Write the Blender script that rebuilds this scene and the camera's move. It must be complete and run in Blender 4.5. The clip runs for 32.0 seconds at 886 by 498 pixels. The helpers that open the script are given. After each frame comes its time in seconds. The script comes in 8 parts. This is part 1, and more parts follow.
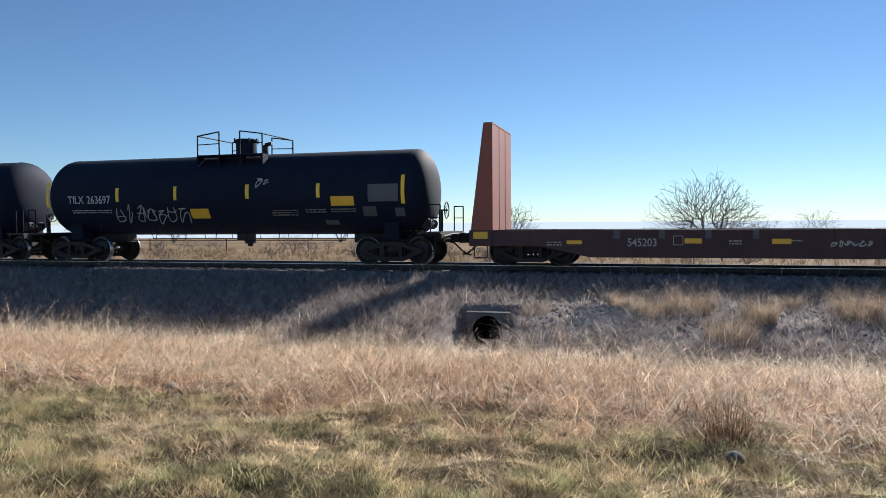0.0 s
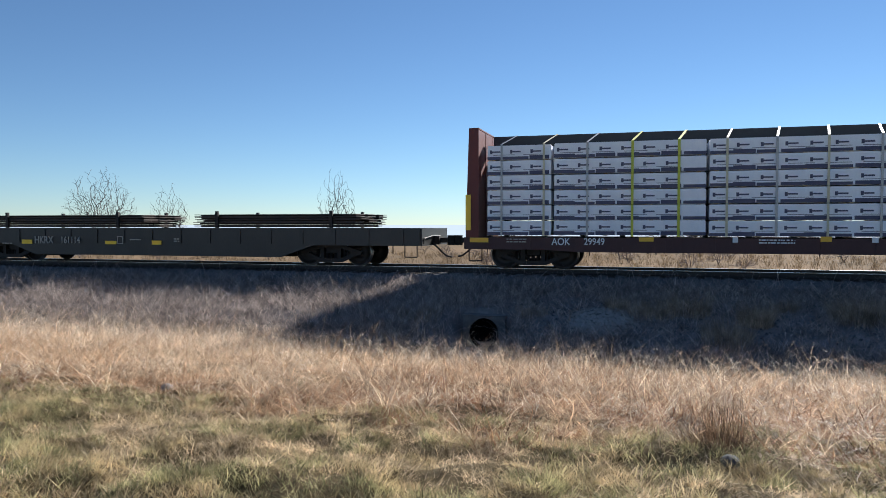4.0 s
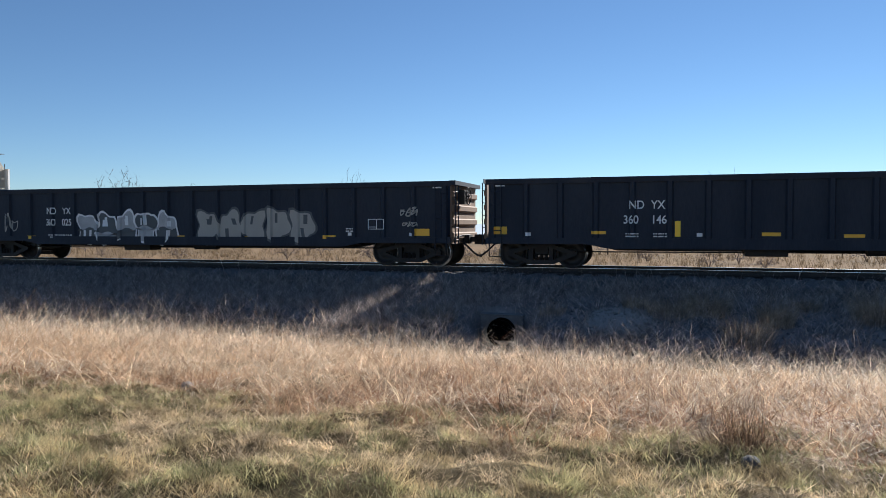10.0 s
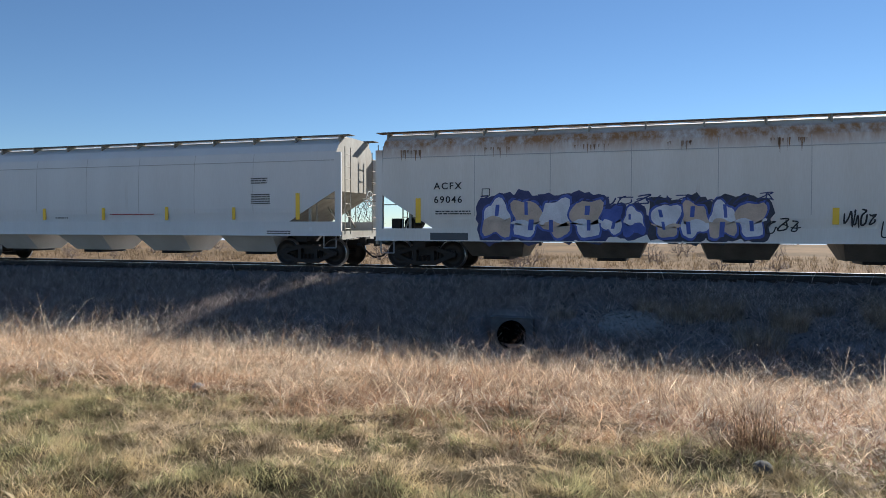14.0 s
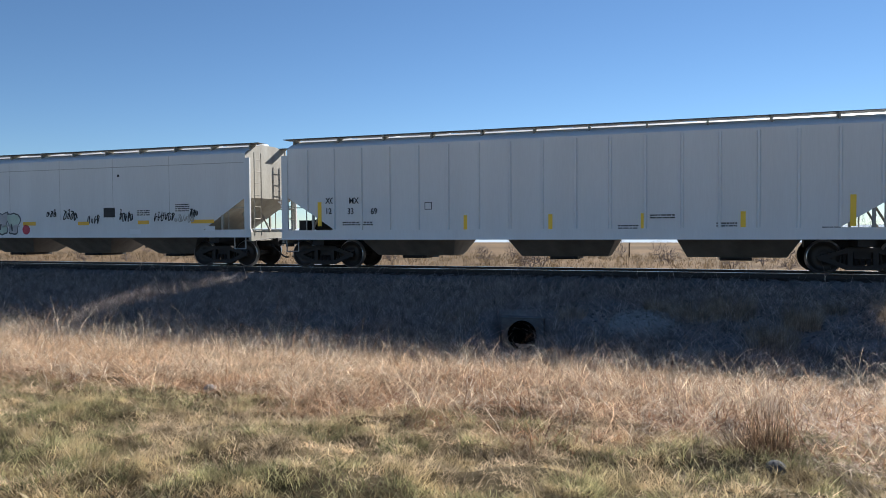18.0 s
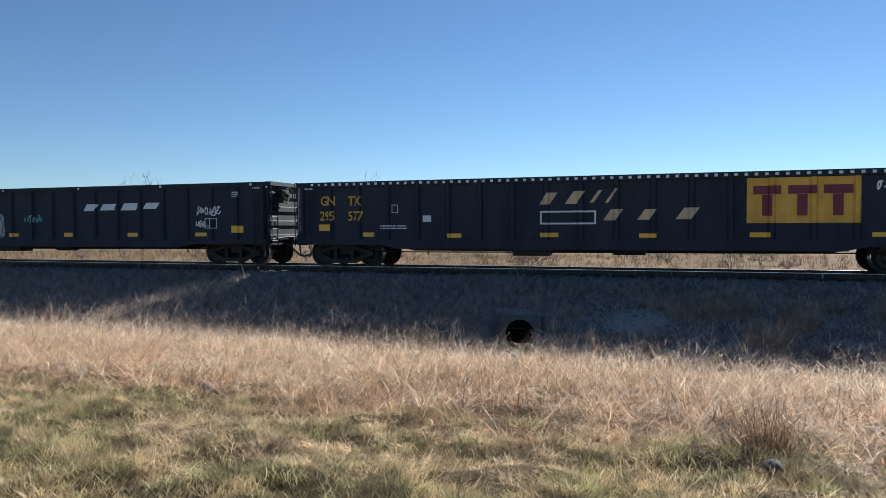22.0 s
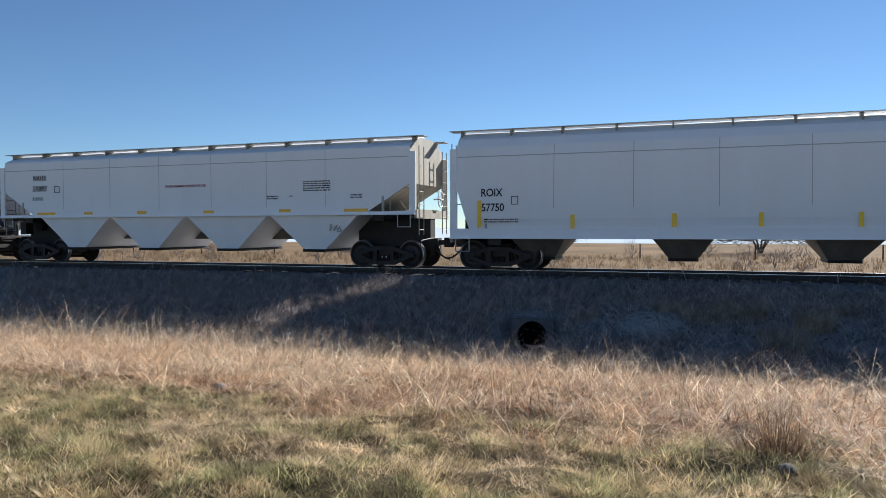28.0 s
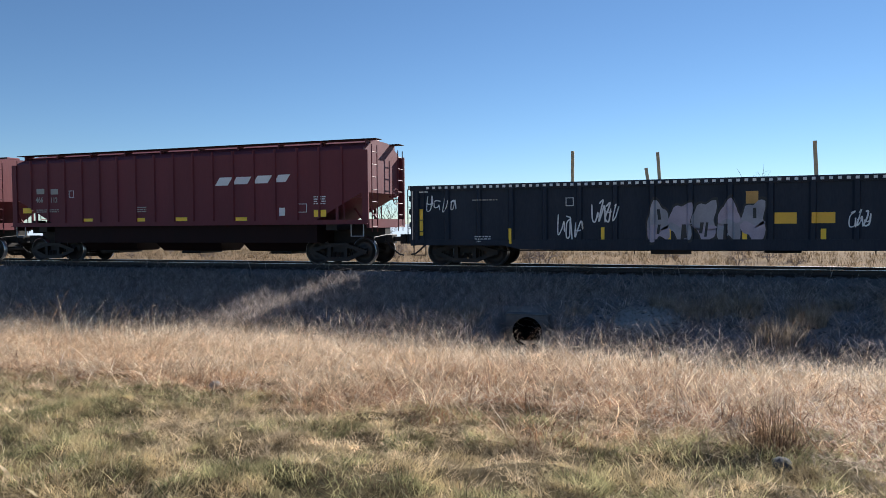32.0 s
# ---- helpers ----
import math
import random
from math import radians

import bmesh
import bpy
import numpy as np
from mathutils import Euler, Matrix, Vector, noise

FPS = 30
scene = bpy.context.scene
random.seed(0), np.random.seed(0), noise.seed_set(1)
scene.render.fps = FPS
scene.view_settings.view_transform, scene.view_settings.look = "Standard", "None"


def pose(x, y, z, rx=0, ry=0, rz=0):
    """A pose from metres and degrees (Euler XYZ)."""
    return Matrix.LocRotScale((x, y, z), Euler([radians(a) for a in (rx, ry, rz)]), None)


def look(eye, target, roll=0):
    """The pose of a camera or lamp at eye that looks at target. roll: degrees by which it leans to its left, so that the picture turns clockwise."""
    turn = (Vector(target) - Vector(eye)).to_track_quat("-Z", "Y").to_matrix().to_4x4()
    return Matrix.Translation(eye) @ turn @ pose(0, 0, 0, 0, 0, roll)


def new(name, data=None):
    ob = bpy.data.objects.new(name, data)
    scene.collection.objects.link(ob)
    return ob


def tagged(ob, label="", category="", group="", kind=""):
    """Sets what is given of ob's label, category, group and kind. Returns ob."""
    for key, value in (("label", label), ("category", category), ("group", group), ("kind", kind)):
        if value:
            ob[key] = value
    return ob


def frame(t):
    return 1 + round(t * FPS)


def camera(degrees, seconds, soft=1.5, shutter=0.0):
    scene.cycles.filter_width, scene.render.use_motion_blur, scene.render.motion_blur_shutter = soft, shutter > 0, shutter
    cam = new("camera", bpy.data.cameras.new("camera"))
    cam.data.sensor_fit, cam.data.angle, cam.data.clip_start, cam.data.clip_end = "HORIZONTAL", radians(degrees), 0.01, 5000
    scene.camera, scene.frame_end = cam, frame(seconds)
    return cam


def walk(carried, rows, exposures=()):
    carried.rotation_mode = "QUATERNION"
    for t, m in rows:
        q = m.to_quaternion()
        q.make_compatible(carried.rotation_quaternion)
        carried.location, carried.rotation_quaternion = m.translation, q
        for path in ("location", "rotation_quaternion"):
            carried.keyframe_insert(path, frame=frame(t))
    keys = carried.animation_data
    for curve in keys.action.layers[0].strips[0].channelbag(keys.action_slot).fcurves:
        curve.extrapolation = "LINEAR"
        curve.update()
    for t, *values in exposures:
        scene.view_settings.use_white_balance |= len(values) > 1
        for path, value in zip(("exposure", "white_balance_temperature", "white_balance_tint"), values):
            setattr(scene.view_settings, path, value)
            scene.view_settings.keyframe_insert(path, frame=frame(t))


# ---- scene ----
cam = camera(63.26, 32.0, 0.8)
EYE = (0.0, -22.696, 1.315)
# seconds and the turn of the held camera, in degrees
TURNS = [
    (0, 87.960, 0.385, 16.032),
    (0.5, 87.772, 0.265, 16.070),
    (1, 87.822, 0.069, 16.093),
    (1.5, 87.963, -0.063, 16.141),
    (2, 88.131, -0.275, 16.195),
    (2.5, 88.289, -0.294, 16.159),
    (3, 88.392, -0.272, 16.067),
    (3.5, 88.314, -0.134, 15.912),
    (5.5, 87.707, 0.375, 15.922),
    (6, 87.853, 0.415, 16.127),
    (6.5, 87.958, 0.422, 16.249),
    (7, 87.889, 0.436, 16.343),
    (7.5, 87.754, 0.373, 16.487),
    (8, 87.734, 0.298, 16.715),
    (8.5, 87.764, 0.219, 16.918),
    (9, 87.793, 0.156, 17.069),
    (9.5, 87.880, 0.112, 17.125),
    (10, 88.066, 0.095, 17.202),
    (10.5, 88.273, 0.121, 17.301),
    (11, 88.486, 0.069, 17.476),
    (11.5, 88.676, -0.044, 17.682),
    (12, 88.769, -0.091, 17.820),
    (12.5, 88.769, -0.069, 17.877),
    (13, 88.641, -0.062, 17.892),
    (13.5, 88.428, -0.118, 17.939),
    (14, 88.275, -0.066, 18.031),
    (14.5, 88.370, 0.053, 18.133),
    (16.5, 88.196, 0.446, 18.850),
    (17, 88.183, 0.498, 18.895),
    (17.5, 88.258, 0.445, 18.829),
    (18, 88.315, 0.346, 18.799),
    (18.5, 88.307, 0.294, 18.756),
    (19, 88.186, 0.291, 18.594),
    (19.5, 88.086, 0.207, 18.370),
    (20, 88.055, 0.245, 18.260),
    (20.5, 88.100, 0.308, 18.314),
    (21, 88.179, 0.331, 18.428),
    (21.5, 88.249, 0.278, 18.555),
    (22, 88.227, 0.236, 18.652),
    (22.5, 88.191, 0.244, 18.770),
    (23, 88.255, 0.297, 18.947),
    (23.5, 88.291, 0.368, 19.110),
    (24, 88.267, 0.354, 19.320),
    (24.5, 88.226, 0.389, 19.474),
    (25, 88.185, 0.423, 19.530),
    (25.5, 88.178, 0.295, 19.564),
    (27.5, 88.438, 0.169, 19.601),
    (28, 88.341, 0.142, 19.616),
    (28.5, 88.219, 0.220, 19.532),
    (29, 88.149, 0.262, 19.432),
    (29.5, 88.134, 0.358, 19.305),
    (30, 88.134, 0.336, 19.233),
    (30.5, 88.113, 0.397, 19.238),
    (31, 88.095, 0.499, 19.312),
    (31.5, 88.081, 0.528, 19.311),
    (32, 88.057, 0.451, 19.183),
]
walk(cam, [(t, pose(*EYE, rx, ry, rz)) for t, rx, ry, rz in TURNS], [(0, 1.03, 5950, 10), (32, 1.03, 5950, 10)])

# ---- light ----
SUN_UP, SUN_TURN = 29.5, 18.0     # degrees above the horizon; turned from straight across the track towards +x
world = bpy.data.worlds.new("sky")
scene.world = world
world.use_nodes = True
wn = world.node_tree.nodes
sky = wn.new("ShaderNodeTexSky")
sky.sky_type, sky.sun_disc = "NISHITA", False
sky.sun_elevation, sky.sun_rotation = radians(SUN_UP), radians(SUN_TURN)
sky.air_density, sky.dust_density, sky.ozone_density = 0.8, 0.0, 3.2
tone = wn.new("ShaderNodeMix")
tone.data_type, tone.blend_type = "RGBA", "MULTIPLY"
tone.inputs["Factor"].default_value, tone.inputs["B"].default_value = 1.0, (0.925, 1.0, 1.02, 1)
world.node_tree.links.new(sky.outputs["Color"], tone.inputs["A"])
world.node_tree.links.new(tone.outputs["Result"], wn["Background"].inputs["Color"])
wn["Background"].inputs["Strength"].default_value = 0.0475
sun_data = bpy.data.lights.new("sun", "SUN")
sun_data.energy, sun_data.angle, sun_data.color = 5.0, radians(0.53), (1.0, 0.92, 0.80)
sun = new("sun", sun_data)
sun_way = Vector((math.sin(radians(SUN_TURN)) * math.cos(radians(SUN_UP)), math.cos(radians(SUN_TURN)) * math.cos(radians(SUN_UP)), math.sin(radians(SUN_UP))))
sun.matrix_world = look(sun_way * 200, (0, 0, 0))


# ---- materials ----
def surf(name, a, b=None, rough=0.6, metal=0.0, scale=1.2, fine=30.0, mix=0.5, bump=0.15, streak=1.0, rust=None, rust_amount=0.5, island=0.0, spec=0.5, band=None):
    """Two colours mixed at two scales, fine relief, and streaks (streak below 1 draws the pattern out downwards)."""
    m = bpy.data.materials.new(name)
    m.use_nodes = True
    n, k = m.node_tree.nodes, m.node_tree.links.new
    bsdf = n["Principled BSDF"]
    bsdf.inputs["Roughness"].default_value, bsdf.inputs["Metallic"].default_value = rough, metal
    bsdf.inputs["Specular IOR Level"].default_value = spec
    b = b or tuple(c * 0.6 for c in a)
    co, mp = n.new("ShaderNodeTexCoord"), n.new("ShaderNodeMapping")
    mp.inputs["Scale"].default_value = (1, 1, streak)
    k(co.outputs["Object"], mp.inputs["Vector"])
    big, small = n.new("ShaderNodeTexNoise"), n.new("ShaderNodeTexNoise")
    big.inputs["Scale"].default_value, big.inputs["Detail"].default_value = scale, 6
    small.inputs["Scale"].default_value, small.inputs["Detail"].default_value = fine, 4
    k(mp.outputs["Vector"], big.inputs["Vector"])
    k(mp.outputs["Vector"], small.inputs["Vector"])
    add = n.new("ShaderNodeMath")
    add.operation = "MULTIPLY_ADD"
    k(small.outputs["Fac"], add.inputs[0])
    add.inputs[1].default_value = 0.5
    k(big.outputs["Fac"], add.inputs[2])
    rng = n.new("ShaderNodeMapRange")
    k(add.outputs[0], rng.inputs["Value"])
    rng.inputs["From Min"].default_value, rng.inputs["From Max"].default_value = 0.55, 0.95
    rng.inputs["To Max"].default_value = mix
    col = n.new("ShaderNodeMix")
    col.data_type = "RGBA"
    k(rng.outputs["Result"], col.inputs["Factor"])
    col.inputs["A"].default_value, col.inputs["B"].default_value = (*a, 1), (*b, 1)
    out = col.outputs["Result"]
    if rust:
        rn, rm, rc = n.new("ShaderNodeTexNoise"), n.new("ShaderNodeMapRange"), n.new("ShaderNodeMix")
        rp = n.new("ShaderNodeMapping")
        rp.inputs["Scale"].default_value = (1, 1, streak * 0.6)
        k(co.outputs["Object"], rp.inputs["Vector"])
        k(rp.outputs["Vector"], rn.inputs["Vector"])
        rn.inputs["Scale"].default_value, rn.inputs["Detail"].default_value, rn.inputs["Roughness"].default_value = 1.7, 9, 0.65
        k(rn.outputs["Fac"], rm.inputs["Value"])
        rm.inputs["From Min"].default_value, rm.inputs["From Max"].default_value = 0.72 - 0.3 * rust_amount, 0.86 - 0.2 * rust_amount
        rc.data_type = "RGBA"
        k(rm.outputs["Result"], rc.inputs["Factor"])
        k(out, rc.inputs["A"])
        rc.inputs["B"].default_value = (*rust, 1)
        out = rc.outputs["Result"]
    if band:
        # a stained belt between two heights, broken up by noise
        z0, z1, bc, amount = band
        sp, up, dn, bn, br = n.new("ShaderNodeSeparateXYZ"), n.new("ShaderNodeMapRange"), n.new("ShaderNodeMapRange"), n.new("ShaderNodeTexNoise"), n.new("ShaderNodeMapRange")
        k(co.outputs["Object"], sp.inputs[0])
        k(sp.outputs["Z"], up.inputs["Value"])
        k(sp.outputs["Z"], dn.inputs["Value"])
        up.inputs["From Min"].default_value, up.inputs["From Max"].default_value = z0, z0 + (z1 - z0) * 0.75
        dn.inputs["From Min"].default_value, dn.inputs["From Max"].default_value = z1 + 0.12, z1
        bp_ = n.new("ShaderNodeMapping")
        bp_.inputs["Scale"].default_value = (1, 1, 0.22)
        k(co.outputs["Object"], bp_.inputs["Vector"])
        k(bp_.outputs["Vector"], bn.inputs["Vector"])
        bn.inputs["Scale"].default_value, bn.inputs["Detail"].default_value, bn.inputs["Roughness"].default_value = 3.0, 9, 0.72
        k(bn.outputs["Fac"], br.inputs["Value"])
        br.inputs["From Min"].default_value, br.inputs["From Max"].default_value, br.inputs["To Max"].default_value = 0.32, 0.58, amount
        m1, m2, bx = n.new("ShaderNodeMath"), n.new("ShaderNodeMath"), n.new("ShaderNodeMix")
        m1.operation = m2.operation = "MULTIPLY"
        k(up.outputs["Result"], m1.inputs[0])
        k(dn.outputs["Result"], m1.inputs[1])
        k(m1.outputs[0], m2.inputs[0])
        k(br.outputs["Result"], m2.inputs[1])
        bx.data_type = "RGBA"
        k(m2.outputs[0], bx.inputs["Factor"])
        k(out, bx.inputs["A"])
        bx.inputs["B"].default_value = (*bc, 1)
        out = bx.outputs["Result"]
    if island:
        gi, hv, mr = n.new("ShaderNodeNewGeometry"), n.new("ShaderNodeHueSaturation"), n.new("ShaderNodeMapRange")
        k(gi.outputs["Random Per Island"], mr.inputs["Value"])
        mr.inputs["To Min"].default_value, mr.inputs["To Max"].default_value = 1 - island, 1 + island
        k(mr.outputs["Result"], hv.inputs["Value"])
        k(out, hv.inputs["Color"])
        out = hv.outputs["Color"]
    k(out, bsdf.inputs["Base Color"])
    if bump:
        bp = n.new("ShaderNodeBump")
        bp.inputs["Strength"].default_value, bp.inputs["Distance"].default_value = bump, 0.02
        k(small.outputs["Fac"], bp.inputs["Height"])
        k(bp.outputs["Normal"], bsdf.inputs["Normal"])
    return m


def blade(name, root, tip, through_amount=0.35, rough=0.55, patch=None, patch_scale=1.3, spec=0.10):
    """Dry or green grass: colour changes from blade to blade, and light shines through."""
    m = bpy.data.materials.new(name)
    m.use_nodes = True
    n, k = m.node_tree.nodes, m.node_tree.links.new
    bsdf, outn = n["Principled BSDF"], n["Material Output"]
    gi, ramp = n.new("ShaderNodeNewGeometry"), n.new("ShaderNodeMix")
    ramp.data_type = "RGBA"
    k(gi.outputs["Random Per Island"], ramp.inputs["Factor"])
    ramp.inputs["A"].default_value, ramp.inputs["B"].default_value = (*root, 1), (*tip, 1)
    co, nz, hv, mr = n.new("ShaderNodeTexCoord"), n.new("ShaderNodeTexNoise"), n.new("ShaderNodeHueSaturation"), n.new("ShaderNodeMapRange")
    k(co.outputs["Object"], nz.inputs["Vector"])
    nz.inputs["Scale"].default_value, nz.inputs["Detail"].default_value = 4.5, 5
    k(nz.outputs["Fac"], mr.inputs["Value"])
    mr.inputs["From Min"].default_value, mr.inputs["From Max"].default_value = 0.33, 0.67
    mr.inputs["To Min"].default_value, mr.inputs["To Max"].default_value = 0.32, 1.5
    k(mr.outputs["Result"], hv.inputs["Value"])
    shade = ramp.outputs["Result"]
    if patch:
        pn, pr, pm = n.new("ShaderNodeTexNoise"), n.new("ShaderNodeMapRange"), n.new("ShaderNodeMix")
        k(co.outputs["Object"], pn.inputs["Vector"])
        pn.inputs["Scale"].default_value, pn.inputs["Detail"].default_value = patch_scale, 3
        k(pn.outputs["Fac"], pr.inputs["Value"])
        pr.inputs["From Min"].default_value, pr.inputs["From Max"].default_value, pr.inputs["To Max"].default_value = 0.45, 0.65, 0.75
        pm.data_type = "RGBA"
        k(pr.outputs["Result"], pm.inputs["Factor"])
        k(shade, pm.inputs["A"])
        pm.inputs["B"].default_value = (*patch, 1)
        shade = pm.outputs["Result"]
    bsdf.inputs["Specular IOR Level"].default_value = spec
    k(shade, hv.inputs["Color"])
    k(hv.outputs["Color"], bsdf.inputs["Base Color"])
    bsdf.inputs["Roughness"].default_value = rough
    tr, mx = n.new("ShaderNodeBsdfTranslucent"), n.new("ShaderNodeMixShader")
    k(hv.outputs["Color"], tr.inputs["Color"])
    mx.inputs["Fac"].default_value = through_amount
    k(bsdf.outputs[0], mx.inputs[1])
    k(tr.outputs[0], mx.inputs[2])
    k(mx.outputs[0], outn.inputs["Surface"])
    return m


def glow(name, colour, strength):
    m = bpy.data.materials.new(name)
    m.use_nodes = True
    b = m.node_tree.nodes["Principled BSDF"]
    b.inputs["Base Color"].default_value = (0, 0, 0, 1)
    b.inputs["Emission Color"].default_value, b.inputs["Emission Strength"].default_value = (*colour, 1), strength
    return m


RUST = (0.20, 0.075, 0.03)
M_BLACK = surf("black_car_paint", (0.012, 0.013, 0.016), (0.035, 0.033, 0.032), 0.42, mix=0.6, streak=0.25, bump=0.06)
M_TANK = surf("black_tank_paint", (0.006, 0.011, 0.026), (0.014, 0.020, 0.040), 0.74, mix=0.6, streak=0.3, bump=0.03, spec=0.18)
M_GOND = surf("black_gondola_paint", (0.010, 0.017, 0.032), (0.036, 0.042, 0.058), 0.62, mix=0.6, streak=0.2, rust=(0.07, 0.04, 0.032), rust_amount=0.15, spec=0.3)
M_GREY = surf("light_grey_hopper_paint", (0.76, 0.755, 0.745), (0.66, 0.65, 0.635), 0.5, mix=0.6, streak=0.10, bump=0.05, rust=(0.56, 0.52, 0.47), rust_amount=0.12)
M_WHITE = surf("white_hopper_paint", (0.86, 0.86, 0.865), (0.79, 0.785, 0.78), 0.48, mix=0.5, streak=0.12, bump=0.05)
M_CREAM = surf("weathered_cream_paint", (0.82, 0.79, 0.74), (0.70, 0.66, 0.59), 0.55, mix=0.7, streak=0.12, rust=(0.44, 0.30, 0.18), rust_amount=0.12, band=(3.45, 4.05, (0.40, 0.19, 0.065), 1.0))
M_STREAK = surf("rust_streaked_grey_paint", (0.74, 0.70, 0.70), (0.63, 0.58, 0.57), 0.55, mix=0.7, streak=0.08, rust=(0.54, 0.43, 0.40), rust_amount=0.35, band=(2.6, 3.75, (0.40, 0.23, 0.17), 0.6))
M_PATCH = surf("rust_stain", (0.26, 0.13, 0.055), (0.40, 0.30, 0.22), 0.8, mix=0.8, streak=0.3)
M_RED = surf("oxide_red_hopper_paint", (0.165, 0.036, 0.046), (0.11, 0.028, 0.036), 0.6, mix=0.6, streak=0.15, spec=0.3)
M_FLATRED = surf("faded_red_flatcar_paint", (0.30, 0.085, 0.055), (0.20, 0.07, 0.05), 0.6, mix=0.7, streak=0.3)
M_SILLRED = surf("dark_red_sill_paint", (0.052, 0.019, 0.022), (0.08, 0.034, 0.034), 0.6, mix=0.7, streak=0.3, rust=(0.12, 0.05, 0.035), rust_amount=0.2)
M_CBRED = surf("dark_red_bulkhead_paint", (0.15, 0.026, 0.022), (0.10, 0.022, 0.02), 0.55, mix=0.6, streak=0.3)
M_YELLOW = surf("worn_yellow_paint", (0.52, 0.31, 0.13), (0.33, 0.18, 0.08), 0.6, mix=0.8, streak=0.3, rust=(0.13, 0.065, 0.035), rust_amount=0.45)
M_REFL = surf("yellow_reflector", (1.0, 0.64, 0.03), (0.9, 0.52, 0.03), 0.35, mix=0.4, bump=0)
M_REFO = surf("orange_reflector", (0.92, 0.52, 0.04), (0.74, 0.38, 0.04), 0.45, mix=0.5, bump=0)
M_INKW = surf("white_stencil", (0.82, 0.82, 0.82), (0.62, 0.62, 0.62), 0.6, mix=0.5, bump=0)
M_INKB = surf("black_stencil", (0.015, 0.015, 0.018), (0.04, 0.04, 0.04), 0.6, mix=0.5, bump=0)
M_INKY = surf("yellow_stencil", (0.72, 0.42, 0.05), (0.5, 0.3, 0.05), 0.6, mix=0.5, bump=0)
M_INKT = surf("faded_stencil", (0.42, 0.40, 0.36), (0.30, 0.28, 0.25), 0.7, mix=0.5, bump=0)
M_INKR = surf("red_stencil", (0.40, 0.03, 0.04), (0.3, 0.03, 0.04), 0.6, mix=0.5, bump=0)
M_GREYPATCH = surf("grey_paint_patch", (0.10, 0.11, 0.12), (0.06, 0.065, 0.07), 0.6, mix=0.6)
M_STEEL = surf("dark_cast_steel", (0.014, 0.012, 0.012), (0.034, 0.025, 0.020), 0.65, 0.2, mix=0.7, scale=5)
M_WHEEL = surf("wheel_steel", (0.035, 0.032, 0.031), (0.06, 0.045, 0.036), 0.5, 0.6, mix=0.6, scale=8)
M_TREAD = surf("polished_wheel_tread", (0.55, 0.55, 0.56), (0.4, 0.38, 0.36), 0.28, 1.0, mix=0.4, bump=0)
M_RAIL = surf("rail_steel", (0.05, 0.04, 0.038), (0.03, 0.026, 0.026), 0.7, 0.3, mix=0.7, scale=3)
M_RAILTOP = surf("polished_rail_head", (0.62, 0.62, 0.63), (0.5, 0.49, 0.48), 0.25, 1.0, mix=0.4, bump=0)
M_TIE = surf("creosoted_wood", (0.045, 0.035, 0.028), (0.09, 0.075, 0.06), 0.85, mix=0.7, scale=6, spec=0.05)
M_BEAM = surf("mill_scale_steel", (0.30, 0.305, 0.34), (0.17, 0.17, 0.195), 0.6, 0.0, mix=0.8, streak=1.0, scale=0.8, rust=(0.20, 0.15, 0.14), rust_amount=0.2)
M_PIPE = surf("dark_steel_plate", (0.05, 0.045, 0.045), (0.10, 0.06, 0.045), 0.6, 0.2, mix=0.7)
M_WOODLT = surf("pale_lumber", (0.55, 0.42, 0.26), (0.42, 0.30, 0.18), 0.8, mix=0.6, scale=4, streak=4)
M_WOODOLD = surf("weathered_planks", (0.03, 0.025, 0.023), (0.11, 0.085, 0.066), 0.85, mix=0.7, scale=3, streak=6)
M_WRAP = surf("white_lumber_wrap", (0.92, 0.935, 0.97), (0.78, 0.80, 0.87), 0.4, mix=0.7, scale=3, bump=0.4)
M_WRAPINK = surf("dark_blue_wrap_print", (0.045, 0.05, 0.11), (0.10, 0.10, 0.16), 0.5, mix=0.6, bump=0)
M_TARP = surf("black_cover_sheet", (0.015, 0.016, 0.02), (0.035, 0.036, 0.04), 0.5, mix=0.6)
M_STRAP = surf("yellow_green_strap", (0.58, 0.60, 0.06), (0.45, 0.46, 0.08), 0.6, mix=0.4, bump=0)
M_STRAPP = surf("pale_strap", (0.62, 0.58, 0.42), (0.5, 0.45, 0.3), 0.6, mix=0.4, bump=0)
M_GALV = surf("galvanised_steel", (0.40, 0.41, 0.42), (0.26, 0.26, 0.26), 0.45, 0.6, mix=0.6, scale=4)
# rusty brown for gondola ends, with their sunlit tone put into the colour
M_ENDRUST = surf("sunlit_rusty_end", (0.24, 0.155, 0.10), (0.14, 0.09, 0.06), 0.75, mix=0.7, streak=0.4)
M_WALK = surf("dark_walkway_grating", (0.12, 0.12, 0.125), (0.07, 0.065, 0.06), 0.6, 0.4, mix=0.6)
M_WALKRUST = surf("rusty_walkway_grating", (0.20, 0.13, 0.08), (0.10, 0.07, 0.05), 0.8, mix=0.7)
M_CONC = surf("weathered_concrete", (0.20, 0.19, 0.18), (0.11, 0.105, 0.10), 0.9, mix=0.8, scale=2.5, spec=0.05)
M_DARK = surf("dark_pipe_iron", (0.02, 0.02, 0.02), (0.04, 0.035, 0.03), 0.8, mix=0.6)
M_SOIL = surf("dry_thatch_soil", (0.17, 0.125, 0.068), (0.065, 0.052, 0.03), 0.95, scale=1.6, fine=14, mix=0.9, bump=0.6, spec=0.05)
M_BALLAST = surf("ballast_stone", (0.20, 0.195, 0.20), (0.11, 0.107, 0.11), 0.9, scale=2, fine=22, mix=0.9, bump=0.9, island=0.5, spec=0.05)
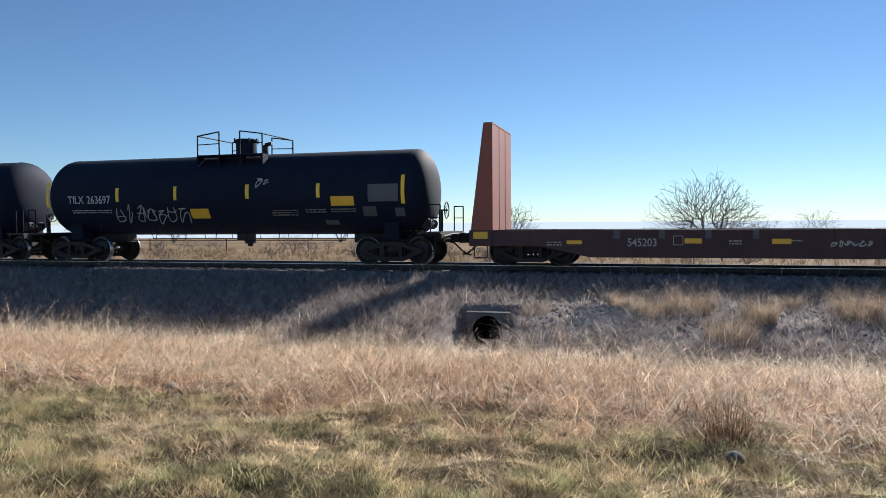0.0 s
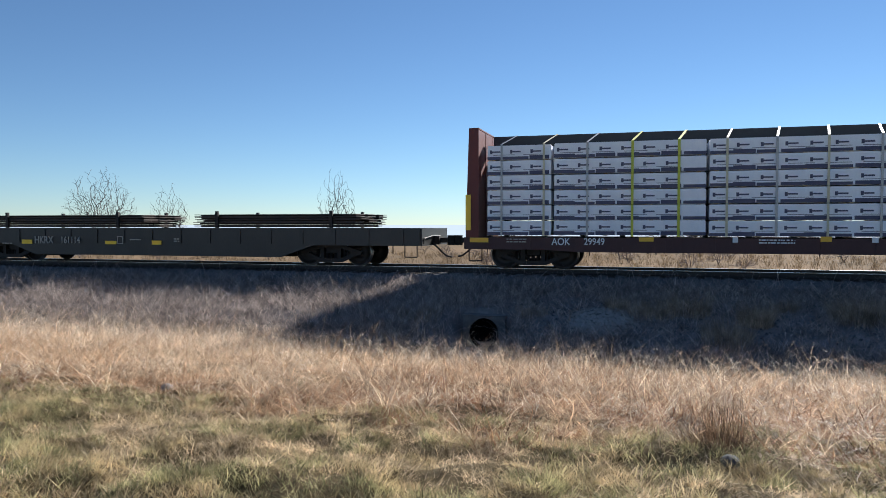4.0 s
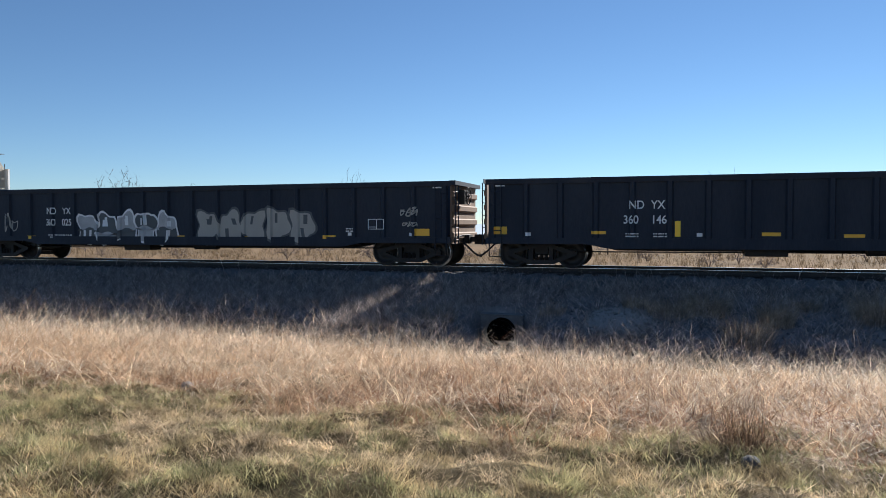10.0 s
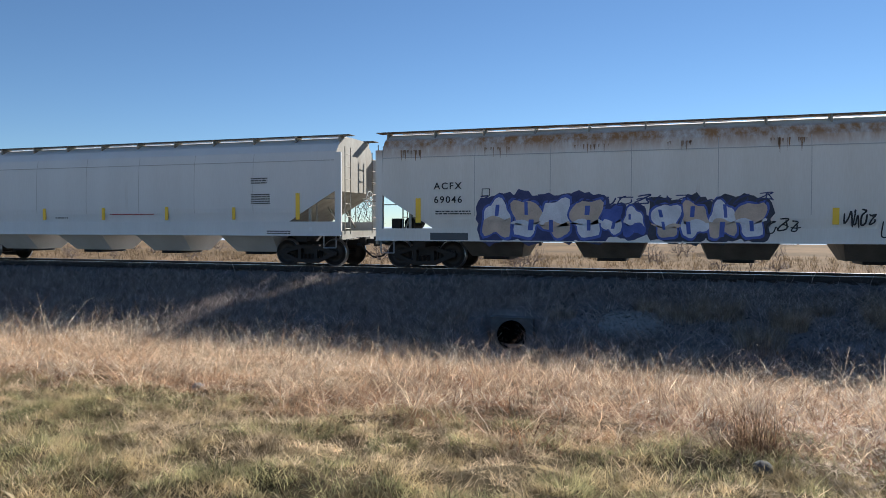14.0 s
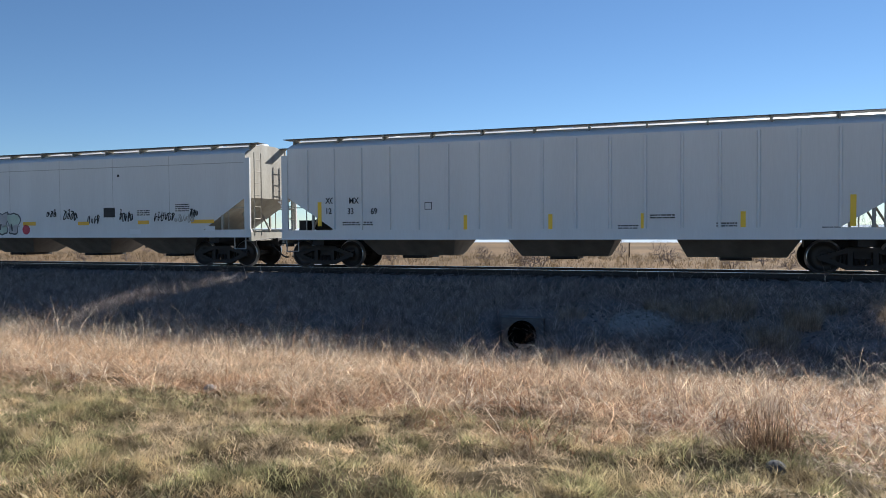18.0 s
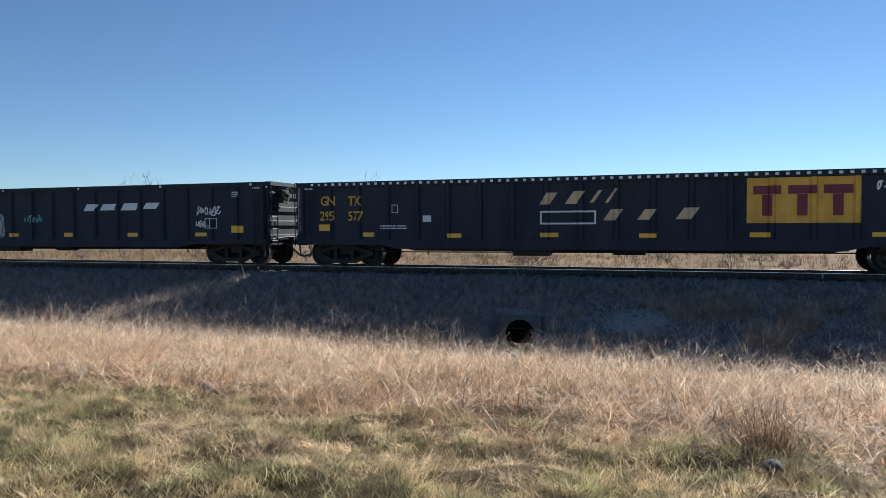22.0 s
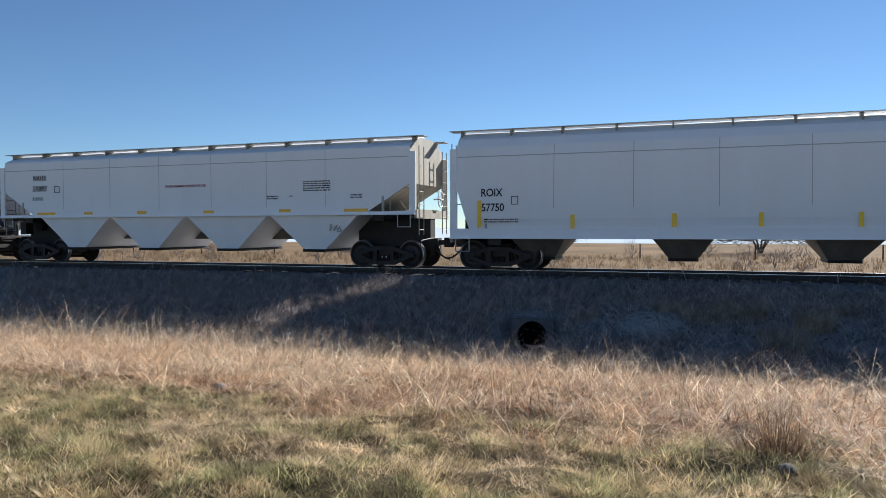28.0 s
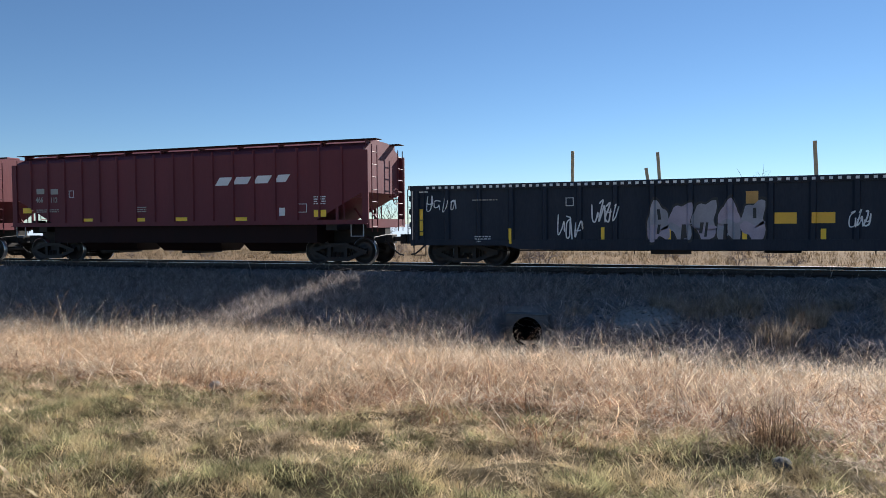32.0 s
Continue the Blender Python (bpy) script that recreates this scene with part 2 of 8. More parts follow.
M_RIPRAP = surf("grey_riprap_stone", (0.20, 0.20, 0.205), (0.09, 0.09, 0.093), 0.85, scale=4, mix=0.7, island=0.6, spec=0.05)
M_BARK = surf("grey_bark", (0.10, 0.085, 0.075), (0.06, 0.05, 0.045), 0.9, scale=4, mix=0.7)
M_SEAM = surf("weld_line_grime", (0.50, 0.485, 0.465), (0.40, 0.385, 0.365), 0.6, mix=0.7, streak=0.2, bump=0)
M_SMUDGE = surf("dusty_smear", (0.045, 0.05, 0.066), (0.02, 0.026, 0.04), 0.85, mix=0.8, streak=0.2, bump=0)
M_TWIG = surf("pale_grey_twigs", (0.23, 0.185, 0.165), (0.14, 0.11, 0.10), 0.9, scale=4, mix=0.7)
M_FIELD = surf("stubble_field", (0.24, 0.165, 0.10), (0.13, 0.10, 0.068), 0.95, scale=0.09, fine=1.2, mix=0.95, bump=0.5, spec=0.02)
M_TALL = blade("dry_tall_grass", (0.29, 0.155, 0.09), (1.0, 0.82, 0.58), 0.46, 0.55, (0.66, 0.43, 0.26), 0.8, spec=0.12)
M_PALEGRASS = blade("pale_straw", (0.66, 0.49, 0.34), (1.0, 0.91, 0.75), 0.48, 0.5, spec=0.12)
M_WEED = blade("grey_brown_weeds", (0.16, 0.13, 0.12), (0.66, 0.56, 0.50), 0.30)
M_REDGRASS = blade("reddish_dry_grass", (0.09, 0.040, 0.024), (0.44, 0.23, 0.12), 0.3)
M_TUFT = blade("brown_bunch_grass", (0.20, 0.145, 0.10), (0.66, 0.52, 0.38), 0.35)
M_PALE = surf("pale_limestone", (0.36, 0.34, 0.32), (0.25, 0.24, 0.22), 0.85, mix=0.6, scale=8, spec=0.05)
M_LAWN = blade("lawn_grass", (0.055, 0.066, 0.03), (0.54, 0.49, 0.26), 0.5, 0.6, (0.60, 0.45, 0.27), 2.5)
M_LAWND = blade("dormant_lawn_grass", (0.32, 0.23, 0.135), (1.0, 0.82, 0.58), 0.48, 0.6, (0.46, 0.37, 0.20), 1.8)
M_FIELDGRASS = blade("field_dry_grass", (0.10, 0.072, 0.045), (0.34, 0.245, 0.145), 0.3)
M_STRAW = blade("fallen_straw", (0.28, 0.185, 0.105), (0.82, 0.66, 0.45), 0.35, 0.6)
# unseen lawn behind the camera, made pale to bounce light onto the train
M_BOUNCE_THATCH = surf("thatched_lawn", (0.40, 0.33, 0.21), (0.24, 0.20, 0.12), 0.95, scale=0.7, fine=12, mix=0.9, bump=0.6, spec=0.05)
# near-black: the shade inside the culvert pipe is put into the colour
M_HOLE = surf("sooty_pipe_iron", (0.004, 0.004, 0.004), (0.008, 0.007, 0.006), 0.95, mix=0.5, spec=0.0)
M_GRIME = surf("grimy_hopper_paint", (0.20, 0.175, 0.15), (0.10, 0.085, 0.07), 0.75, mix=0.8, streak=0.2, scale=2.2)
# dusty end paint, darkened as well for the partial shade on the ends
M_SHADED_GRIMEND = surf("dusty_end_paint", (0.46, 0.44, 0.38), (0.28, 0.245, 0.20), 0.75, mix=0.8, streak=0.25, scale=2.0, rust=(0.22, 0.14, 0.09), rust_amount=0.25)
M_BANK = surf("dusty_bank_soil", (0.30, 0.265, 0.25), (0.15, 0.135, 0.13), 0.95, scale=1.1, fine=9, mix=1.0, bump=0.8, spec=0.05)
M_DULL = surf("dull_black_tank_paint", (0.026, 0.036, 0.060), (0.044, 0.052, 0.076), 0.8, mix=0.6, streak=0.3, bump=0.04, spec=0.25)
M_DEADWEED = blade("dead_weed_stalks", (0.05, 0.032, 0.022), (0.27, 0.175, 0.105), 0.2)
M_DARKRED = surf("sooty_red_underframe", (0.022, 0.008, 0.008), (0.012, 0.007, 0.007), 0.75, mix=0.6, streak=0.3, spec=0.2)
M_GREYRUST = surf("rust_smudged_grey_paint", (0.76, 0.755, 0.75), (0.66, 0.65, 0.63), 0.5, mix=0.6, streak=0.10, bump=0.05, band=(3.35, 3.98, (0.46, 0.30, 0.16), 0.7))


# ---- mesh helpers ----
def part(name, bm, material, parent, label="", smooth=False):
    me = bpy.data.meshes.new(name)
    bm.to_mesh(me)
    bm.free()
    for m in (material if isinstance(material, (list, tuple)) else [material]):
        me.materials.append(m)
    if smooth:
        me.polygons.foreach_set("use_smooth", [True] * len(me.polygons))
    ob = new(name, me)
    ob.parent = parent
    return tagged(ob, label)


def share(name, me, parent, x=0.0, y=0.0, z=0.0, rz=0.0, ry=0.0):
    """Another object on a mesh that is there already."""
    ob = new(name, me)
    ob.parent = parent
    ob.matrix_basis = pose(x, y, z, 0, ry, rz)
    return ob


def B():
    return bmesh.new()


def box(bm, x0, x1, y0, y1, z0, z1, slot=0):
    v = [bm.verts.new((x, y, z)) for x in (x0, x1) for y in (y0, y1) for z in (z0, z1)]
    for q in ((0, 1, 3, 2), (4, 6, 7, 5), (0, 4, 5, 1), (2, 3, 7, 6), (0, 2, 6, 4), (1, 5, 7, 3)):
        bm.faces.new([v[i] for i in q]).material_index = slot
    return bm


def prism(bm, pts, y0, y1, axis="y", slot=0):
    """A polygon of (x, z), or of (y, z) with axis "x", drawn out between y0 and y1."""
    put = (lambda p, d: (p[0], d, p[1])) if axis == "y" else (lambda p, d: (d, p[0], p[1]))
    a, b = [bm.verts.new(put(p, y0)) for p in pts], [bm.verts.new(put(p, y1)) for p in pts]
    n = len(pts)
    fs = [bm.faces.new(a), bm.faces.new(b[::-1])] + [bm.faces.new((a[i], b[i], b[(i + 1) % n], a[(i + 1) % n])) for i in range(n)]
    for f in fs:
        f.material_index = slot
    return bm


def rod(bm, p, q, r, n=6, r2=None, slot=0):
    p, q = Vector(p), Vector(q)
    w = (q - p).normalized()
    s = w.cross(Vector((0, 0, 1)) if abs(w.z) < 0.9 else Vector((1, 0, 0))).normalized()
    t = w.cross(s)
    r2 = r if r2 is None else r2
    ring = [[bm.verts.new(c + (s * math.cos(a) + t * math.sin(a)) * rr) for a in (2 * math.pi * i / n for i in range(n))] for c, rr in ((p, r), (q, r2))]
    for i in range(n):
        bm.faces.new((ring[0][i], ring[0][(i + 1) % n], ring[1][(i + 1) % n], ring[1][i])).material_index = slot
    bm.faces.new(ring[0][::-1]).material_index = slot
    bm.faces.new(ring[1]).material_index = slot
    return bm


def path(bm, pts, r, n=6):
    for p, q in zip(pts, pts[1:]):
        rod(bm, p, q, r, n)
    return bm


def lathe(bm, prof, axis="x", n=32, slot=0, slots=None):
    """Turns (along, radius) round the x or y axis."""
    rings = []
    for a, r in prof:
        if r < 1e-4:
            rings.append([bm.verts.new((a, 0, 0) if axis == "x" else (0, a, 0))])
        else:
            rings.append([bm.verts.new((a, r * math.cos(t), r * math.sin(t)) if axis == "x" else (r * math.cos(t), a, r * math.sin(t))) for t in (2 * math.pi * i / n for i in range(n))])
    for j, (p, q) in enumerate(zip(rings, rings[1:])):
        for i in range(n):
            vs = [p[0], q[i], q[(i + 1) % n]] if len(p) == 1 else [p[i], q[0], p[(i + 1) % n]] if len(q) == 1 else [p[i], q[i], q[(i + 1) % n], p[(i + 1) % n]]
            bm.faces.new(vs).material_index = slots[j] if slots else slot
    return bm


def bevelled(bm, width, segments=2):
    bmesh.ops.bevel(bm, geom=list(bm.edges), offset=width, segments=segments, affect="EDGES", clamp_overlap=True)
    return bm


def sheet(name, verts, faces, material, label="", kind="stuff", category="", smooth=False):
    me = bpy.data.meshes.new(name)
    me.from_pydata(verts, [], faces)
    me.materials.append(material)
    if smooth:
        me.polygons.foreach_set("use_smooth", [True] * len(me.polygons))
    return tagged(new(name, me), label, category, kind=kind)


# ---- ground and track ----
PROFILE = [(-400, 0.1), (-60, -0.15), (-23, -0.32), (-18.5, -0.36), (-16, -0.5), (-13, -0.85), (-10.5, -1.18), (-9.2, -1.36), (-8.0, -1.38), (-7.3, -1.12), (-6.2, -0.88), (-3.4, -0.56), (-2.4, -0.36), (-1.9, -0.2),
           (1.9, -0.2), (2.4, -0.36), (4.2, -0.9), (7, -1.4), (12, -1.4), (40, -1.45), (110, -1.5), (180, -3.6), (500, -14), (4000, -110)]


def ground_z(x, y):
    for (a, za), (b, zb) in zip(PROFILE, PROFILE[1:]):
        if a <= y <= b:
            z = za + (zb - za) * (y - a) / (b - a)
            break
    else:
        z = PROFILE[0][1]
    if -8.6 < y < -5.2 and -5.4 < x < -2.1:
        k = max(0.0, min(1.0, (0.95 - abs(x + 3.8)) / 0.5)) * max(0.0, min(1.0, (-5.2 - y) / 0.15)) * max(0.0, min(1.0, (y + 8.6) / 0.6))
        z += (min(z, -1.62) - z) * k
    if y < -15.5 and y > -24:
        z += 0.075 * noise.noise((x * 1.6, y * 2.2, 1.3)) + 0.055 * noise.noise((x * 3.6, y * 4.2, 5.9))
    if -22 < y < -2.6:
        z += 0.07 * noise.noise((x * 0.35, y * 0.35, 3.1)) + 0.035 * noise.noise((x * 1.3, y * 1.3, 7.7))
    return z


def grid_lines(marks, steps):
    out = []
    for (a, b), n in zip(zip(marks, marks[1:]), steps):
        out += [a + (b - a) * i / n for i in range(n)]
    return out + [marks[-1]]


gx = grid_lines([-4000, -400, -60, -30, -9, 4, 14, 60, 400, 4000], [4, 8, 20, 50, 100, 25, 20, 8, 4])
gy = grid_lines([-400, -60, -24, -15.5, -9, -1.9, 1.9, 12, 40, 110, 180, 500, 4000], [4, 8, 66, 20, 40, 2, 10, 8, 6, 4, 4, 6])
gv = [(x, y, ground_z(x, y)) for y in gy for x in gx]
nx = len(gx)
gf = [(j * nx + i, j * nx + i + 1, (j + 1) * nx + i + 1, (j + 1) * nx + i) for j in range(len(gy) - 1) for i in range(nx - 1)]
ground = sheet("ground", gv, gf, M_SOIL, "dry soil with thatch, a ditch and a raised railway bank", "structure", "ground", True)
ground.data.materials.append(M_BALLAST)
ground.data.materials.append(M_FIELD)
ground.data.materials.append(M_BANK)
ground.data.materials.append(M_BOUNCE_THATCH)
slots = []
for j in range(len(gy) - 1):
    y = (gy[j] + gy[j + 1]) / 2
    # slot 4: the out-of-view ground that throws light back at the train
    slots += [2 if y > 8 else 1 if -3.2 < y < 4.5 else 3 if -8.4 < y < 0 else 4 if y < -19.6 else 0] * (nx - 1)
ground.data.polygons.foreach_set("material_index", slots)

track = tagged(new("track"), "single railway track on dark ballast", "railway track", kind="structure")
bm = B()
for y in (-0.7525, 0.7525):
    bm = B()
    prism(bm, [(y - 0.07, -0.17), (y + 0.07, -0.17), (y + 0.07, -0.155), (y + 0.012, -0.135), (y + 0.012, -0.045), (y + 0.036, -0.035), (y + 0.036, -0.008), (y - 0.036, -0.008), (y - 0.036, -0.035), (y - 0.012, -0.045), (y - 0.012, -0.135), (y - 0.07, -0.155)], -120, 60, "x")
    box(bm, -120, 60, y - 0.034, y + 0.034, -0.008, 0.0, 1)
    part("rail", bm, [M_RAIL, M_RAILTOP], track, "worn steel rail with a polished head")
tie_me = None
for i in range(150):
    x = -52 + i * 0.5
    if tie_me is None:
        tie_me = part("tie", bevelled(box(B(), -0.115, 0.115, -1.3, 1.3, -0.36, -0.172), 0.015, 1), M_TIE, track)
        tie_me.matrix_basis = pose(x, 0, 0)
    else:
        share("tie", tie_me.data, track, x, random.uniform(-0.03, 0.03), random.uniform(-0.006, 0), random.uniform(-1, 1))

# a glowing sheet stands in for the bright haze over the lowlands beyond the field
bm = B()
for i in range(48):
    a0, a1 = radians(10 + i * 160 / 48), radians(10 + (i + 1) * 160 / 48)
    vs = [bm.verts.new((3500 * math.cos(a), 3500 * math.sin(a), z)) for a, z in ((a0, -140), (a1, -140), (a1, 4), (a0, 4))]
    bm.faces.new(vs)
tagged(part("backdrop", bm, glow("horizon_haze", (0.37, 0.415, 0.455), 1.0), None), "glowing backdrop standing in for pale hazy distance under the sky", "distance", kind="structure")


# ---- grass, stones ----
LOOK = np.array([[ground_z(-36 + i * 0.12, -24 + j * 0.12) for i in range(420)] for j in range(190)])


def ground_at(px, py):
    """The ground's height under many points near the track."""
    a, b = np.clip((px + 36) / 0.12, 0, 418.9), np.clip((py + 24) / 0.12, 0, 188.9)
    i, j = a.astype(int), b.astype(int)
    a, b = a - i, b - j
    near = (LOOK[j, i] * (1 - a) + LOOK[j, i + 1] * a) * (1 - b) + (LOOK[j + 1, i] * (1 - a) + LOOK[j + 1, i + 1] * a) * b
    return np.where(py > -1.8, np.interp(py, [p[0] for p in PROFILE], [p[1] for p in PROFILE]), near)


def strands(name, clumps, per, region, height, width, material, label, seed, keep, spread=0.12, bend=1.6, wild=0.08, segs=5, start=0.3, tip=0.0, fan=1.0, vary=0.28, spin=1.0, rise=0.0, category="grass"):
    """Curling dry blades that spring from many clumps, each clump with its own size and lean, in one mesh."""
    rs = np.random.RandomState(seed)
    x0, x1, y0, y1 = region
    cx, cy = rs.uniform(x0, x1, clumps), rs.uniform(y0, y1, clumps)
    ok = keep(cx, cy, rs.rand(clumps))
    cx, cy = cx[ok], cy[ok]
    size = np.exp(rs.normal(0, vary, len(cx))) * np.array([1 + 0.5 * noise.noise((a * 0.6, b * 0.6, seed * 0.37)) for a, b in zip(cx, cy)])
    size = np.clip(size, 0.35, 1.4) * (1 + rise * np.clip((cy + 13.5) / 4, 0, 1)) * (1 + (0.5 if rise else 0.0) * np.clip((-5 - cx) / 6, 0, 1))
    lean = rs.uniform(0, 2 * np.pi, len(cx))
    own = np.repeat(np.arange(len(cx)), per)
    n = len(own)
    out, ring = rs.uniform(0, 2 * np.pi, n), np.sqrt(rs.rand(n)) * spread * size[own] * 1.6
    px, py = cx[own] + np.cos(out) * ring, cy[own] + np.sin(out) * ring
    h = (height[0] + (height[1] - height[0]) * rs.beta(2, 2, n)) * size[own]
    az = np.where(rs.rand(n) < 0.35, out, lean[own]) + rs.normal(0, 0.7, n)
    th = np.abs(rs.normal(start, 0.2 + 0.4 * start, n)) + fan * ring / (spread * 2.4)
    curl = bend * rs.uniform(0.2, 1.6, n)
    drift = rs.normal(0, spin, n) / segs
    turn, w = rs.uniform(0, np.pi, n), width * rs.uniform(0.55, 1.45, n)
    verts = np.zeros((n, 2 * segs + 1, 3))
    at = np.stack([px, py, ground_at(px, py) - 0.015], 1)
    for s in range(segs + 1):
        f = s / segs
        side = np.stack([np.cos(turn), np.sin(turn), 0 * turn], 1) * (w * (1 - f * f) / 2)[:, None]
        if s < segs:
            verts[:, 2 * s], verts[:, 2 * s + 1] = at - side, at + side
        else:
            verts[:, 2 * segs] = at
        th = th + curl / segs * (1 + tip * (2 * f - 1)) + rs.normal(0, wild, n) * (0.3 + f)
        az = az + drift + rs.normal(0, wild, n)
        at = at + np.stack([np.sin(th) * np.cos(az), np.sin(th) * np.sin(az), np.cos(th)], 1) * (h / segs)[:, None]
        at[:, 2] = np.maximum(at[:, 2], ground_at(at[:, 0], at[:, 1]) + 0.012)
    base = (np.arange(n) * (2 * segs + 1))[:, None]
    quads = np.concatenate([base + np.array([[2 * s, 2 * s + 1, 2 * s + 3, 2 * s + 2]]) for s in range(segs - 1)])
    tris = base + np.array([[2 * segs - 2, 2 * segs - 1, 2 * segs]])
    me = bpy.data.meshes.new(name)
    me.from_pydata(verts.reshape(-1, 3).tolist(), [], quads.tolist() + tris.tolist())
    me.materials.append(material)
    return tagged(new(name, me), label, category, kind="stuff")


def blades(name, n, region, height, width, lean, material, label, seed, clump=0.0, keep=None, segs=3, droop=1.0, category="grass"):
    """Many curved, tapering blades over a stretch of ground, in one mesh."""
    rs = np.random.RandomState(seed)
    x0, x1, y0, y1 = region
    px, py = rs.uniform(x0, x1, n), rs.uniform(y0, y1, n)
    if clump:
        cx, cy = rs.uniform(x0, x1, n // 18), rs.uniform(y0, y1, n // 18)
        pick = rs.randint(0, n // 18, n)
        sel = rs.rand(n) < clump
        px = np.where(sel, cx[pick] + rs.normal(0, 0.12, n), px)
        py = np.where(sel, cy[pick] + rs.normal(0, 0.12, n), py)
    if keep is not None:
        ok = keep(px, py, rs.rand(n))
        px, py = px[ok], py[ok]
    n = len(px)
    pz = ground_at(px, py) - 0.02
    h = height[0] + (height[1] - height[0]) * rs.beta(2, 2, n)
    patch = np.array([noise.noise((a * 0.5, b * 0.5, seed * 0.37)) for a, b in zip(px, py)])
    h *= 1 + 0.45 * patch
    az = rs.uniform(0, 2 * np.pi, n)
    tilt = np.abs(rs.normal(0.18 + 0.22 * lean, 0.2, n))
    curl = lean * rs.uniform(0.3, 1.5, n) * droop
    turn = rs.uniform(0, np.pi, n)
    w = width * rs.uniform(0.6, 1.4, n)
    verts = np.zeros((n, 2 * segs + 1, 3))
    at = np.stack([px, py, pz], 1)
    for s in range(segs + 1):
        f = s / segs
        side = np.stack([np.cos(turn), np.sin(turn), 0 * turn], 1) * (w * (1 - f * f) / 2)[:, None]
        if s < segs:
            verts[:, 2 * s], verts[:, 2 * s + 1] = at - side, at + side
        else:
            verts[:, 2 * segs] = at
        th = tilt + curl * (f + 0.5 / segs)
        at = at + np.stack([np.sin(th) * np.cos(az), np.sin(th) * np.sin(az), np.cos(th)], 1) * (h / segs)[:, None]
    low = ground_at(verts[:, 2 * segs, 0], verts[:, 2 * segs, 1])
    verts[:, 2 * segs, 2] = np.maximum(verts[:, 2 * segs, 2], low + 0.01)
    base = (np.arange(n) * (2 * segs + 1))[:, None]
    quads = np.concatenate([base + np.array([[2 * s, 2 * s + 1, 2 * s + 3, 2 * s + 2]]) for s in range(segs - 1)])
    tris = base + np.array([[2 * segs - 2, 2 * segs - 1, 2 * segs]])
    me = bpy.data.meshes.new(name)
    me.from_pydata(verts.reshape(-1, 3).tolist(), [], quads.tolist() + tris.tolist())
    me.materials.append(material)
    return tagged(new(name, me), label, category, kind="stuff")


def stones(name, n, region, size, material, label, seed, keep=None, lift=0.0):
    rs = np.random.RandomState(seed)
    x0, x1, y0, y1 = region
    px, py = rs.uniform(x0, x1, n), rs.uniform(y0, y1, n)
    if keep is not None:
        ok = keep(px, py, rs.rand(n))
        px, py = px[ok], py[ok]
    n = len(px)
    octa = np.array([(1, 0, 0), (-1, 0, 0), (0, 1, 0), (0, -1, 0), (0, 0, 1), (0, 0, -1)], float)
    tri = np.array([(0, 2, 4), (2, 1, 4), (1, 3, 4), (3, 0, 4), (2, 0, 5), (1, 2, 5), (3, 1, 5), (0, 3, 5)])
    pz = ground_at(px, py) + lift
    s = rs.uniform(*size, n)
    a = rs.uniform(0, 2 * np.pi, n)
    v = octa[None] * rs.uniform(0.6, 1.3, (n, 6, 1)) * s[:, None, None] + rs.normal(0, 0.2, (n, 6, 3)) * s[:, None, None]
    c, d = np.cos(a)[:, None], np.sin(a)[:, None]
    v = np.stack([v[..., 0] * c - v[..., 1] * d + px[:, None], v[..., 0] * d + v[..., 1] * c + py[:, None], v[..., 2] * 0.7 + pz[:, None]], 2)
    f = (np.arange(n) * 6)[:, None, None] + tri[None]
    me = bpy.data.meshes.new(name)
    me.from_pydata(v.reshape(-1, 3).tolist(), [], f.reshape(-1, 3).tolist())
    me.materials.append(material)
    return tagged(new(name, me), label, "stones", kind="stuff")


def in_view(px, py, r):
    """Within the wedge that is looked at, with a margin."""
    d = py + 22.7
    return (px > -d * 1.15 - 1.5) & (px < d * 0.42 + 1.5)


def meadow(px, py, r):
    """The tall stand: its edges wander, and it thins out towards the ditch."""
    edge = -16.9 - 0.75 * np.clip(px, 0, 1) + 0.35 * np.sin(px * 0.9) + 0.25 * np.sin(px * 2.3 + 1)
    far = -8.3 - 0.16 * np.maximum(px + 3, 0) + 0.5 * np.clip((-5 - px) / 4, 0, 1)
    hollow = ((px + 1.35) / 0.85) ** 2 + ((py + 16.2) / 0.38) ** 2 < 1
    return in_view(px, py, r) & ~hollow & (py > edge + r * 0.5) & (py < far + (r - 0.5) * 1.6)


def lawn(px, py, r):
    return in_view(px, py, r) & (py < -16.5 - 0.6 * np.clip(px, 0, 1) + r * 1.2)


def bank(px, py, r):
    return in_view(px, py, r) & ~((px > -2.6) & (px < 6) & (py > -7.2) & (py < -3.6) & (r < 0.55)) & ~((((px + 0.95) / 0.7) ** 2 + ((py + 6.0) / 1.1) ** 2 < 1) & (r < 0.93)) & ~((np.abs(px + 3.75) < 0.75) & (py < -5.3) & (py > -8.6))


def riprap(px, py, r):
    return in_view(px, py, r) & (px > -2.6 + 0.5 * np.sin(py * 3)) & (px < 7)


def patchy(px, py, scale, shift):
    return np.array([noise.noise((a * scale, b * scale * 1.3, shift)) for a, b in zip(px, py)])


def green_patch(px, py, r):
    return lawn(px, py, r) & (patchy(px, py, 0.8, 4.2) + (r - 0.5) * 0.9 > -0.02)


def tan_patch(px, py, r):
    return lawn(px, py, r) & (patchy(px, py, 0.8, 4.2) + (r - 0.5) * 0.9 < 0.10)


def stand_edge(px, py, r):
    bare = ((px + 1.35) / 0.7) ** 2 + ((py + 16.15) / 0.28) ** 2 < 1
    return in_view(px, py, r) & ~bare & (py < -15.9 + 0.35 * np.sin(px * 0.9) + (r - 0.5) * 0.9) & (py > -17.9 + r * 0.9)


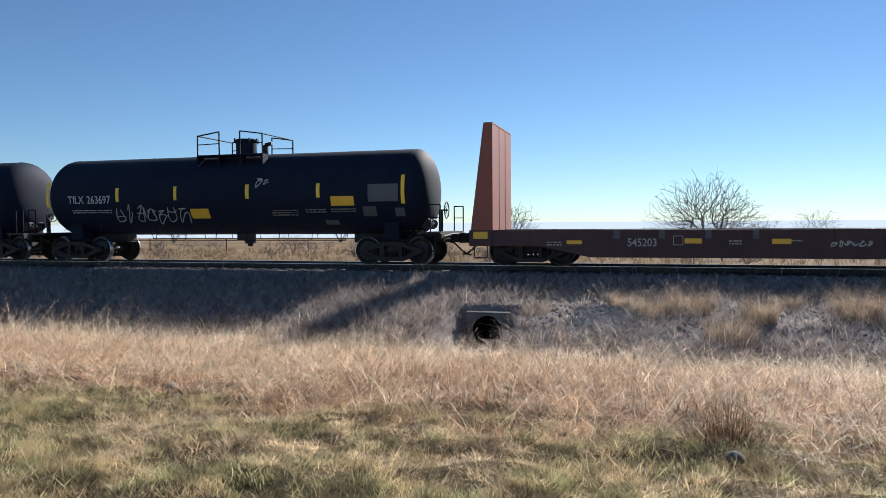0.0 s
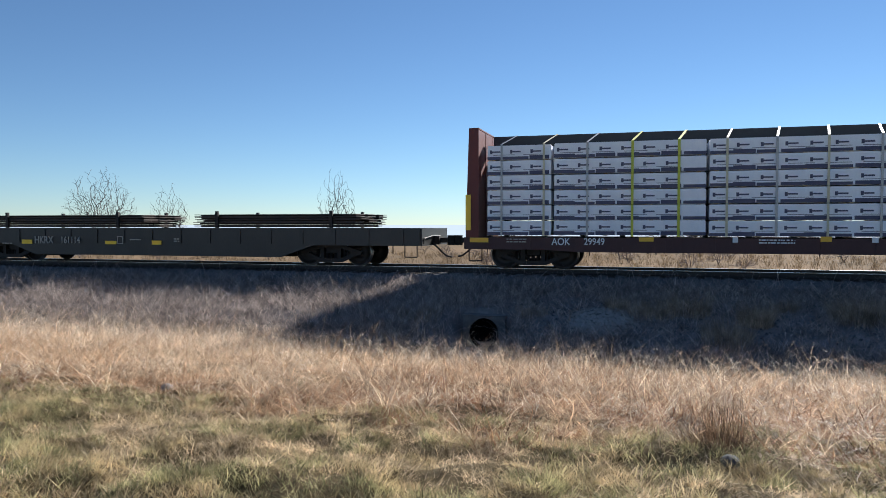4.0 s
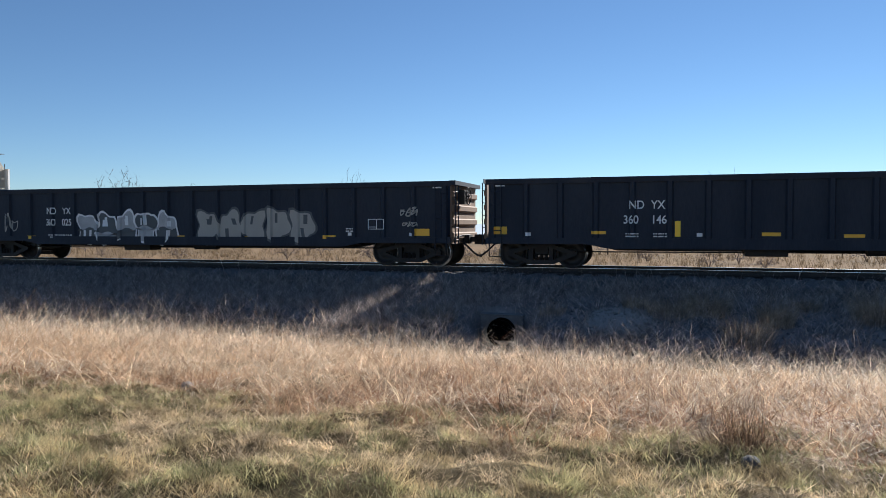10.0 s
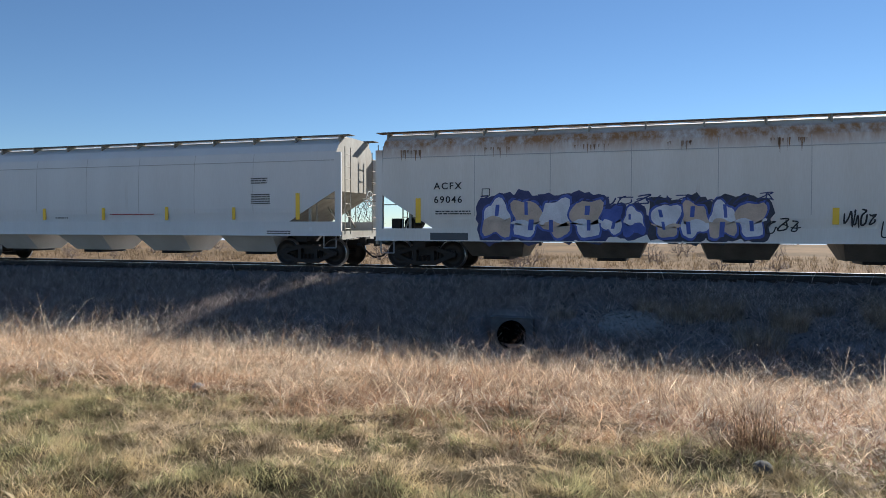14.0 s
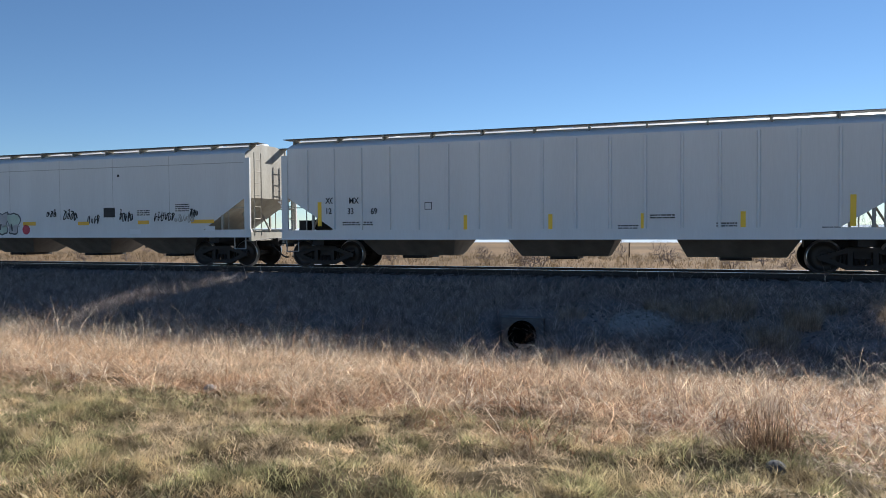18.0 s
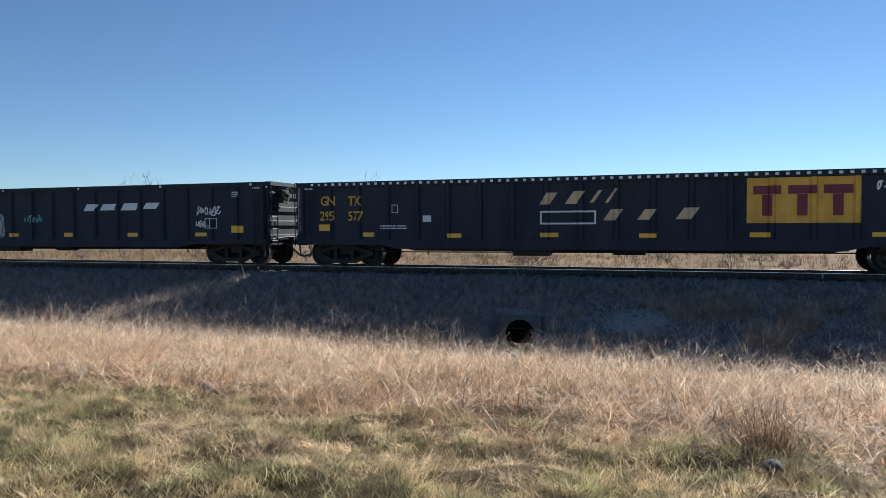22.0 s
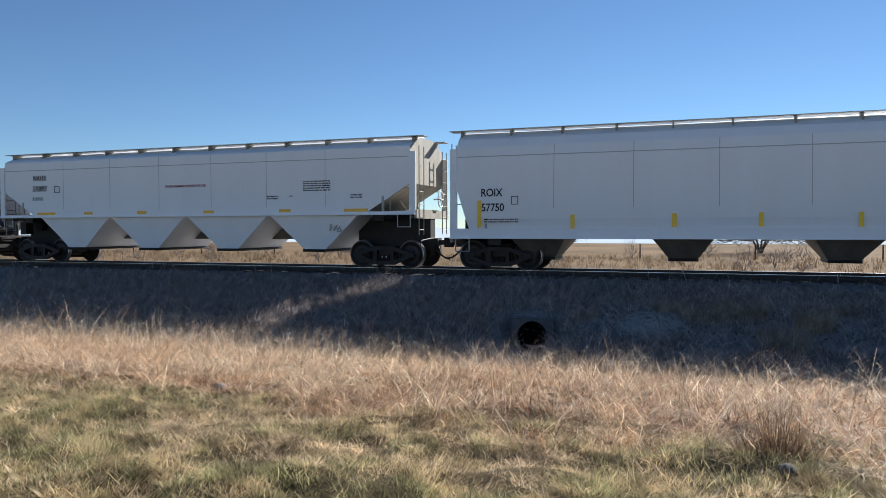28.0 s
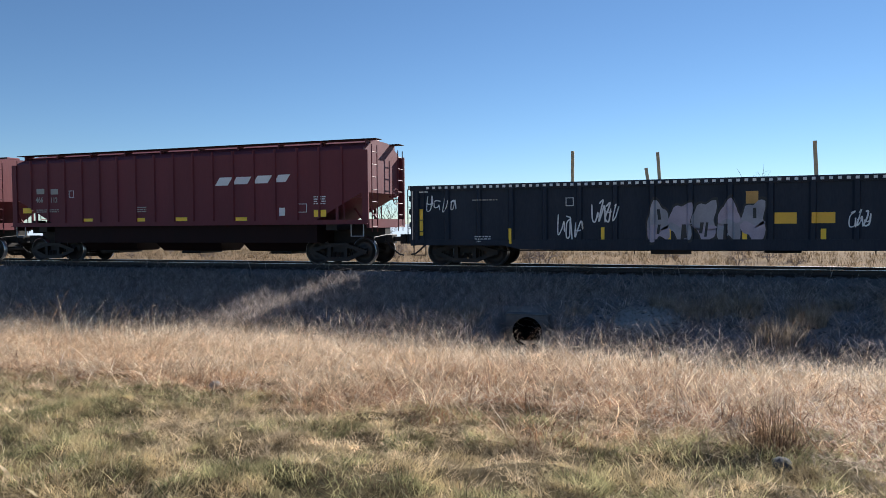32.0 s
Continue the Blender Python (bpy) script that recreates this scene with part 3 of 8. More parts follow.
# tall grass: a curled mat, arching blades above it, and stems with nodding tips
strands("matted_dry_grass", 3600, 14, (-22, 9, -17.2, -7.2), (0.20, 0.42), 0.007, M_TALL, "flattened mat of curled golden dry grass", 11, meadow, 0.15, 2.2, 0.15, 5, 0.7, spin=1.2, rise=0.35)
strands("tall_dry_grass", 4600, 14, (-22, 9, -16.8, -7.2), (0.46, 0.80), 0.0062, M_TALL, "tall golden dry grass, curled and tangled", 12, meadow, 0.12, 2.7, 0.13, 7, 0.30, 0.6, spin=1.0, vary=0.36, rise=0.30)
strands("far_edge_grass", 900, 14, (-24, -3, -10.0, -7.4), (0.42, 0.72), 0.007, M_PALEGRASS, "pale curled dry grass along the far edge of the stand", 32, meadow, 0.13, 3.0, 0.16, 7, 0.30, 0.8, spin=1.2, rise=0.05)
strands("reddish_dry_grass", 2600, 12, (-22, 9, -17.1, -8.6), (0.22, 0.48), 0.008, M_REDGRASS, "reddish dry grass low in the stand", 14, meadow, 0.15, 2.2, 0.2, 5, 0.6)
strands("reddish_dry_grass", 1900, 12, (-3.6, 6, -17.4, -10.5), (0.26, 0.52), 0.0065, M_REDGRASS, "reddish-brown grass where the stand is thinner", 33, meadow, 0.14, 2.4, 0.18, 6, 0.45, 0.4, spin=1.2)
# russet blades, also set here to darken the self-shaded front edge
strands("russet_edge_grass", 1500, 14, (-12, 4.5, -16.9, -15.3), (0.18, 0.42), 0.006, M_REDGRASS, "russet grass, dark for the shaded front of the stand", 27, meadow, 0.14, 2.4, 0.25, 5, 0.5)
strands("pale_curled_grass", 9800, 8, (-22, 9, -16.7, -7.4), (0.20, 0.44), 0.0056, M_PALEGRASS, "pale curled blades on top of the stand", 23, meadow, 0.13, 2.8, 0.2, 6, 0.40, 0.5, spin=1.4, rise=1.5)
# lawn: tussocks, green in patches, straw-coloured between, and flat straw along the stand
strands("green_lawn_grass", 2500, 52, (-9, 4, -19.4, -16.2), (0.06, 0.16), 0.0050, M_LAWN, "short olive-green lawn grass in tussocks", 15, green_patch, 0.07, 0.5, 0.12, 3, 0.12, 0.0, 0.7, 0.5)
strands("dormant_lawn_grass", 2900, 48, (-9, 4, -19.4, -16.0), (0.05, 0.16), 0.0048, M_LAWND, "straw-coloured dormant lawn grass in tussocks", 16, tan_patch, 0.075, 0.9, 0.2, 3, 0.2, 0.0, 0.8, 0.5)
strands("fallen_straw", 1700, 13, (-11, 4.5, -18.4, -15.4), (0.14, 0.36), 0.007, M_STRAW, "fallen straws matted along the lawn's edge", 17, stand_edge, 0.2, 1.0, 0.22, 6, 1.2, spin=1.8)
blades("mown_grass", 40000, (-12, 9, -28, -19.2), (0.06, 0.13), 0.010, 0.8, M_LAWND, "dormant lawn grass", 24, 0.5, None, 2)
blades("rough_grass", 20000, (-60, 50, -60, -19.0), (0.1, 0.2), 0.03, 0.8, M_LAWND, "dormant rough grass", 25, 0.5, None, 2)


def plumes(name, n, region, height, material, label, seed, keep, tuft_n=16):
    """Thin stems whose feathery heads nod over at the tip, in one mesh."""
    rs = random.Random(seed)
    verts, faces = [], []

    def strip(pts, w, tw):
        k = len(verts)
        for i, p in enumerate(pts[:-1]):
            ww = w * (1 - 0.5 * i / len(pts)) / 2
            verts.extend([(p.x - ww * math.cos(tw), p.y - ww * math.sin(tw), p.z), (p.x + ww * math.cos(tw), p.y + ww * math.sin(tw), p.z)])
        verts.append(tuple(pts[-1]))
        m = len(pts) - 1
        faces.extend([(k + 2 * i, k + 2 * i + 1, k + 2 * i + 3, k + 2 * i + 2) for i in range(m - 1)] + [(k + 2 * m - 2, k + 2 * m - 1, k + 2 * m)])

    for _ in range(n):
        x, y = rs.uniform(*region[:2]), rs.uniform(*region[2:])
        if not keep(np.array([x]), np.array([y]), np.array([rs.random()]))[0]:
            continue
        h, az, th = rs.uniform(*height), rs.choice((rs.uniform(-0.6, 0.6), rs.uniform(0, 6.283))), abs(rs.gauss(0.28, 0.25))
        p, line = Vector((x, y, ground_z(x, y) - 0.02)), []
        nod = rs.uniform(1.0, 3.4)
        for i in range(9):
            line.append(p.copy())
            f = i / 8
            a = th + nod * max(0.0, f - 0.45) * 2.0 + rs.gauss(0, 0.03)
            p = p + Vector((math.sin(a) * math.cos(az), math.sin(a) * math.sin(az), math.cos(a))) * h / 8
        strip(line, 0.0045, rs.uniform(0, 3.14))
        for _ in range(tuft_n):
            f = rs.uniform(0.72, 1.0) * 8
            i = min(7, int(f))
            q = line[i].lerp(line[i + 1], f - i)
            d = (line[i + 1] - line[i]).normalized()
            way = (d + Vector((rs.gauss(0, 0.5), rs.gauss(0, 0.5), rs.gauss(-0.15, 0.4)))).normalized()
            ln = rs.uniform(0.02, 0.06)
            strip([q, q + way * ln * 0.5, q + (way + Vector((0, 0, -0.35))).normalized() * ln], 0.006, rs.uniform(0, 3.14))
    return sheet(name, verts, faces, material, label, "stuff", "grass")


plumes("plume_grass", 1100, (-20, 8, -10.6, -7.4), (0.40, 0.72), M_PALEGRASS, "pale plumed grass heads nodding along the ditch", 28, meadow, 11)
plumes("plume_grass", 260, (-12, 5, -14.5, -10.5), (0.35, 0.6), M_TALL, "tan plumed grass heads in the stand", 29, meadow, 7)
plumes("bank_plumes", 300, (-26, 9, -7.6, -4.4), (0.4, 0.8), M_WEED, "grey-brown plumed weeds on the railway bank", 30, bank, 9)
strands("dry_grass_stems", 900, 4, (-24, 9, -12.0, -7.2), (0.4, 0.72), 0.0055, M_PALEGRASS, "thin dry blades that curl over at the tip", 13, meadow, 0.14, 3.6, 0.3, 8, 0.35, 1.2, 0.6, rise=0.2)
# the bank in the shade of the train
strands("bank_weeds", 12500, 9, (-34, 10, -8.4, -2.3), (0.28, 0.70), 0.011, M_WEED, "grey-brown weeds on the railway bank", 18, bank, 0.14, 0.7, 0.10, 4, 0.2)
strands("ditch_grass", 620, 14, (-30, 9, -9.8, -7.6), (0.35, 0.68), 0.007, M_PALEGRASS, "pale dry grass along the ditch", 19, bank, 0.14, 3.4, 0.25, 7, 0.35, 0.9, 0.6, spin=1.8)
stones("ballast_stones", 16000, (-36, 12, -3.7, -0.9), (0.02, 0.045), M_BALLAST, "dark crushed ballast stones", 20, in_view, 0.0)
stones("riprap_stones", 2600, (-3.4, 7.5, -7.2, -3.7), (0.02, 0.06), M_RIPRAP, "pale broken riprap stones", 21, riprap, 0.0)
stones("washed_stones", 2600, (-1.9, 0.3, -7.3, -4.7), (0.02, 0.055), M_PALE, "heap of pale washed stones below the track", 31, lambda px, py, r: ((px + 0.95) / 0.75) ** 2 + ((py + 6.0) / 1.2) ** 2 < 0.35 + 0.9 * r, 0.03)


def tuft(x, y, n, height, spread, material, name, label, seed, lean=0.7, width=0.008):
    """One clump of grass or stems that spring from one foot."""
    rs = random.Random(seed)
    verts, faces = [], []
    for _ in range(n):
        a, r = rs.uniform(0, 6.283), spread * math.sqrt(rs.random())
        bx, by = x + r * math.cos(a), y + r * math.sin(a)
        bz = ground_z(bx, by) - 0.02
        h, out = height * rs.uniform(0.5, 1.1), abs(rs.gauss(lean, lean * 0.5))
        a2, tw = a + rs.uniform(-0.8, 0.8), rs.uniform(0, 3.14)
        k = len(verts)
        for s in range(4):
            f = s / 4
            c = (bx + math.cos(a2) * h * out * f * f, by + math.sin(a2) * h * out * f * f, bz + h * f * (1 - 0.3 * out * f))
            w = width * (1 - f) / 2
            verts += [(c[0] - w * math.cos(tw), c[1] - w * math.sin(tw), c[2]), (c[0] + w * math.cos(tw), c[1] + w * math.sin(tw), c[2])]
        verts.append((bx + math.cos(a2) * h * out, by + math.sin(a2) * h * out, bz + h * (1 - 0.3 * out)))
        faces += [(k + 2 * s, k + 2 * s + 1, k + 2 * s + 3, k + 2 * s + 2) for s in range(3)] + [(k + 6, k + 7, k + 8)]
    ob = sheet(name, verts, faces, material, label, "", "grass")
    return ob


for i, (x, y, n, h, sp) in enumerate([(0.95, -5.2, 520, 0.62, 0.5), (0.15, -5.4, 480, 0.5, 0.55), (2.3, -5.9, 520, 0.62, 0.35), (4.4, -5.4, 620, 0.75, 0.55), (3.1, -4.6, 260, 0.35, 0.3), (-0.7, -4.8, 260, 0.4, 0.3), (-5.2, -6.4, 200, 0.4, 0.5), (-2.6, -5.6, 180, 0.35, 0.35), (1.6, -7.0, 420, 0.6, 0.5)]):
    tuft(x, y, n * 2, h * 1.15, sp, M_TUFT, "grass_tuft", "grey-brown bunch of dry grass on the bank", 40 + i, 0.55, 0.006)
tuft(0.58, -16.75, 230, 0.66, 0.16, M_DEADWEED, "weed_clump", "dark brown upright clump of dead weeds", 60, 0.34, 0.0045)
tuft(0.50, -16.85, 480, 0.32, 0.26, M_DEADWEED, "weed_clump", "low dark clump of dead weeds", 62, 0.9, 0.005)
# dark blades stand in for the shade under the edge of the stand
tuft(-1.35, -16.15, 520, 0.16, 0.45, M_DEADWEED, "grass_tuft", "matted dead grass, dark for the shade in a hollow", 61, 2.2)
for i, (x, y) in enumerate([(-2.9, -17.45), (-2.1, -17.5), (-1.5, -17.3), (-0.7, -18.0), (-4.6, -17.9), (-4.1, -18.6), (-2.9, -18.7), (-1.3, -19.0), (0.2, -18.6), (-5.6, -17.6)]):
    tuft(x, y, 500, 0.14, 0.2, M_LAWN, "grass_tuft", "dark green tuft of thicker lawn grass", 70 + i, 0.8, 0.006)

# stones, culvert
bm = B()
bmesh.ops.create_icosphere(bm, subdivisions=2, radius=0.075)
for v in bm.verts:
    v.co *= 1 + 0.25 * noise.noise(v.co * 7)
    v.co.z *= 0.75
tagged(part("stone", bm, M_PALE, None, smooth=True), "pale rounded stone in the dry grass", "stone").matrix_basis = pose(-5.30, -15.66, ground_z(-5.30, -15.66) + 0.04)
bm = B()
bmesh.ops.create_icosphere(bm, subdivisions=2, radius=0.075)
for v in bm.verts:
    v.co *= 1 + 0.5 * noise.noise(v.co * 5 + Vector((3, 1, 2)))
    v.co.z *= 0.6
M_CLOD = surf("grey_earth_clod", (0.055, 0.055, 0.058), (0.11, 0.105, 0.10), 0.9, mix=0.6, bump=0.4)
tagged(part("clod", bm, M_CLOD, None), "dark grey clod of earth on the lawn", "clod").matrix_basis = pose(0.60, -17.28, ground_z(0.60, -17.28) + 0.03)

culvert = tagged(new("culvert"), "concrete culvert headwall with a dark round pipe", "culvert", kind="structure")
culvert.matrix_basis = pose(-3.8, -5.5, -0.03)
bm = B()
n = 24
ri = 0.36
zc_ = -1.27
ring_in = [(ri * math.sin(2 * math.pi * i / n), zc_ + ri * math.cos(2 * math.pi * i / n)) for i in range(n)]
ring_out = [(max(-0.52, min(0.52, 2 * a)), max(-1.9, min(-0.86, zc_ + 2 * (b - zc_)))) for a, b in ring_in]
for i in range(n):
    j = (i + 1) % n
    for y0, flip in ((-0.12, False), (0.12, True)):
        q = [bm.verts.new((p[0], y0, p[1])) for p in (ring_in[i], ring_in[j], ring_out[j], ring_out[i])]
        bm.faces.new(q[::-1] if flip else q)
    for ring in (ring_in, ring_out):
        bm.faces.new([bm.verts.new(p) for p in ((ring[i][0], -0.12, ring[i][1]), (ring[j][0], -0.12, ring[j][1]), (ring[j][0], 0.12, ring[j][1]), (ring[i][0], 0.12, ring[i][1]))])
part("headwall", bm, M_CONC, culvert, "stained concrete headwall")
bm = bevelled(box(B(), -0.55, 0.55, -0.14, 0.14, -0.87, -0.83), 0.02, 1)
part("coping", bm, M_CONC, culvert)
bm = B()
prev = None
for k in range(3):
    r = ri - 0.005 - 0.02 * (k % 2)
    ring = [bm.verts.new((r * math.sin(2 * math.pi * i / n), -0.16 + k * 0.12, zc_ + r * math.cos(2 * math.pi * i / n))) for i in range(n)]
    if prev:
        for i in range(n):
            bm.faces.new((prev[i], prev[(i + 1) % n], ring[(i + 1) % n], ring[i]))
    prev = ring
# a black cap stands in for the darkness further down the pipe
bm.faces.new(prev)
part("pipe", bm, M_HOLE, culvert, "short corrugated pipe, black for the shade inside it")


# ---- bare trees and thickets beyond the track ----
def bare_tree(x, y, height, width, seed, name="bare_tree", label="leafless spreading tree in a dry field", twigs=1100, stems=5, thin=0.010, low=0.22, bark=None):
    """Several stems from one foot; every twig end in a rounded crown is joined to the nearest bough."""
    rs = np.random.RandomState(seed)
    n = twigs
    ang, up = rs.uniform(0, 2 * np.pi, n), rs.uniform(-0.25, 1.0, n)
    rad = rs.uniform(0.12, 1.0, n) ** 0.5 * (1 + 0.10 * np.sin(3 * ang + seed) + 0.08 * np.sin(5 * ang + 2 * seed))
    flat = np.sqrt(np.clip(1 - up ** 2, 0.05, 1))
    pts = np.stack([np.cos(ang) * flat * rad * width / 2, np.sin(ang) * flat * rad * width / 2, height * (low + (1 - low) * up * rad)], 1)
    pts = pts[pts[:, 2] > height * 0.10]
    pts = pts[np.argsort(np.linalg.norm(pts * (1, 1, 1.1), axis=1) + rs.normal(0, 0.04 * height, len(pts)))]
    # the stems: short lines that lean out from the foot
    foot, parent, far = [np.array((0.0, 0.0, -0.2))], [-1], [0.0]
    for i in range(stems):
        a, lean, last = 2 * np.pi * i / stems + rs.uniform(-0.4, 0.4), rs.uniform(0.25, 0.8), 0
        for k in range(1, 4):
            f = k / 3 * height * 0.26
            foot.append(np.array((math.cos(a) * lean * f, math.sin(a) * lean * f, f)))
            parent.append(last)
            far.append(f)
            last = len(foot) - 1
    at = np.zeros((len(foot) + 2 * len(pts), 3))
    at[:len(foot)] = foot
    way_len = np.zeros(len(at))
    way_len[:len(far)] = far
    m = len(foot)
    for p in pts:
        d = np.linalg.norm(at[1:m] - p, axis=1)
        j = 1 + int(np.argmin(d + 0.32 * way_len[1:m]))
        gap = p - at[j]
        mid = at[j] + gap * 0.5 + rs.normal(0, 0.07, 3) * np.linalg.norm(gap) + np.array((0, 0, 0.05 * np.linalg.norm(gap)))
        for q in (mid, p):
            at[m] = q
            way_len[m] = way_len[j] + np.linalg.norm(q - at[j])
            parent.append(j)
            j, m = m, m + 1
    load = np.ones(m)
    for i in range(m - 1, 0, -1):
        load[parent[i]] += load[i]
    r = thin * load ** 0.36
    tree = tagged(new(name), label, "tree")
    tree.matrix_basis = pose(x, y, ground_z(x, y))
    cut = load > n / 9
    for nm, pick in (("trunk", cut), ("crown", ~cut)):
        vs, fs = [], []
        for i in range(1, m):
            if not pick[i]:
                continue
            p, q = Vector(at[parent[i]]), Vector(at[i])
            w = (q - p).normalized()
            s = w.cross(Vector((0.3, 0.2, 1)) if abs(w.z) < 0.9 else Vector((1, 0, 0))).normalized()
            t = w.cross(s)
            k = len(vs)
            for c, rr in ((p, min(r[parent[i]], r[i] * 1.5)), (q, r[i])):
                vs.extend([tuple(c + (s * math.cos(a) + t * math.sin(a)) * rr) for a in (0, 2.094, 4.189)])
            fs.extend([(k, k + 1, k + 4, k + 3), (k + 1, k + 2, k + 5, k + 4), (k + 2, k, k + 3, k + 5)])
        me = bpy.data.meshes.new(nm)
        me.from_pydata(vs, [], fs)
        me.materials.append(bark or M_BARK)
        new(nm, me).parent = tree
    return tree


bare_tree(6.2, 62, 8.1, 12.8, 5, twigs=3400, thin=0.0085)
bare_tree(-20.2, 88, 5.9, 8.0, 6, twigs=1100)
bare_tree(26.4, 108, 5.2, 9.0, 7, twigs=500, thin=0.009)
bare_tree(19.5, 112, 4.2, 7.0, 16, twigs=350, thin=0.008)
bare_tree(-79.4, 68, 11.2, 11.5, 8, twigs=1500)
bare_tree(-72.5, 75, 9.0, 7.0, 9, twigs=500)
bare_tree(-46.0, 80, 11.0, 6.5, 10, twigs=800)
rs_ = random.Random(77)
for i in range(46):
    x, y, h = rs_.uniform(-62, 14), rs_.uniform(22, 52), rs_.uniform(1.0, 2.1)
    bare_tree(x, y, h, h * rs_.uniform(1.0, 1.7), 120 + i, "bare_shrub", "leafless grey-brown shrub in the field", 240, rs_.choice((3, 5, 7)), 0.0042, 0.3, M_TWIG)
blades("field_grass", 30000, (-70, 30, 6, 46), (0.25, 0.75), 0.022, 0.5, M_FIELDGRASS, "dry pale grass beyond the track", 22, 0.7, None, 3)
for i in range(9):
    x = -62 + i * 9.5
    ob = part("fence_post", rod(B(), (0, 0, -0.1), (0, 0, 1.35), 0.06, 8, 0.05), M_TIE, None)
    tagged(ob, "weathered wooden fence post in the field", "fence post", "posts of the field fence").matrix_basis = pose(x, 44, ground_z(x, 44))

# a farm building at the far side of the field
farm = tagged(new("farm_building"), "low pale farm building with a grey roof in the distance", "building")
farm.matrix_basis = pose(23.5, 140, -5.6)
part("wall", box(B(), -4.5, 4.5, -3, 3, 0, 2.1), M_CREAM, farm)
part("roof", prism(B(), [(-3.4, 2.1), (3.4, 2.1), (0, 3.3)], -4.9, 4.9, "x"), M_GALV, farm)
part("door", box(B(), -0.6, 0.6, -3.05, -3.0, 0, 2.0), M_WALK, farm)


# ---- the train: parts that all cars share ----
V = 14.1                 # metres a second along +x
WHEEL = 0.457
RIDERS, WHEELS, KEPT, POSTS = [], [], {}, {}


def rides(ob, u):
    """Puts a thing on the train, u metres along it at 0 s."""
    ob.matrix_basis = pose(u, 0, 0)
    RIDERS.append((ob, u))
    return ob


def once(key, make):
    if key not in KEPT:
        KEPT[key] = make()
    return KEPT[key]


def kept_mesh(key, fill, material, smooth=False):
    def make():
        me, bm = bpy.data.meshes.new(key), B()
        fill(bm)
        bm.to_mesh(me)
        bm.free()
        for m in (material if isinstance(material, list) else [material]):
            me.materials.append(m)
        if smooth:
            me.polygons.foreach_set("use_smooth", [True] * len(me.polygons))
        return me
    return once(key, make)


def fill_bolster(bm):
    prism(bm, [(-0.95, 0.42), (-0.95, 0.62), (-0.3, 0.72), (0.3, 0.72), (0.95, 0.62), (0.95, 0.42), (0.3, 0.36), (-0.3, 0.36)], -0.2, 0.2, "x")
    rod(bm, (0, 0, 0.72), (0, 0, 0.8), 0.2, 12)
    for s in (-1, 1):
        box(bm, s * 0.45 - 0.04, s * 0.45 + 0.04, -0.75, 0.75, 0.3, 0.38)


def fill_side_frame(bm):
    out = [(-1.05, 0.50), (-0.72, 0.58), (-0.35, 0.72), (0.35, 0.72), (0.72, 0.58), (1.05, 0.50), (1.05, 0.36), (0.74, 0.37), (0.42, 0.20), (0.3, 0.14), (-0.3, 0.14), (-0.42, 0.20), (-0.74, 0.37), (-1.05, 0.36)]
    for (a, b), (c, d) in (((-1.05, 0.43), (-0.36, 0.64)), ((-0.4, 0.66), (0.4, 0.66)), ((0.36, 0.64), (1.05, 0.43)), ((-0.95, 0.42), (-0.38, 0.19)), ((-0.38, 0.18), (0.38, 0.18)), ((0.38, 0.19), (0.95, 0.42)), ((-0.3, 0.18), (-0.3, 0.66)), ((0.3, 0.18), (0.3, 0.66))):
        w = Vector((c - a, d - b)).normalized() * 0.03
        nx_, nz_ = -w.y * 2.1, w.x * 2.1
        prism(bm, [(a - w.x + nx_, b - w.y + nz_), (c + w.x + nx_, d + w.y + nz_), (c + w.x - nx_, d + w.y - nz_), (a - w.x - nx_, b - w.y - nz_)], -0.07, 0.07)


def fill_spring(bm):
    lathe(bm, [(0.0, 0.0), (0.0, 0.062)] + [(0.0185 * i, 0.066 if i % 2 else 0.05) for i in range(1, 12)] + [(0.22, 0.0)], "x", 8)
    bmesh.ops.rotate(bm, verts=bm.verts, matrix=Matrix.Rotation(-math.pi / 2, 3, "Y"))


def fill_wheelset(bm):
    lathe(bm, [(-0.95, 0), (-0.95, 0.08), (0.95, 0.08), (0.95, 0)], "y", 10)
    for s in (-1, 1):
        prof = [(s * 0.70, 0.09), (s * 0.70, 0.16), (s * 0.735, 0.2), (s * 0.74, 0.385), (s * 0.70, 0.40), (s * 0.682, 0.475), (s * 0.705, 0.482), (s * 0.722, 0.459), (s * 0.795, 0.454), (s * 0.817, 0.424), (s * 0.817, 0.385), (s * 0.775, 0.375), (s * 0.765, 0.2), (s * 0.81, 0.16), (s * 0.81, 0.09)]
        lathe(bm, prof if s > 0 else prof[::-1], "y", 28, slots=[0, 0, 0, 0, 0, 0, 1, 1, 1, 0, 0, 0, 0, 0] if s > 0 else [0, 0, 0, 0, 0, 1, 1, 1, 0, 0, 0, 0, 0, 0])
    for a in range(3):
        t = a * 2 * math.pi / 3
        rod(bm, (0.05 * math.cos(t), -0.952, 0.05 * math.sin(t)), (0.05 * math.cos(t), -0.965, 0.05 * math.sin(t)), 0.012, 6)


def fill_bearing(bm):
    lathe(bm, [(-0.93, 0.0), (-0.93, 0.07), (-0.91, 0.095), (-0.84, 0.1), (-0.84, 0)], "y", 14)
    box(bm, -0.13, 0.13, -0.93, -0.84, 0.06, 0.11)


def fill_brake_shoe(bm):
    prism(bm, [(-0.05, 0.3), (0.04, 0.28), (0.055, 0.4), (0.04, 0.54), (-0.05, 0.52), (-0.02, 0.41)], -0.07, 0.07)


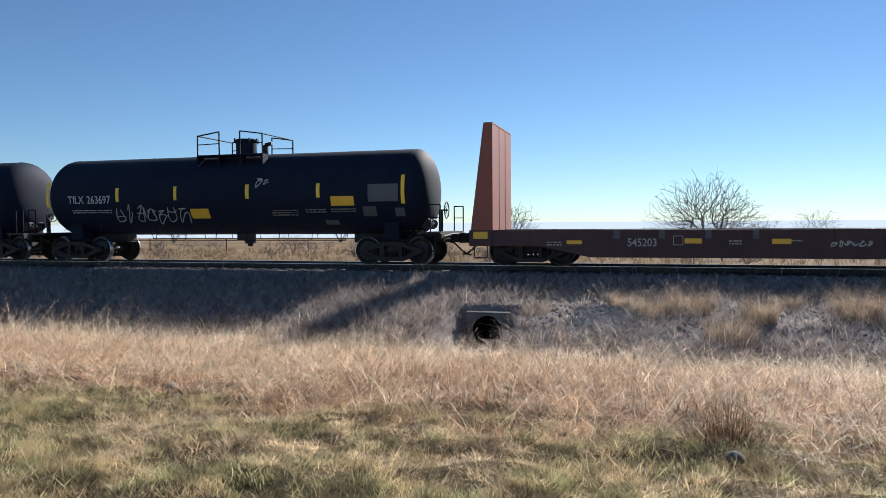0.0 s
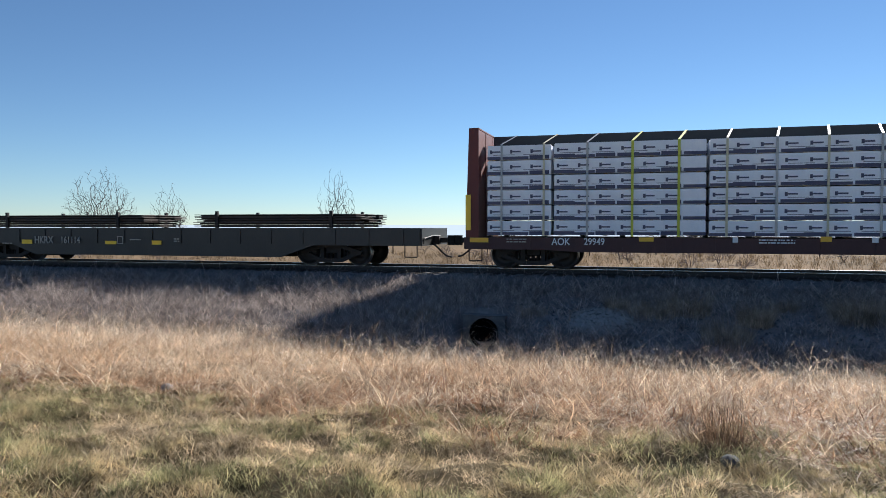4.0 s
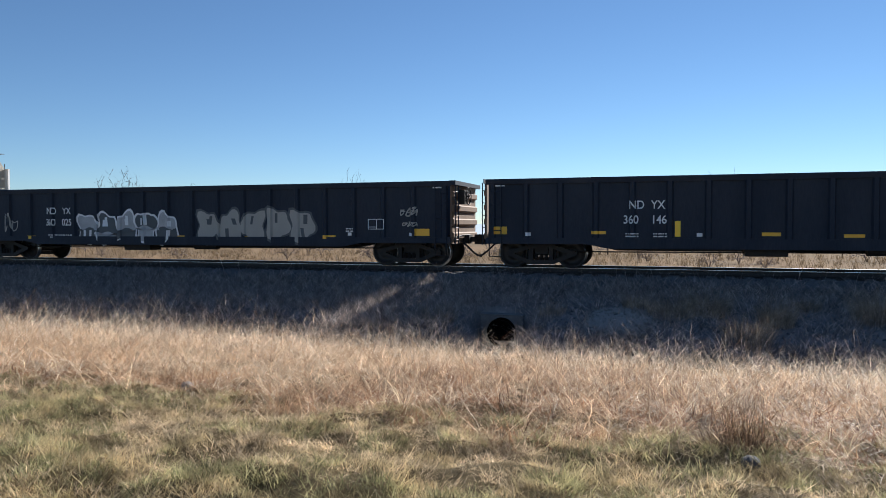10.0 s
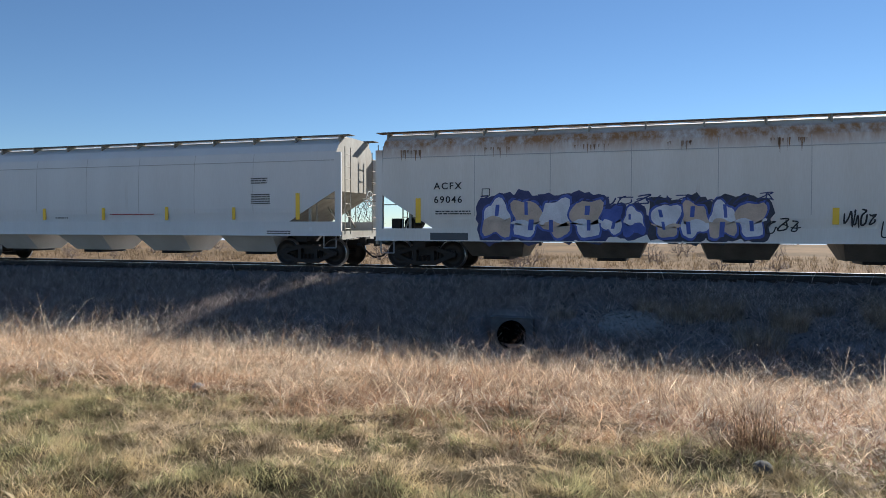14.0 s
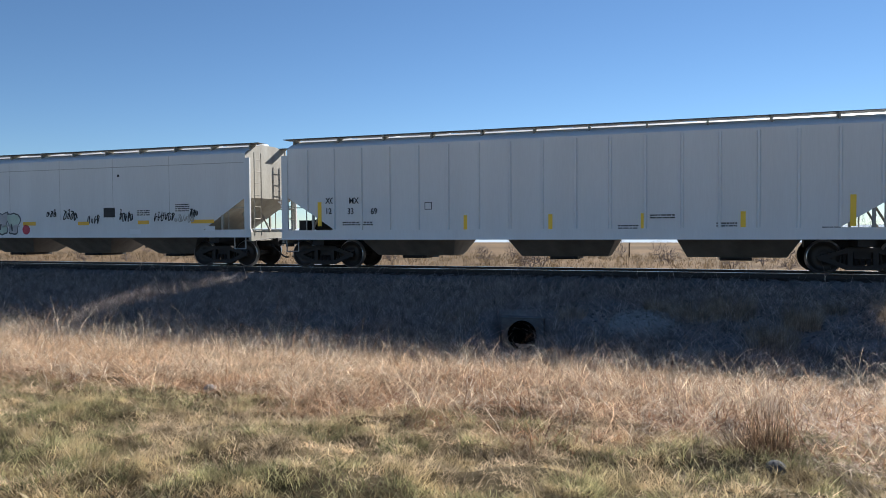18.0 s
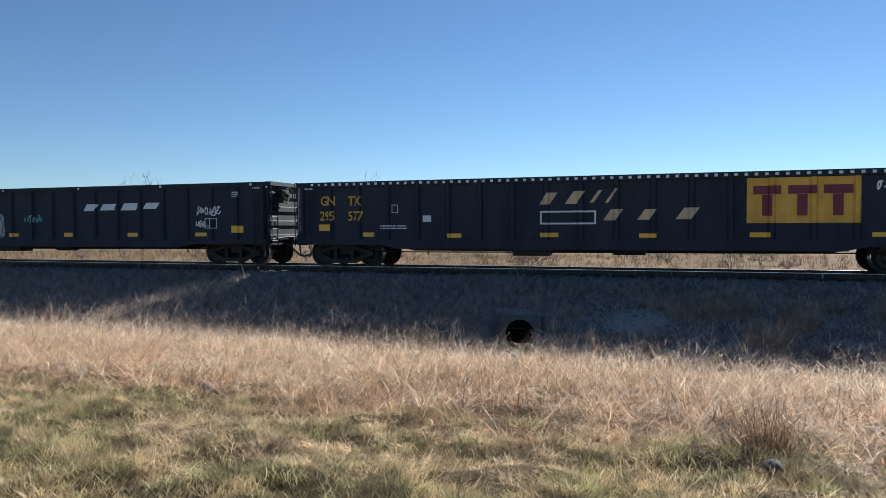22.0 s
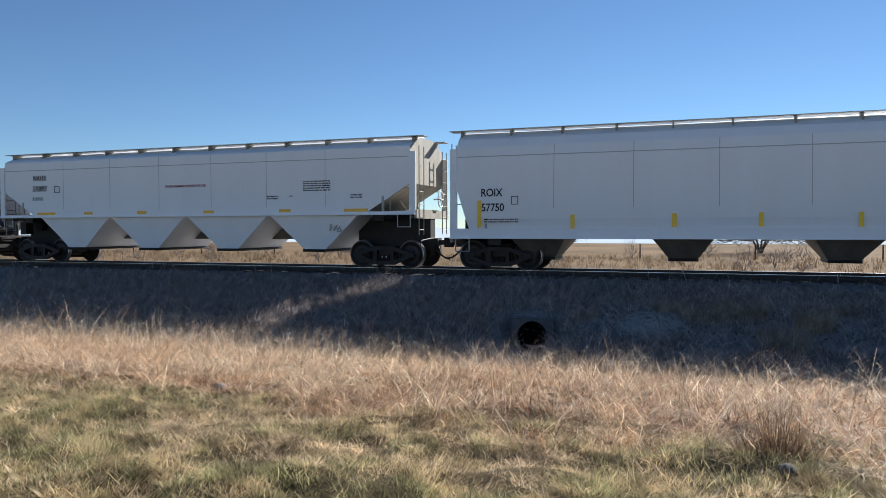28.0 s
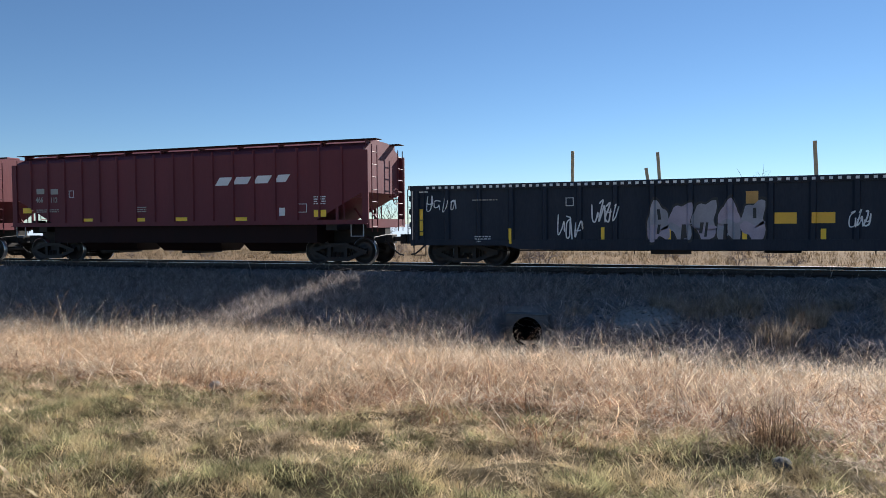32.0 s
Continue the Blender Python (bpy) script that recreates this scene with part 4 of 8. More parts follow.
def truck(car, x, u):
    bol = share("truck", kept_mesh("truck_bolster", fill_bolster, M_STEEL), car, x)
    for s in (-1, 1):
        fr = share("side_frame", kept_mesh("side_frame", fill_side_frame, M_STEEL), bol, 0, s * 0.99)
        for sx in (-0.15, 0.0, 0.15):
            share("spring", kept_mesh("spring", fill_spring, M_STEEL), bol, sx, s * 0.99, 0.21)
        ws = share("wheelset", kept_mesh("wheelset", fill_wheelset, [M_WHEEL, M_TREAD], True), bol, s * 0.89, 0, WHEEL)
        WHEELS.append((ws, s * 0.89, u + x))
        for e in (0, 180):
            share("bearing_cap", kept_mesh("bearing_cap", fill_bearing, M_STEEL), bol, s * 0.89, 0, WHEEL, e)
    for sx in (-1, 1):
        for sy in (-1, 1):
            share("brake_shoe", kept_mesh("brake_shoe", fill_brake_shoe, M_STEEL), bol, sx * 0.38, sy * 0.77, 0, 0 if sx > 0 else 180)
    return bol


def fill_coupler(bm):
    box(bm, -0.5, 0.25, -0.2, 0.2, 0.70, 0.98)
    box(bm, 0.25, 0.5, -0.08, 0.08, 0.76, 0.92)
    rod(bm, (0.62, -0.03, 0.68), (0.62, -0.03, 1.0), 0.14, 8)
    rod(bm, (0.1, -0.5, 0.98), (0.1, 0.5, 0.98), 0.018, 6)
    path(bm, [(0.1, -0.5, 0.98), (0.1, -1.35, 0.92), (0.1, -1.4, 0.74)], 0.018)


def fill_hose(bm):
    path(bm, [(0.1, -0.32, 0.72), (0.22, -0.32, 0.62), (0.38, -0.3, 0.46), (0.55, -0.28, 0.33), (0.7, -0.27, 0.30)], 0.03, 8)
    rod(bm, (0.0, -0.32, 0.74), (0.14, -0.32, 0.71), 0.045, 8)


def couplings(car, half):
    for rz, s in ((0, 1), (180, -1)):
        share("coupler", kept_mesh("coupler", fill_coupler, M_STEEL), car, s * half, 0, 0, rz)
        share("air_hose", kept_mesh("air_hose", fill_hose, M_DARK, True), car, s * half, 0, 0, rz)


def ladder(car, x, y, z0, z1, width, material, along="x", rungs=None):
    bm = B()
    d = (lambda a: (x + a, y)) if along == "x" else (lambda a: (x, y + a))
    for a in (-width / 2, width / 2):
        p = d(a)
        rod(bm, (*p, z0), (*p, z1), 0.018, 5)
    n = rungs or max(2, int((z1 - z0) / 0.38))
    for i in range(n):
        z = z0 + (z1 - z0) * (i + 0.4) / n
        rod(bm, (*d(-width / 2), z), (*d(width / 2), z), 0.014, 5)
    return part("ladder", bm, material, car)


def brake_wheel(car, x, y, z, material):
    bm = B()
    pts = [(x, y + 0.27 * math.cos(t), z + 0.27 * math.sin(t)) for t in (2 * math.pi * i / 16 for i in range(17))]
    path(bm, pts, 0.018, 5)
    for i in range(5):
        t = 2 * math.pi * i / 5
        rod(bm, (x, y, z), (x, y + 0.27 * math.cos(t), z + 0.27 * math.sin(t)), 0.012, 5)
    rod(bm, (x - 0.25, y, z), (x + 0.04, y, z), 0.03, 8)
    part("brake_wheel", bm, material, car)


def marks(car, name, rects, material, y, label=""):
    """Thin plates on the near side: rects of (x, z, width, height)."""
    for x, z, w, h in rects:
        key = "%s_%d_%d_%s" % (name, round(w * 1000), round(h * 1000), material.name)
        share(name, kept_mesh(key, lambda bm: box(bm, -w / 2, w / 2, -0.006, 0.0, -h / 2, h / 2), material), car, x, y, z)


def words(car, s, x, z, size, material, y, slant=0.0, spread=1.0, name="lettering", width=0.86):
    cu = bpy.data.curves.new(name, "FONT")
    cu.body, cu.size, cu.extrude, cu.shear, cu.space_character, cu.offset = s, size / 0.69, 0.002, slant, spread, 0.018 * size
    ob = bpy.data.objects.new(name, cu)
    me = bpy.data.meshes.new_from_object(ob)
    bpy.data.objects.remove(ob)
    me.transform(Matrix.Diagonal((width, 1, 1, 1)))
    me.materials.clear()
    me.materials.append(material)
    t = new(name, me)
    t.parent = car
    t.matrix_basis = pose(x, y - 0.010, z, 90, 0, 0)
    return t


def print_rows(car, x, z, w, rows, material, y, size=0.036, gap=0.075, seed=1):
    """Small print that cannot be read: broken bars."""
    rs, bm = random.Random(seed + int(x * 10)), B()
    for r in range(rows):
        a = x
        while a < x + w:
            b = min(a + rs.uniform(0.03, 0.16), x + w)
            box(bm, a, b, y - 0.006, y, z - r * gap, z - r * gap + size)
            a = b + rs.uniform(0.015, 0.04)
    return tagged(part("small_print", bm, material, car), kind="stuff")


def frame_mark(car, x, z, w, h, material, y, t=0.02, split=False):
    bm = B()
    for q in ((x, x + w, z, z + t), (x, x + w, z + h - t, z + h), (x, x + t, z + t, z + h - t), (x + w - t, x + w, z + t, z + h - t)) + (((x + w / 2, x + w / 2 + t, z + t, z + h - t), (x + t, x + w / 2, z + h * 0.2, z + h * 0.2 + t)) if split else ()):
        box(bm, q[0], q[1], y - 0.006, y, q[2], q[3])
    return part("stencil_frame", bm, material, car)


# ---- painted scrawls ----
def ribbon(bm, pts, w, y):
    """One unbroken painted stroke along (x, z) points."""
    pts = [p for i, p in enumerate(pts) if i == 0 or abs(p[0] - pts[i - 1][0]) + abs(p[1] - pts[i - 1][1]) > 1e-4]
    last = None
    for i, (a, b) in enumerate(pts):
        p, q = pts[max(0, i - 1)], pts[min(len(pts) - 1, i + 1)]
        t = Vector((q[0] - p[0], q[1] - p[1]))
        t = t.normalized() if t.length > 1e-6 else Vector((1, 0))
        ww = w / 2 * (0.55 if i in (0, len(pts) - 1) else 1.0)
        yy = y - 0.00006 * i
        row = (bm.verts.new((a - t.y * ww, yy, b + t.x * ww)), bm.verts.new((a + t.y * ww, yy, b - t.x * ww)))
        if last:
            bm.faces.new((last[0], last[1], row[1], row[0]))
        last = row


def curve_pts(ctrl, n=5):
    """A smooth line through a few points."""
    out, c = [], [ctrl[0]] + list(ctrl) + [ctrl[-1]]
    for i in range(1, len(c) - 2):
        p0, p1, p2, p3 = c[i - 1:i + 3]
        for s in range(n):
            t = s / n
            out.append(tuple(0.5 * (2 * p1[k] + (p2[k] - p0[k]) * t + (2 * p0[k] - 5 * p1[k] + 4 * p2[k] - p3[k]) * t * t + (3 * p1[k] - p0[k] - 3 * p2[k] + p3[k]) * t ** 3) for k in (0, 1)))
    return out + [tuple(ctrl[-1])]


def scrawl(car, x0, x1, z0, z1, material, y, seed, letters=5, w=0.036, name="spray_tag"):
    """Loose strokes side by side, no letters of any script; a list of parts."""
    rs, made = random.Random(seed), []
    step, h = (x1 - x0) / letters, z1 - z0
    for i in range(letters):
        bm, a, up = B(), x0 + i * step, rs.uniform(0.6, 1.0)
        start = (a + step * rs.uniform(0.1, 0.4), z0 + h * up * rs.uniform(0.7, 1.0))
        ctrl = [start, (a + step * rs.uniform(0.0, 0.3), z0 + h * rs.uniform(0.0, 0.25)), (a + step * rs.uniform(0.5, 0.8), z0 + h * rs.uniform(0.05, 0.5))]
        if rs.random() < 0.7:
            ctrl.insert(1, (a + step * rs.uniform(0.5, 1.0), z0 + h * up * rs.uniform(0.8, 1.05)))
            ctrl.insert(2, (a + step * rs.uniform(0.2, 0.5), z0 + h * rs.uniform(0.4, 0.65)))
        ctrl += [(a + step * rs.uniform(0.6, 1.05), z0 + h * up * rs.uniform(0.5, 1.0)), (a + step * rs.uniform(0.7, 1.2), z0 + h * rs.uniform(0.0, 0.4))][:rs.randint(1, 2)]
        ribbon(bm, curve_pts(ctrl), w * rs.uniform(0.8, 1.25), y - 0.005)
        if rs.random() < 0.5:
            q = z0 + h * rs.uniform(0.3, 0.7)
            ribbon(bm, curve_pts([(a + step * 0.1, q), (a + step * 0.5, q + h * rs.uniform(-0.1, 0.15)), (a + step * 0.95, q)]), w * 0.9, y - 0.0065)
        made.append(part(name, bm, material, car))
    return made


def bubble(car, x0, x1, z0, z1, fills, edge, y, seed, letters=4, shade=None, drape_on=None, halo=None):
    """A filled piece of swollen shapes: an outline, a two-tone fill, slots and a glint, and a ragged cloud behind."""
    rs = random.Random(seed)
    step, h = (x1 - x0) / letters, z1 - z0
    made = []
    sq = lambda t: 1 / max(abs(math.cos(t)), abs(math.sin(t))) ** 0.5
    n = 30

    def blob(cx, cz, rad, g, dy, sx, sz, slot_low=None):
        bm = B()
        pts = []
        for t in range(n):
            a = t * 2 * math.pi / n
            z = cz + math.sin(a) * sq(a) * rad[t] * h * sz * g
            if slot_low is not None:
                z = min(z, cz + slot_low * h + 0.05 * h * math.sin(3 * a + cx * 7))
            pts.append((cx + math.cos(a) * sq(a) * rad[t] * step * sx * g, y - dy, z))
        c = bm.verts.new((cx, y - dy, sum(p[2] for p in pts) / n))
        vs = [bm.verts.new(p) for p in pts]
        for t in range(n):
            bm.faces.new((c, vs[t], vs[(t + 1) % n]))
        return bm

    for i in range(letters):
        cx, cz, ph = x0 + (i + 0.5) * step, z0 + h * rs.uniform(0.47, 0.53), rs.uniform(0, 6)
        rad = [1 + 0.16 * math.sin(3 * t * 2 * math.pi / n + ph) + 0.11 * math.sin(5 * t * 2 * math.pi / n + ph * 2) + rs.uniform(-0.02, 0.02) for t in range(n)]
        d = 0.0003 * i
        if halo:
            ragged = [1 + 0.13 * rs.random() * (t % 2) + 0.10 * math.sin(4 * t * 2 * math.pi / n + ph) + rs.uniform(-0.03, 0.05) for t in range(n)]
            made.append(part("spray_cloud", blob(cx, cz, ragged, 1.12, 0.002 + d * 0.5, 0.62, 0.46), halo, car))
        f, f2 = fills[i % len(fills)], fills[(i + 1) % len(fills)]
        made.append(part("spray_outline", blob(cx, cz, rad, 1.0, 0.0045 + d, 0.54, 0.43), edge, car))
        made.append(part("spray_fill", blob(cx, cz, rad, 0.87, 0.0075 + d, 0.54, 0.43), f, car))
        if f2 is not f:
            made.append(part("spray_fill", blob(cx, cz, rad, 0.87, 0.0095 + d, 0.54, 0.43, rs.uniform(-0.15, 0.02)), f2, car))
        bm = B()
        for k in range(rs.choice((1, 2, 2))):
            sx, up = cx + step * rs.uniform(-0.2, 0.2), rs.random() < 0.5
            za, zb = (cz + h * 0.06, cz + h * rs.uniform(0.2, 0.36)) if up else (cz - h * rs.uniform(0.22, 0.40), cz - h * 0.04)
            lean, ww = step * rs.uniform(-0.08, 0.08), step * rs.uniform(0.05, 0.09)
            bm.faces.new([bm.verts.new((px, y - 0.0125 - 0.0004 * k, pz)) for px, pz in ((sx - ww, za), (sx + ww, za), (sx + ww + lean, zb), (sx - ww + lean, zb))])
        made.append(part("spray_stroke", bm, shade or edge, car))
    if drape_on:
        for ob in made:
            drape(ob, drape_on)


def spray(name, c):
    return once("spray_" + name, lambda: surf("spray_" + name, c, tuple(min(1, v * 1.4 + 0.03) for v in c), 0.55, scale=2.5, mix=0.8, bump=0))


# ---- covered hoppers ----
def profile_smooth(z0):
    return [(1.50, z0), (1.555, z0 + 0.3), (1.57, 1.95), (1.57, 2.45), (1.555, 3.0), (1.53, 3.45), (1.46, 3.80), (1.28, 4.06), (0.95, 4.26), (0.6, 4.34)]


def profile_flat(z0):
    return [(1.52, z0), (1.52, z0 + 0.3), (1.52, 1.95), (1.52, 2.45), (1.52, 3.0), (1.52, 3.55), (1.52, 3.92), (1.40, 4.0), (0.9, 4.20), (0.5, 4.30)]


def hopper(u, half, tc, paint, label, style="smooth", bays=4, sill=(0.98, 1.26), cut=(1.27, 2.35), inset=1.75, ribs=0, roof=None, board=None, pocket=None, pocket_mat=None, low=0.42, flush=False, top=0.0, end_mat=None, skirt=0.0, chute=(0.32, 0.20)):
    car = rides(tagged(new("covered_hopper_car"), label, "freight car", "cars of the freight train"), u)
    z0 = cut[0] - 0.01
    prof = [(y, z + (top if z > 3 else 0)) for y, z in (profile_smooth if style == "smooth" else profile_flat)(z0)]
    zs = sorted({z0, cut[1], *[p[1] for p in prof]})

    def half_width(z):
        for (a, za), (b, zb) in zip(prof, prof[1:]):
            if za <= z <= zb:
                return a + (b - a) * (z - za) / (zb - za)
        return prof[-1][0]

    def end_x(z):
        return half - 0.2 - max(0.0, min(1.0, (cut[1] - z) / (cut[1] - z0))) * inset

    bm = B()
    rows = []
    for z in zs:
        y, e = half_width(z), end_x(z)
        rows.append([bm.verts.new(p) for p in ((e, y, z), (e, -y, z), (-e, -y, z), (-e, y, z))])
    for a, b in zip(rows, rows[1:]):
        for i in range(4):
            bm.faces.new((a[i], a[(i + 1) % 4], b[(i + 1) % 4], b[i]))
    bm.faces.new(rows[0])
    bm.faces.new(rows[-1][::-1])
    bmesh.ops.recalc_face_normals(bm, faces=bm.faces)
    em = end_mat or (paint if paint is M_RED else M_SHADED_GRIMEND)
    for f in bm.faces:
        f.material_index = 1 if abs(f.normal.x) > 0.3 else 0
    part("body", bm, [paint, em], car)
    yy = 1.525 if style == "smooth" else 1.54 if ribs or flush else 1.472
    for s in (-1, 1):
        bm = B()
        box(bm, -half, half, s * yy - 0.05, s * yy + 0.05, sill[0], sill[1])
        box(bm, -half, half, s * yy - 0.12, s * yy + 0.075, sill[0] - 0.03, sill[0])
        part("side_sill", bm, paint, car)
        for e in (-1, 1):
            bm = B()
            box(bm, e * half - 0.11 * (1 + e), e * half + 0.11 * (1 - e), s * 1.53 - 0.04, s * 1.53 + 0.04, sill[1], 3.75)
            part("corner_post", bm, paint, car)
    for e in (-1, 1):
        bm = B()
        box(bm, e * half - 0.75 if e > 0 else -half, half if e > 0 else -half + 0.75, -1.52, 1.52, sill[0] + 0.02, sill[0] + 0.1)
        box(bm, (half - 0.08) if e > 0 else -half - 0.02, (half + 0.02) if e > 0 else -half + 0.08, -1.52, 1.52, sill[0] - 0.15, sill[0] + 0.14)
        part("end_platform", bm, em, car)
        for s in (-1, 1):
            bm = rod(B(), (e * (half - 0.5), s * 0.6, sill[1] - 0.2), (e * (half - 0.95), s * 0.6, cut[1] - 0.5), 0.035, 6)
            part("end_strut", bm, em, car)
            bm = box(B(), e * (half - 1.15) - 0.04, e * (half - 1.15) + 0.04, s * 1.50 - 0.03, s * 1.50 + 0.03, sill[1], sill[1] + 0.5)
            part("end_stay", bm, em, car)
            bm = path(B(), [(e * (half - 0.9), s * 1.5, sill[1]), (e * (half - 0.9), s * 1.5, sill[1] + 0.75), (e * (half - 0.1), s * 1.5, sill[1] + 0.75)], 0.018)
            part("end_handrail", bm, em, car)
        ladder(car, e * (half + 0.02), -1.1, 1.1, 3.95, 0.42, em, "y")
        ladder(car, e * (half + 0.02), 1.1, 1.1, 3.95, 0.42, em, "y")
        bm = B()
        path(bm, [(e * (half - 0.62), -1.56, sill[0]), (e * (half - 0.62), -1.56, sill[0] - 0.42), (e * (half - 0.18), -1.56, sill[0] - 0.42), (e * (half - 0.18), -1.56, sill[0])], 0.02)
        part("step_iron", bm, M_GALV, car)
    # air tank, brake cylinder and brake wheel on the platform of the trailing end
    bm = B()
    rod(bm, (-half + 0.75, -0.45, 1.45), (-half + 0.75, 0.45, 1.45), 0.2, 12)
    box(bm, -half + 0.3, -half + 0.6, -0.95, -0.6, 1.1, 1.6)
    part("air_reservoir", bm, M_STEEL, car)
    brake_wheel(car, half + 0.12, 0.45, 2.3, paint)
    # roof walks, brackets and hatches
    rp, walk_z = roof or paint, (4.33 if style == "smooth" else 4.265) + top
    for s in (-1, 1):
        bm = B()
        box(bm, -half - 0.14, half + 0.14, s * 0.98 - 0.23, s * 0.98 + 0.23, walk_z + 0.012, walk_z + 0.03)
        part("running_board", bm, board or M_WALK, car)
        k = max(6, int(half * 2 / 1.6))
        for i in range(k + 1):
            x = -half + 0.25 + (2 * half - 0.5) * i / k
            share("walk_bracket", kept_mesh("walk_bracket_" + em.name, lambda bm: box(bm, -0.022, 0.022, -0.2, 0.22, -0.2, 0.012), em), car, x, s * 0.98, walk_z)
    nh = 10
    for i in range(nh):
        x = -half + 1.1 + (2 * half - 2.2) * i / (nh - 1)
        share("hatch", kept_mesh("hatch_" + rp.name, lambda bm: bevelled(box(bm, -0.7, 0.7, -0.32, 0.32, 4.30, 4.40), 0.03, 1), rp), car, x, 0, top)
    # centre sill, pockets and gates
    for e in (-1, 1):
        bm = B()
        box(bm, min(e * half, e * (tc - 1.3)), max(e * half, e * (tc - 1.3)), -0.22, 0.22, 0.70, sill[0] + 0.05)
        box(bm, e * tc - 0.2, e * tc + 0.2, -1.45, 1.45, sill[0] - 0.22, sill[0] + 0.08)
        part("stub_sill", bm, M_STEEL, car)
    pt = pocket or (sill[0] + 0.1)
    span = 2 * (half - 0.2 - inset) if not flush else 2 * (half - 2.0)
    w = span / bays
    for i in range(bays):
        x = -span / 2 + w * (i + 0.5)
        bm = B()
        yt, yb = (1.50, 1.36) if flush else (1.45, 0.55)
        tw, bw = (w / 2 - 0.01, 0.40) if flush else (w / 2 - 0.1, w * 0.34) if skirt else (w * chute[0], w * chute[1])
        a = [bm.verts.new(p) for p in ((-tw, -yt, pt), (tw, -yt, pt), (tw, yt, pt), (-tw, yt, pt))]
        b = [bm.verts.new(p) for p in ((-bw, -yb, low), (bw, -yb, low), (bw, yb, low), (-bw, yb, low))]
        bm.faces.new(a[::-1])
        bm.faces.new(b)
        for j in range(4):
            bm.faces.new((a[j], a[(j + 1) % 4], b[(j + 1) % 4], b[j]))
        bmesh.ops.recalc_face_normals(bm, faces=bm.faces)
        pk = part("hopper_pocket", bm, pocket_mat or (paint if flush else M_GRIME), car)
        pk.matrix_basis = pose(x, 0, 0)
        bm = B()
        box(bm, -0.42, 0.42, -yb - 0.08, yb + 0.08, low - 0.09, low)
        rod(bm, (-0.3, -yb - 0.16, low - 0.04), (0.3, -yb - 0.16, low - 0.04), 0.035, 6)
        g = part("outlet_gate", bm, M_STEEL, pk)
    if flush:
        # the slope sheets of the far side close the upper part of each gap
        for i in range(1, bays):
            g = (pt - 0.93) / (pt - low) * (w / 2 - 0.41)
            part("slope_sheet", prism(B(), [(-g, 0.93), (g, 0.93), (0.0, pt - 0.01)], 0.2, 0.9), M_GRIME, car).matrix_basis = pose(-span / 2 + w * i, 0, 0)
    if skirt:
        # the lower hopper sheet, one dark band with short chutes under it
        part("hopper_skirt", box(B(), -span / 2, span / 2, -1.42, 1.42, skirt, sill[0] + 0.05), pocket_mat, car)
    if ribs:
        for s in (-1, 1):
            for i in range(ribs):
                x = -half + 0.95 + (2 * half - 1.9) * i / (ribs - 1)
                e = (half - abs(x) - 0.2) / inset
                zb = max(sill[1], cut[1] - e * (cut[1] - cut[0]))
                key = "rib_%d_%s" % (round(zb * 100), paint.name)
                share("side_rib", kept_mesh(key, lambda bm: prism(bm, [(-0.05, 0), (-0.025, -0.055), (0.025, -0.055), (0.05, 0)], 0, 1) and [setattr(v, "co", Vector((v.co.x, v.co.z, zb + v.co.y * (3.9 - zb)))) for v in bm.verts], paint), car, x, s * 1.522, 0, 0 if s < 0 else 180)
    if not ribs and paint is not M_RED:
        for s in (-1, 1):
            k = max(5, int(half / 1.45))
            for i in range(k):
                x = (-1 + (2 * i + 1) / k) * (half - 2.1)
                bm, prev = B(), None
                for z in [cut[1] - 0.7] + [q for q in zs if cut[1] - 0.7 < q < 4.0 + top]:
                    y = s * (half_width(z) + 0.004)
                    row = [bm.verts.new((x - 0.009, y, z)), bm.verts.new((x + 0.009, y, z))]
                    if prev:
                        bm.faces.new((prev[0], prev[1], row[1], row[0]))
                    prev = row
                part("weld_seam", bm, M_SEAM, car)
            z = 3.5 if style == "smooth" else 3.6
            y = s * (half_width(z + top) + 0.002)
            part("side_seam", box(B(), -half + 0.25, half - 0.25, min(y, y + s * 0.012), max(y, y + s * 0.012), z + top - 0.012, z + top + 0.012), M_SEAM, car)
    for x in (-tc, tc):
        truck(car, x, u)
    couplings(car, half)
    return car, -(yy + 0.054), -(1.579 if style == "smooth" else 1.526)


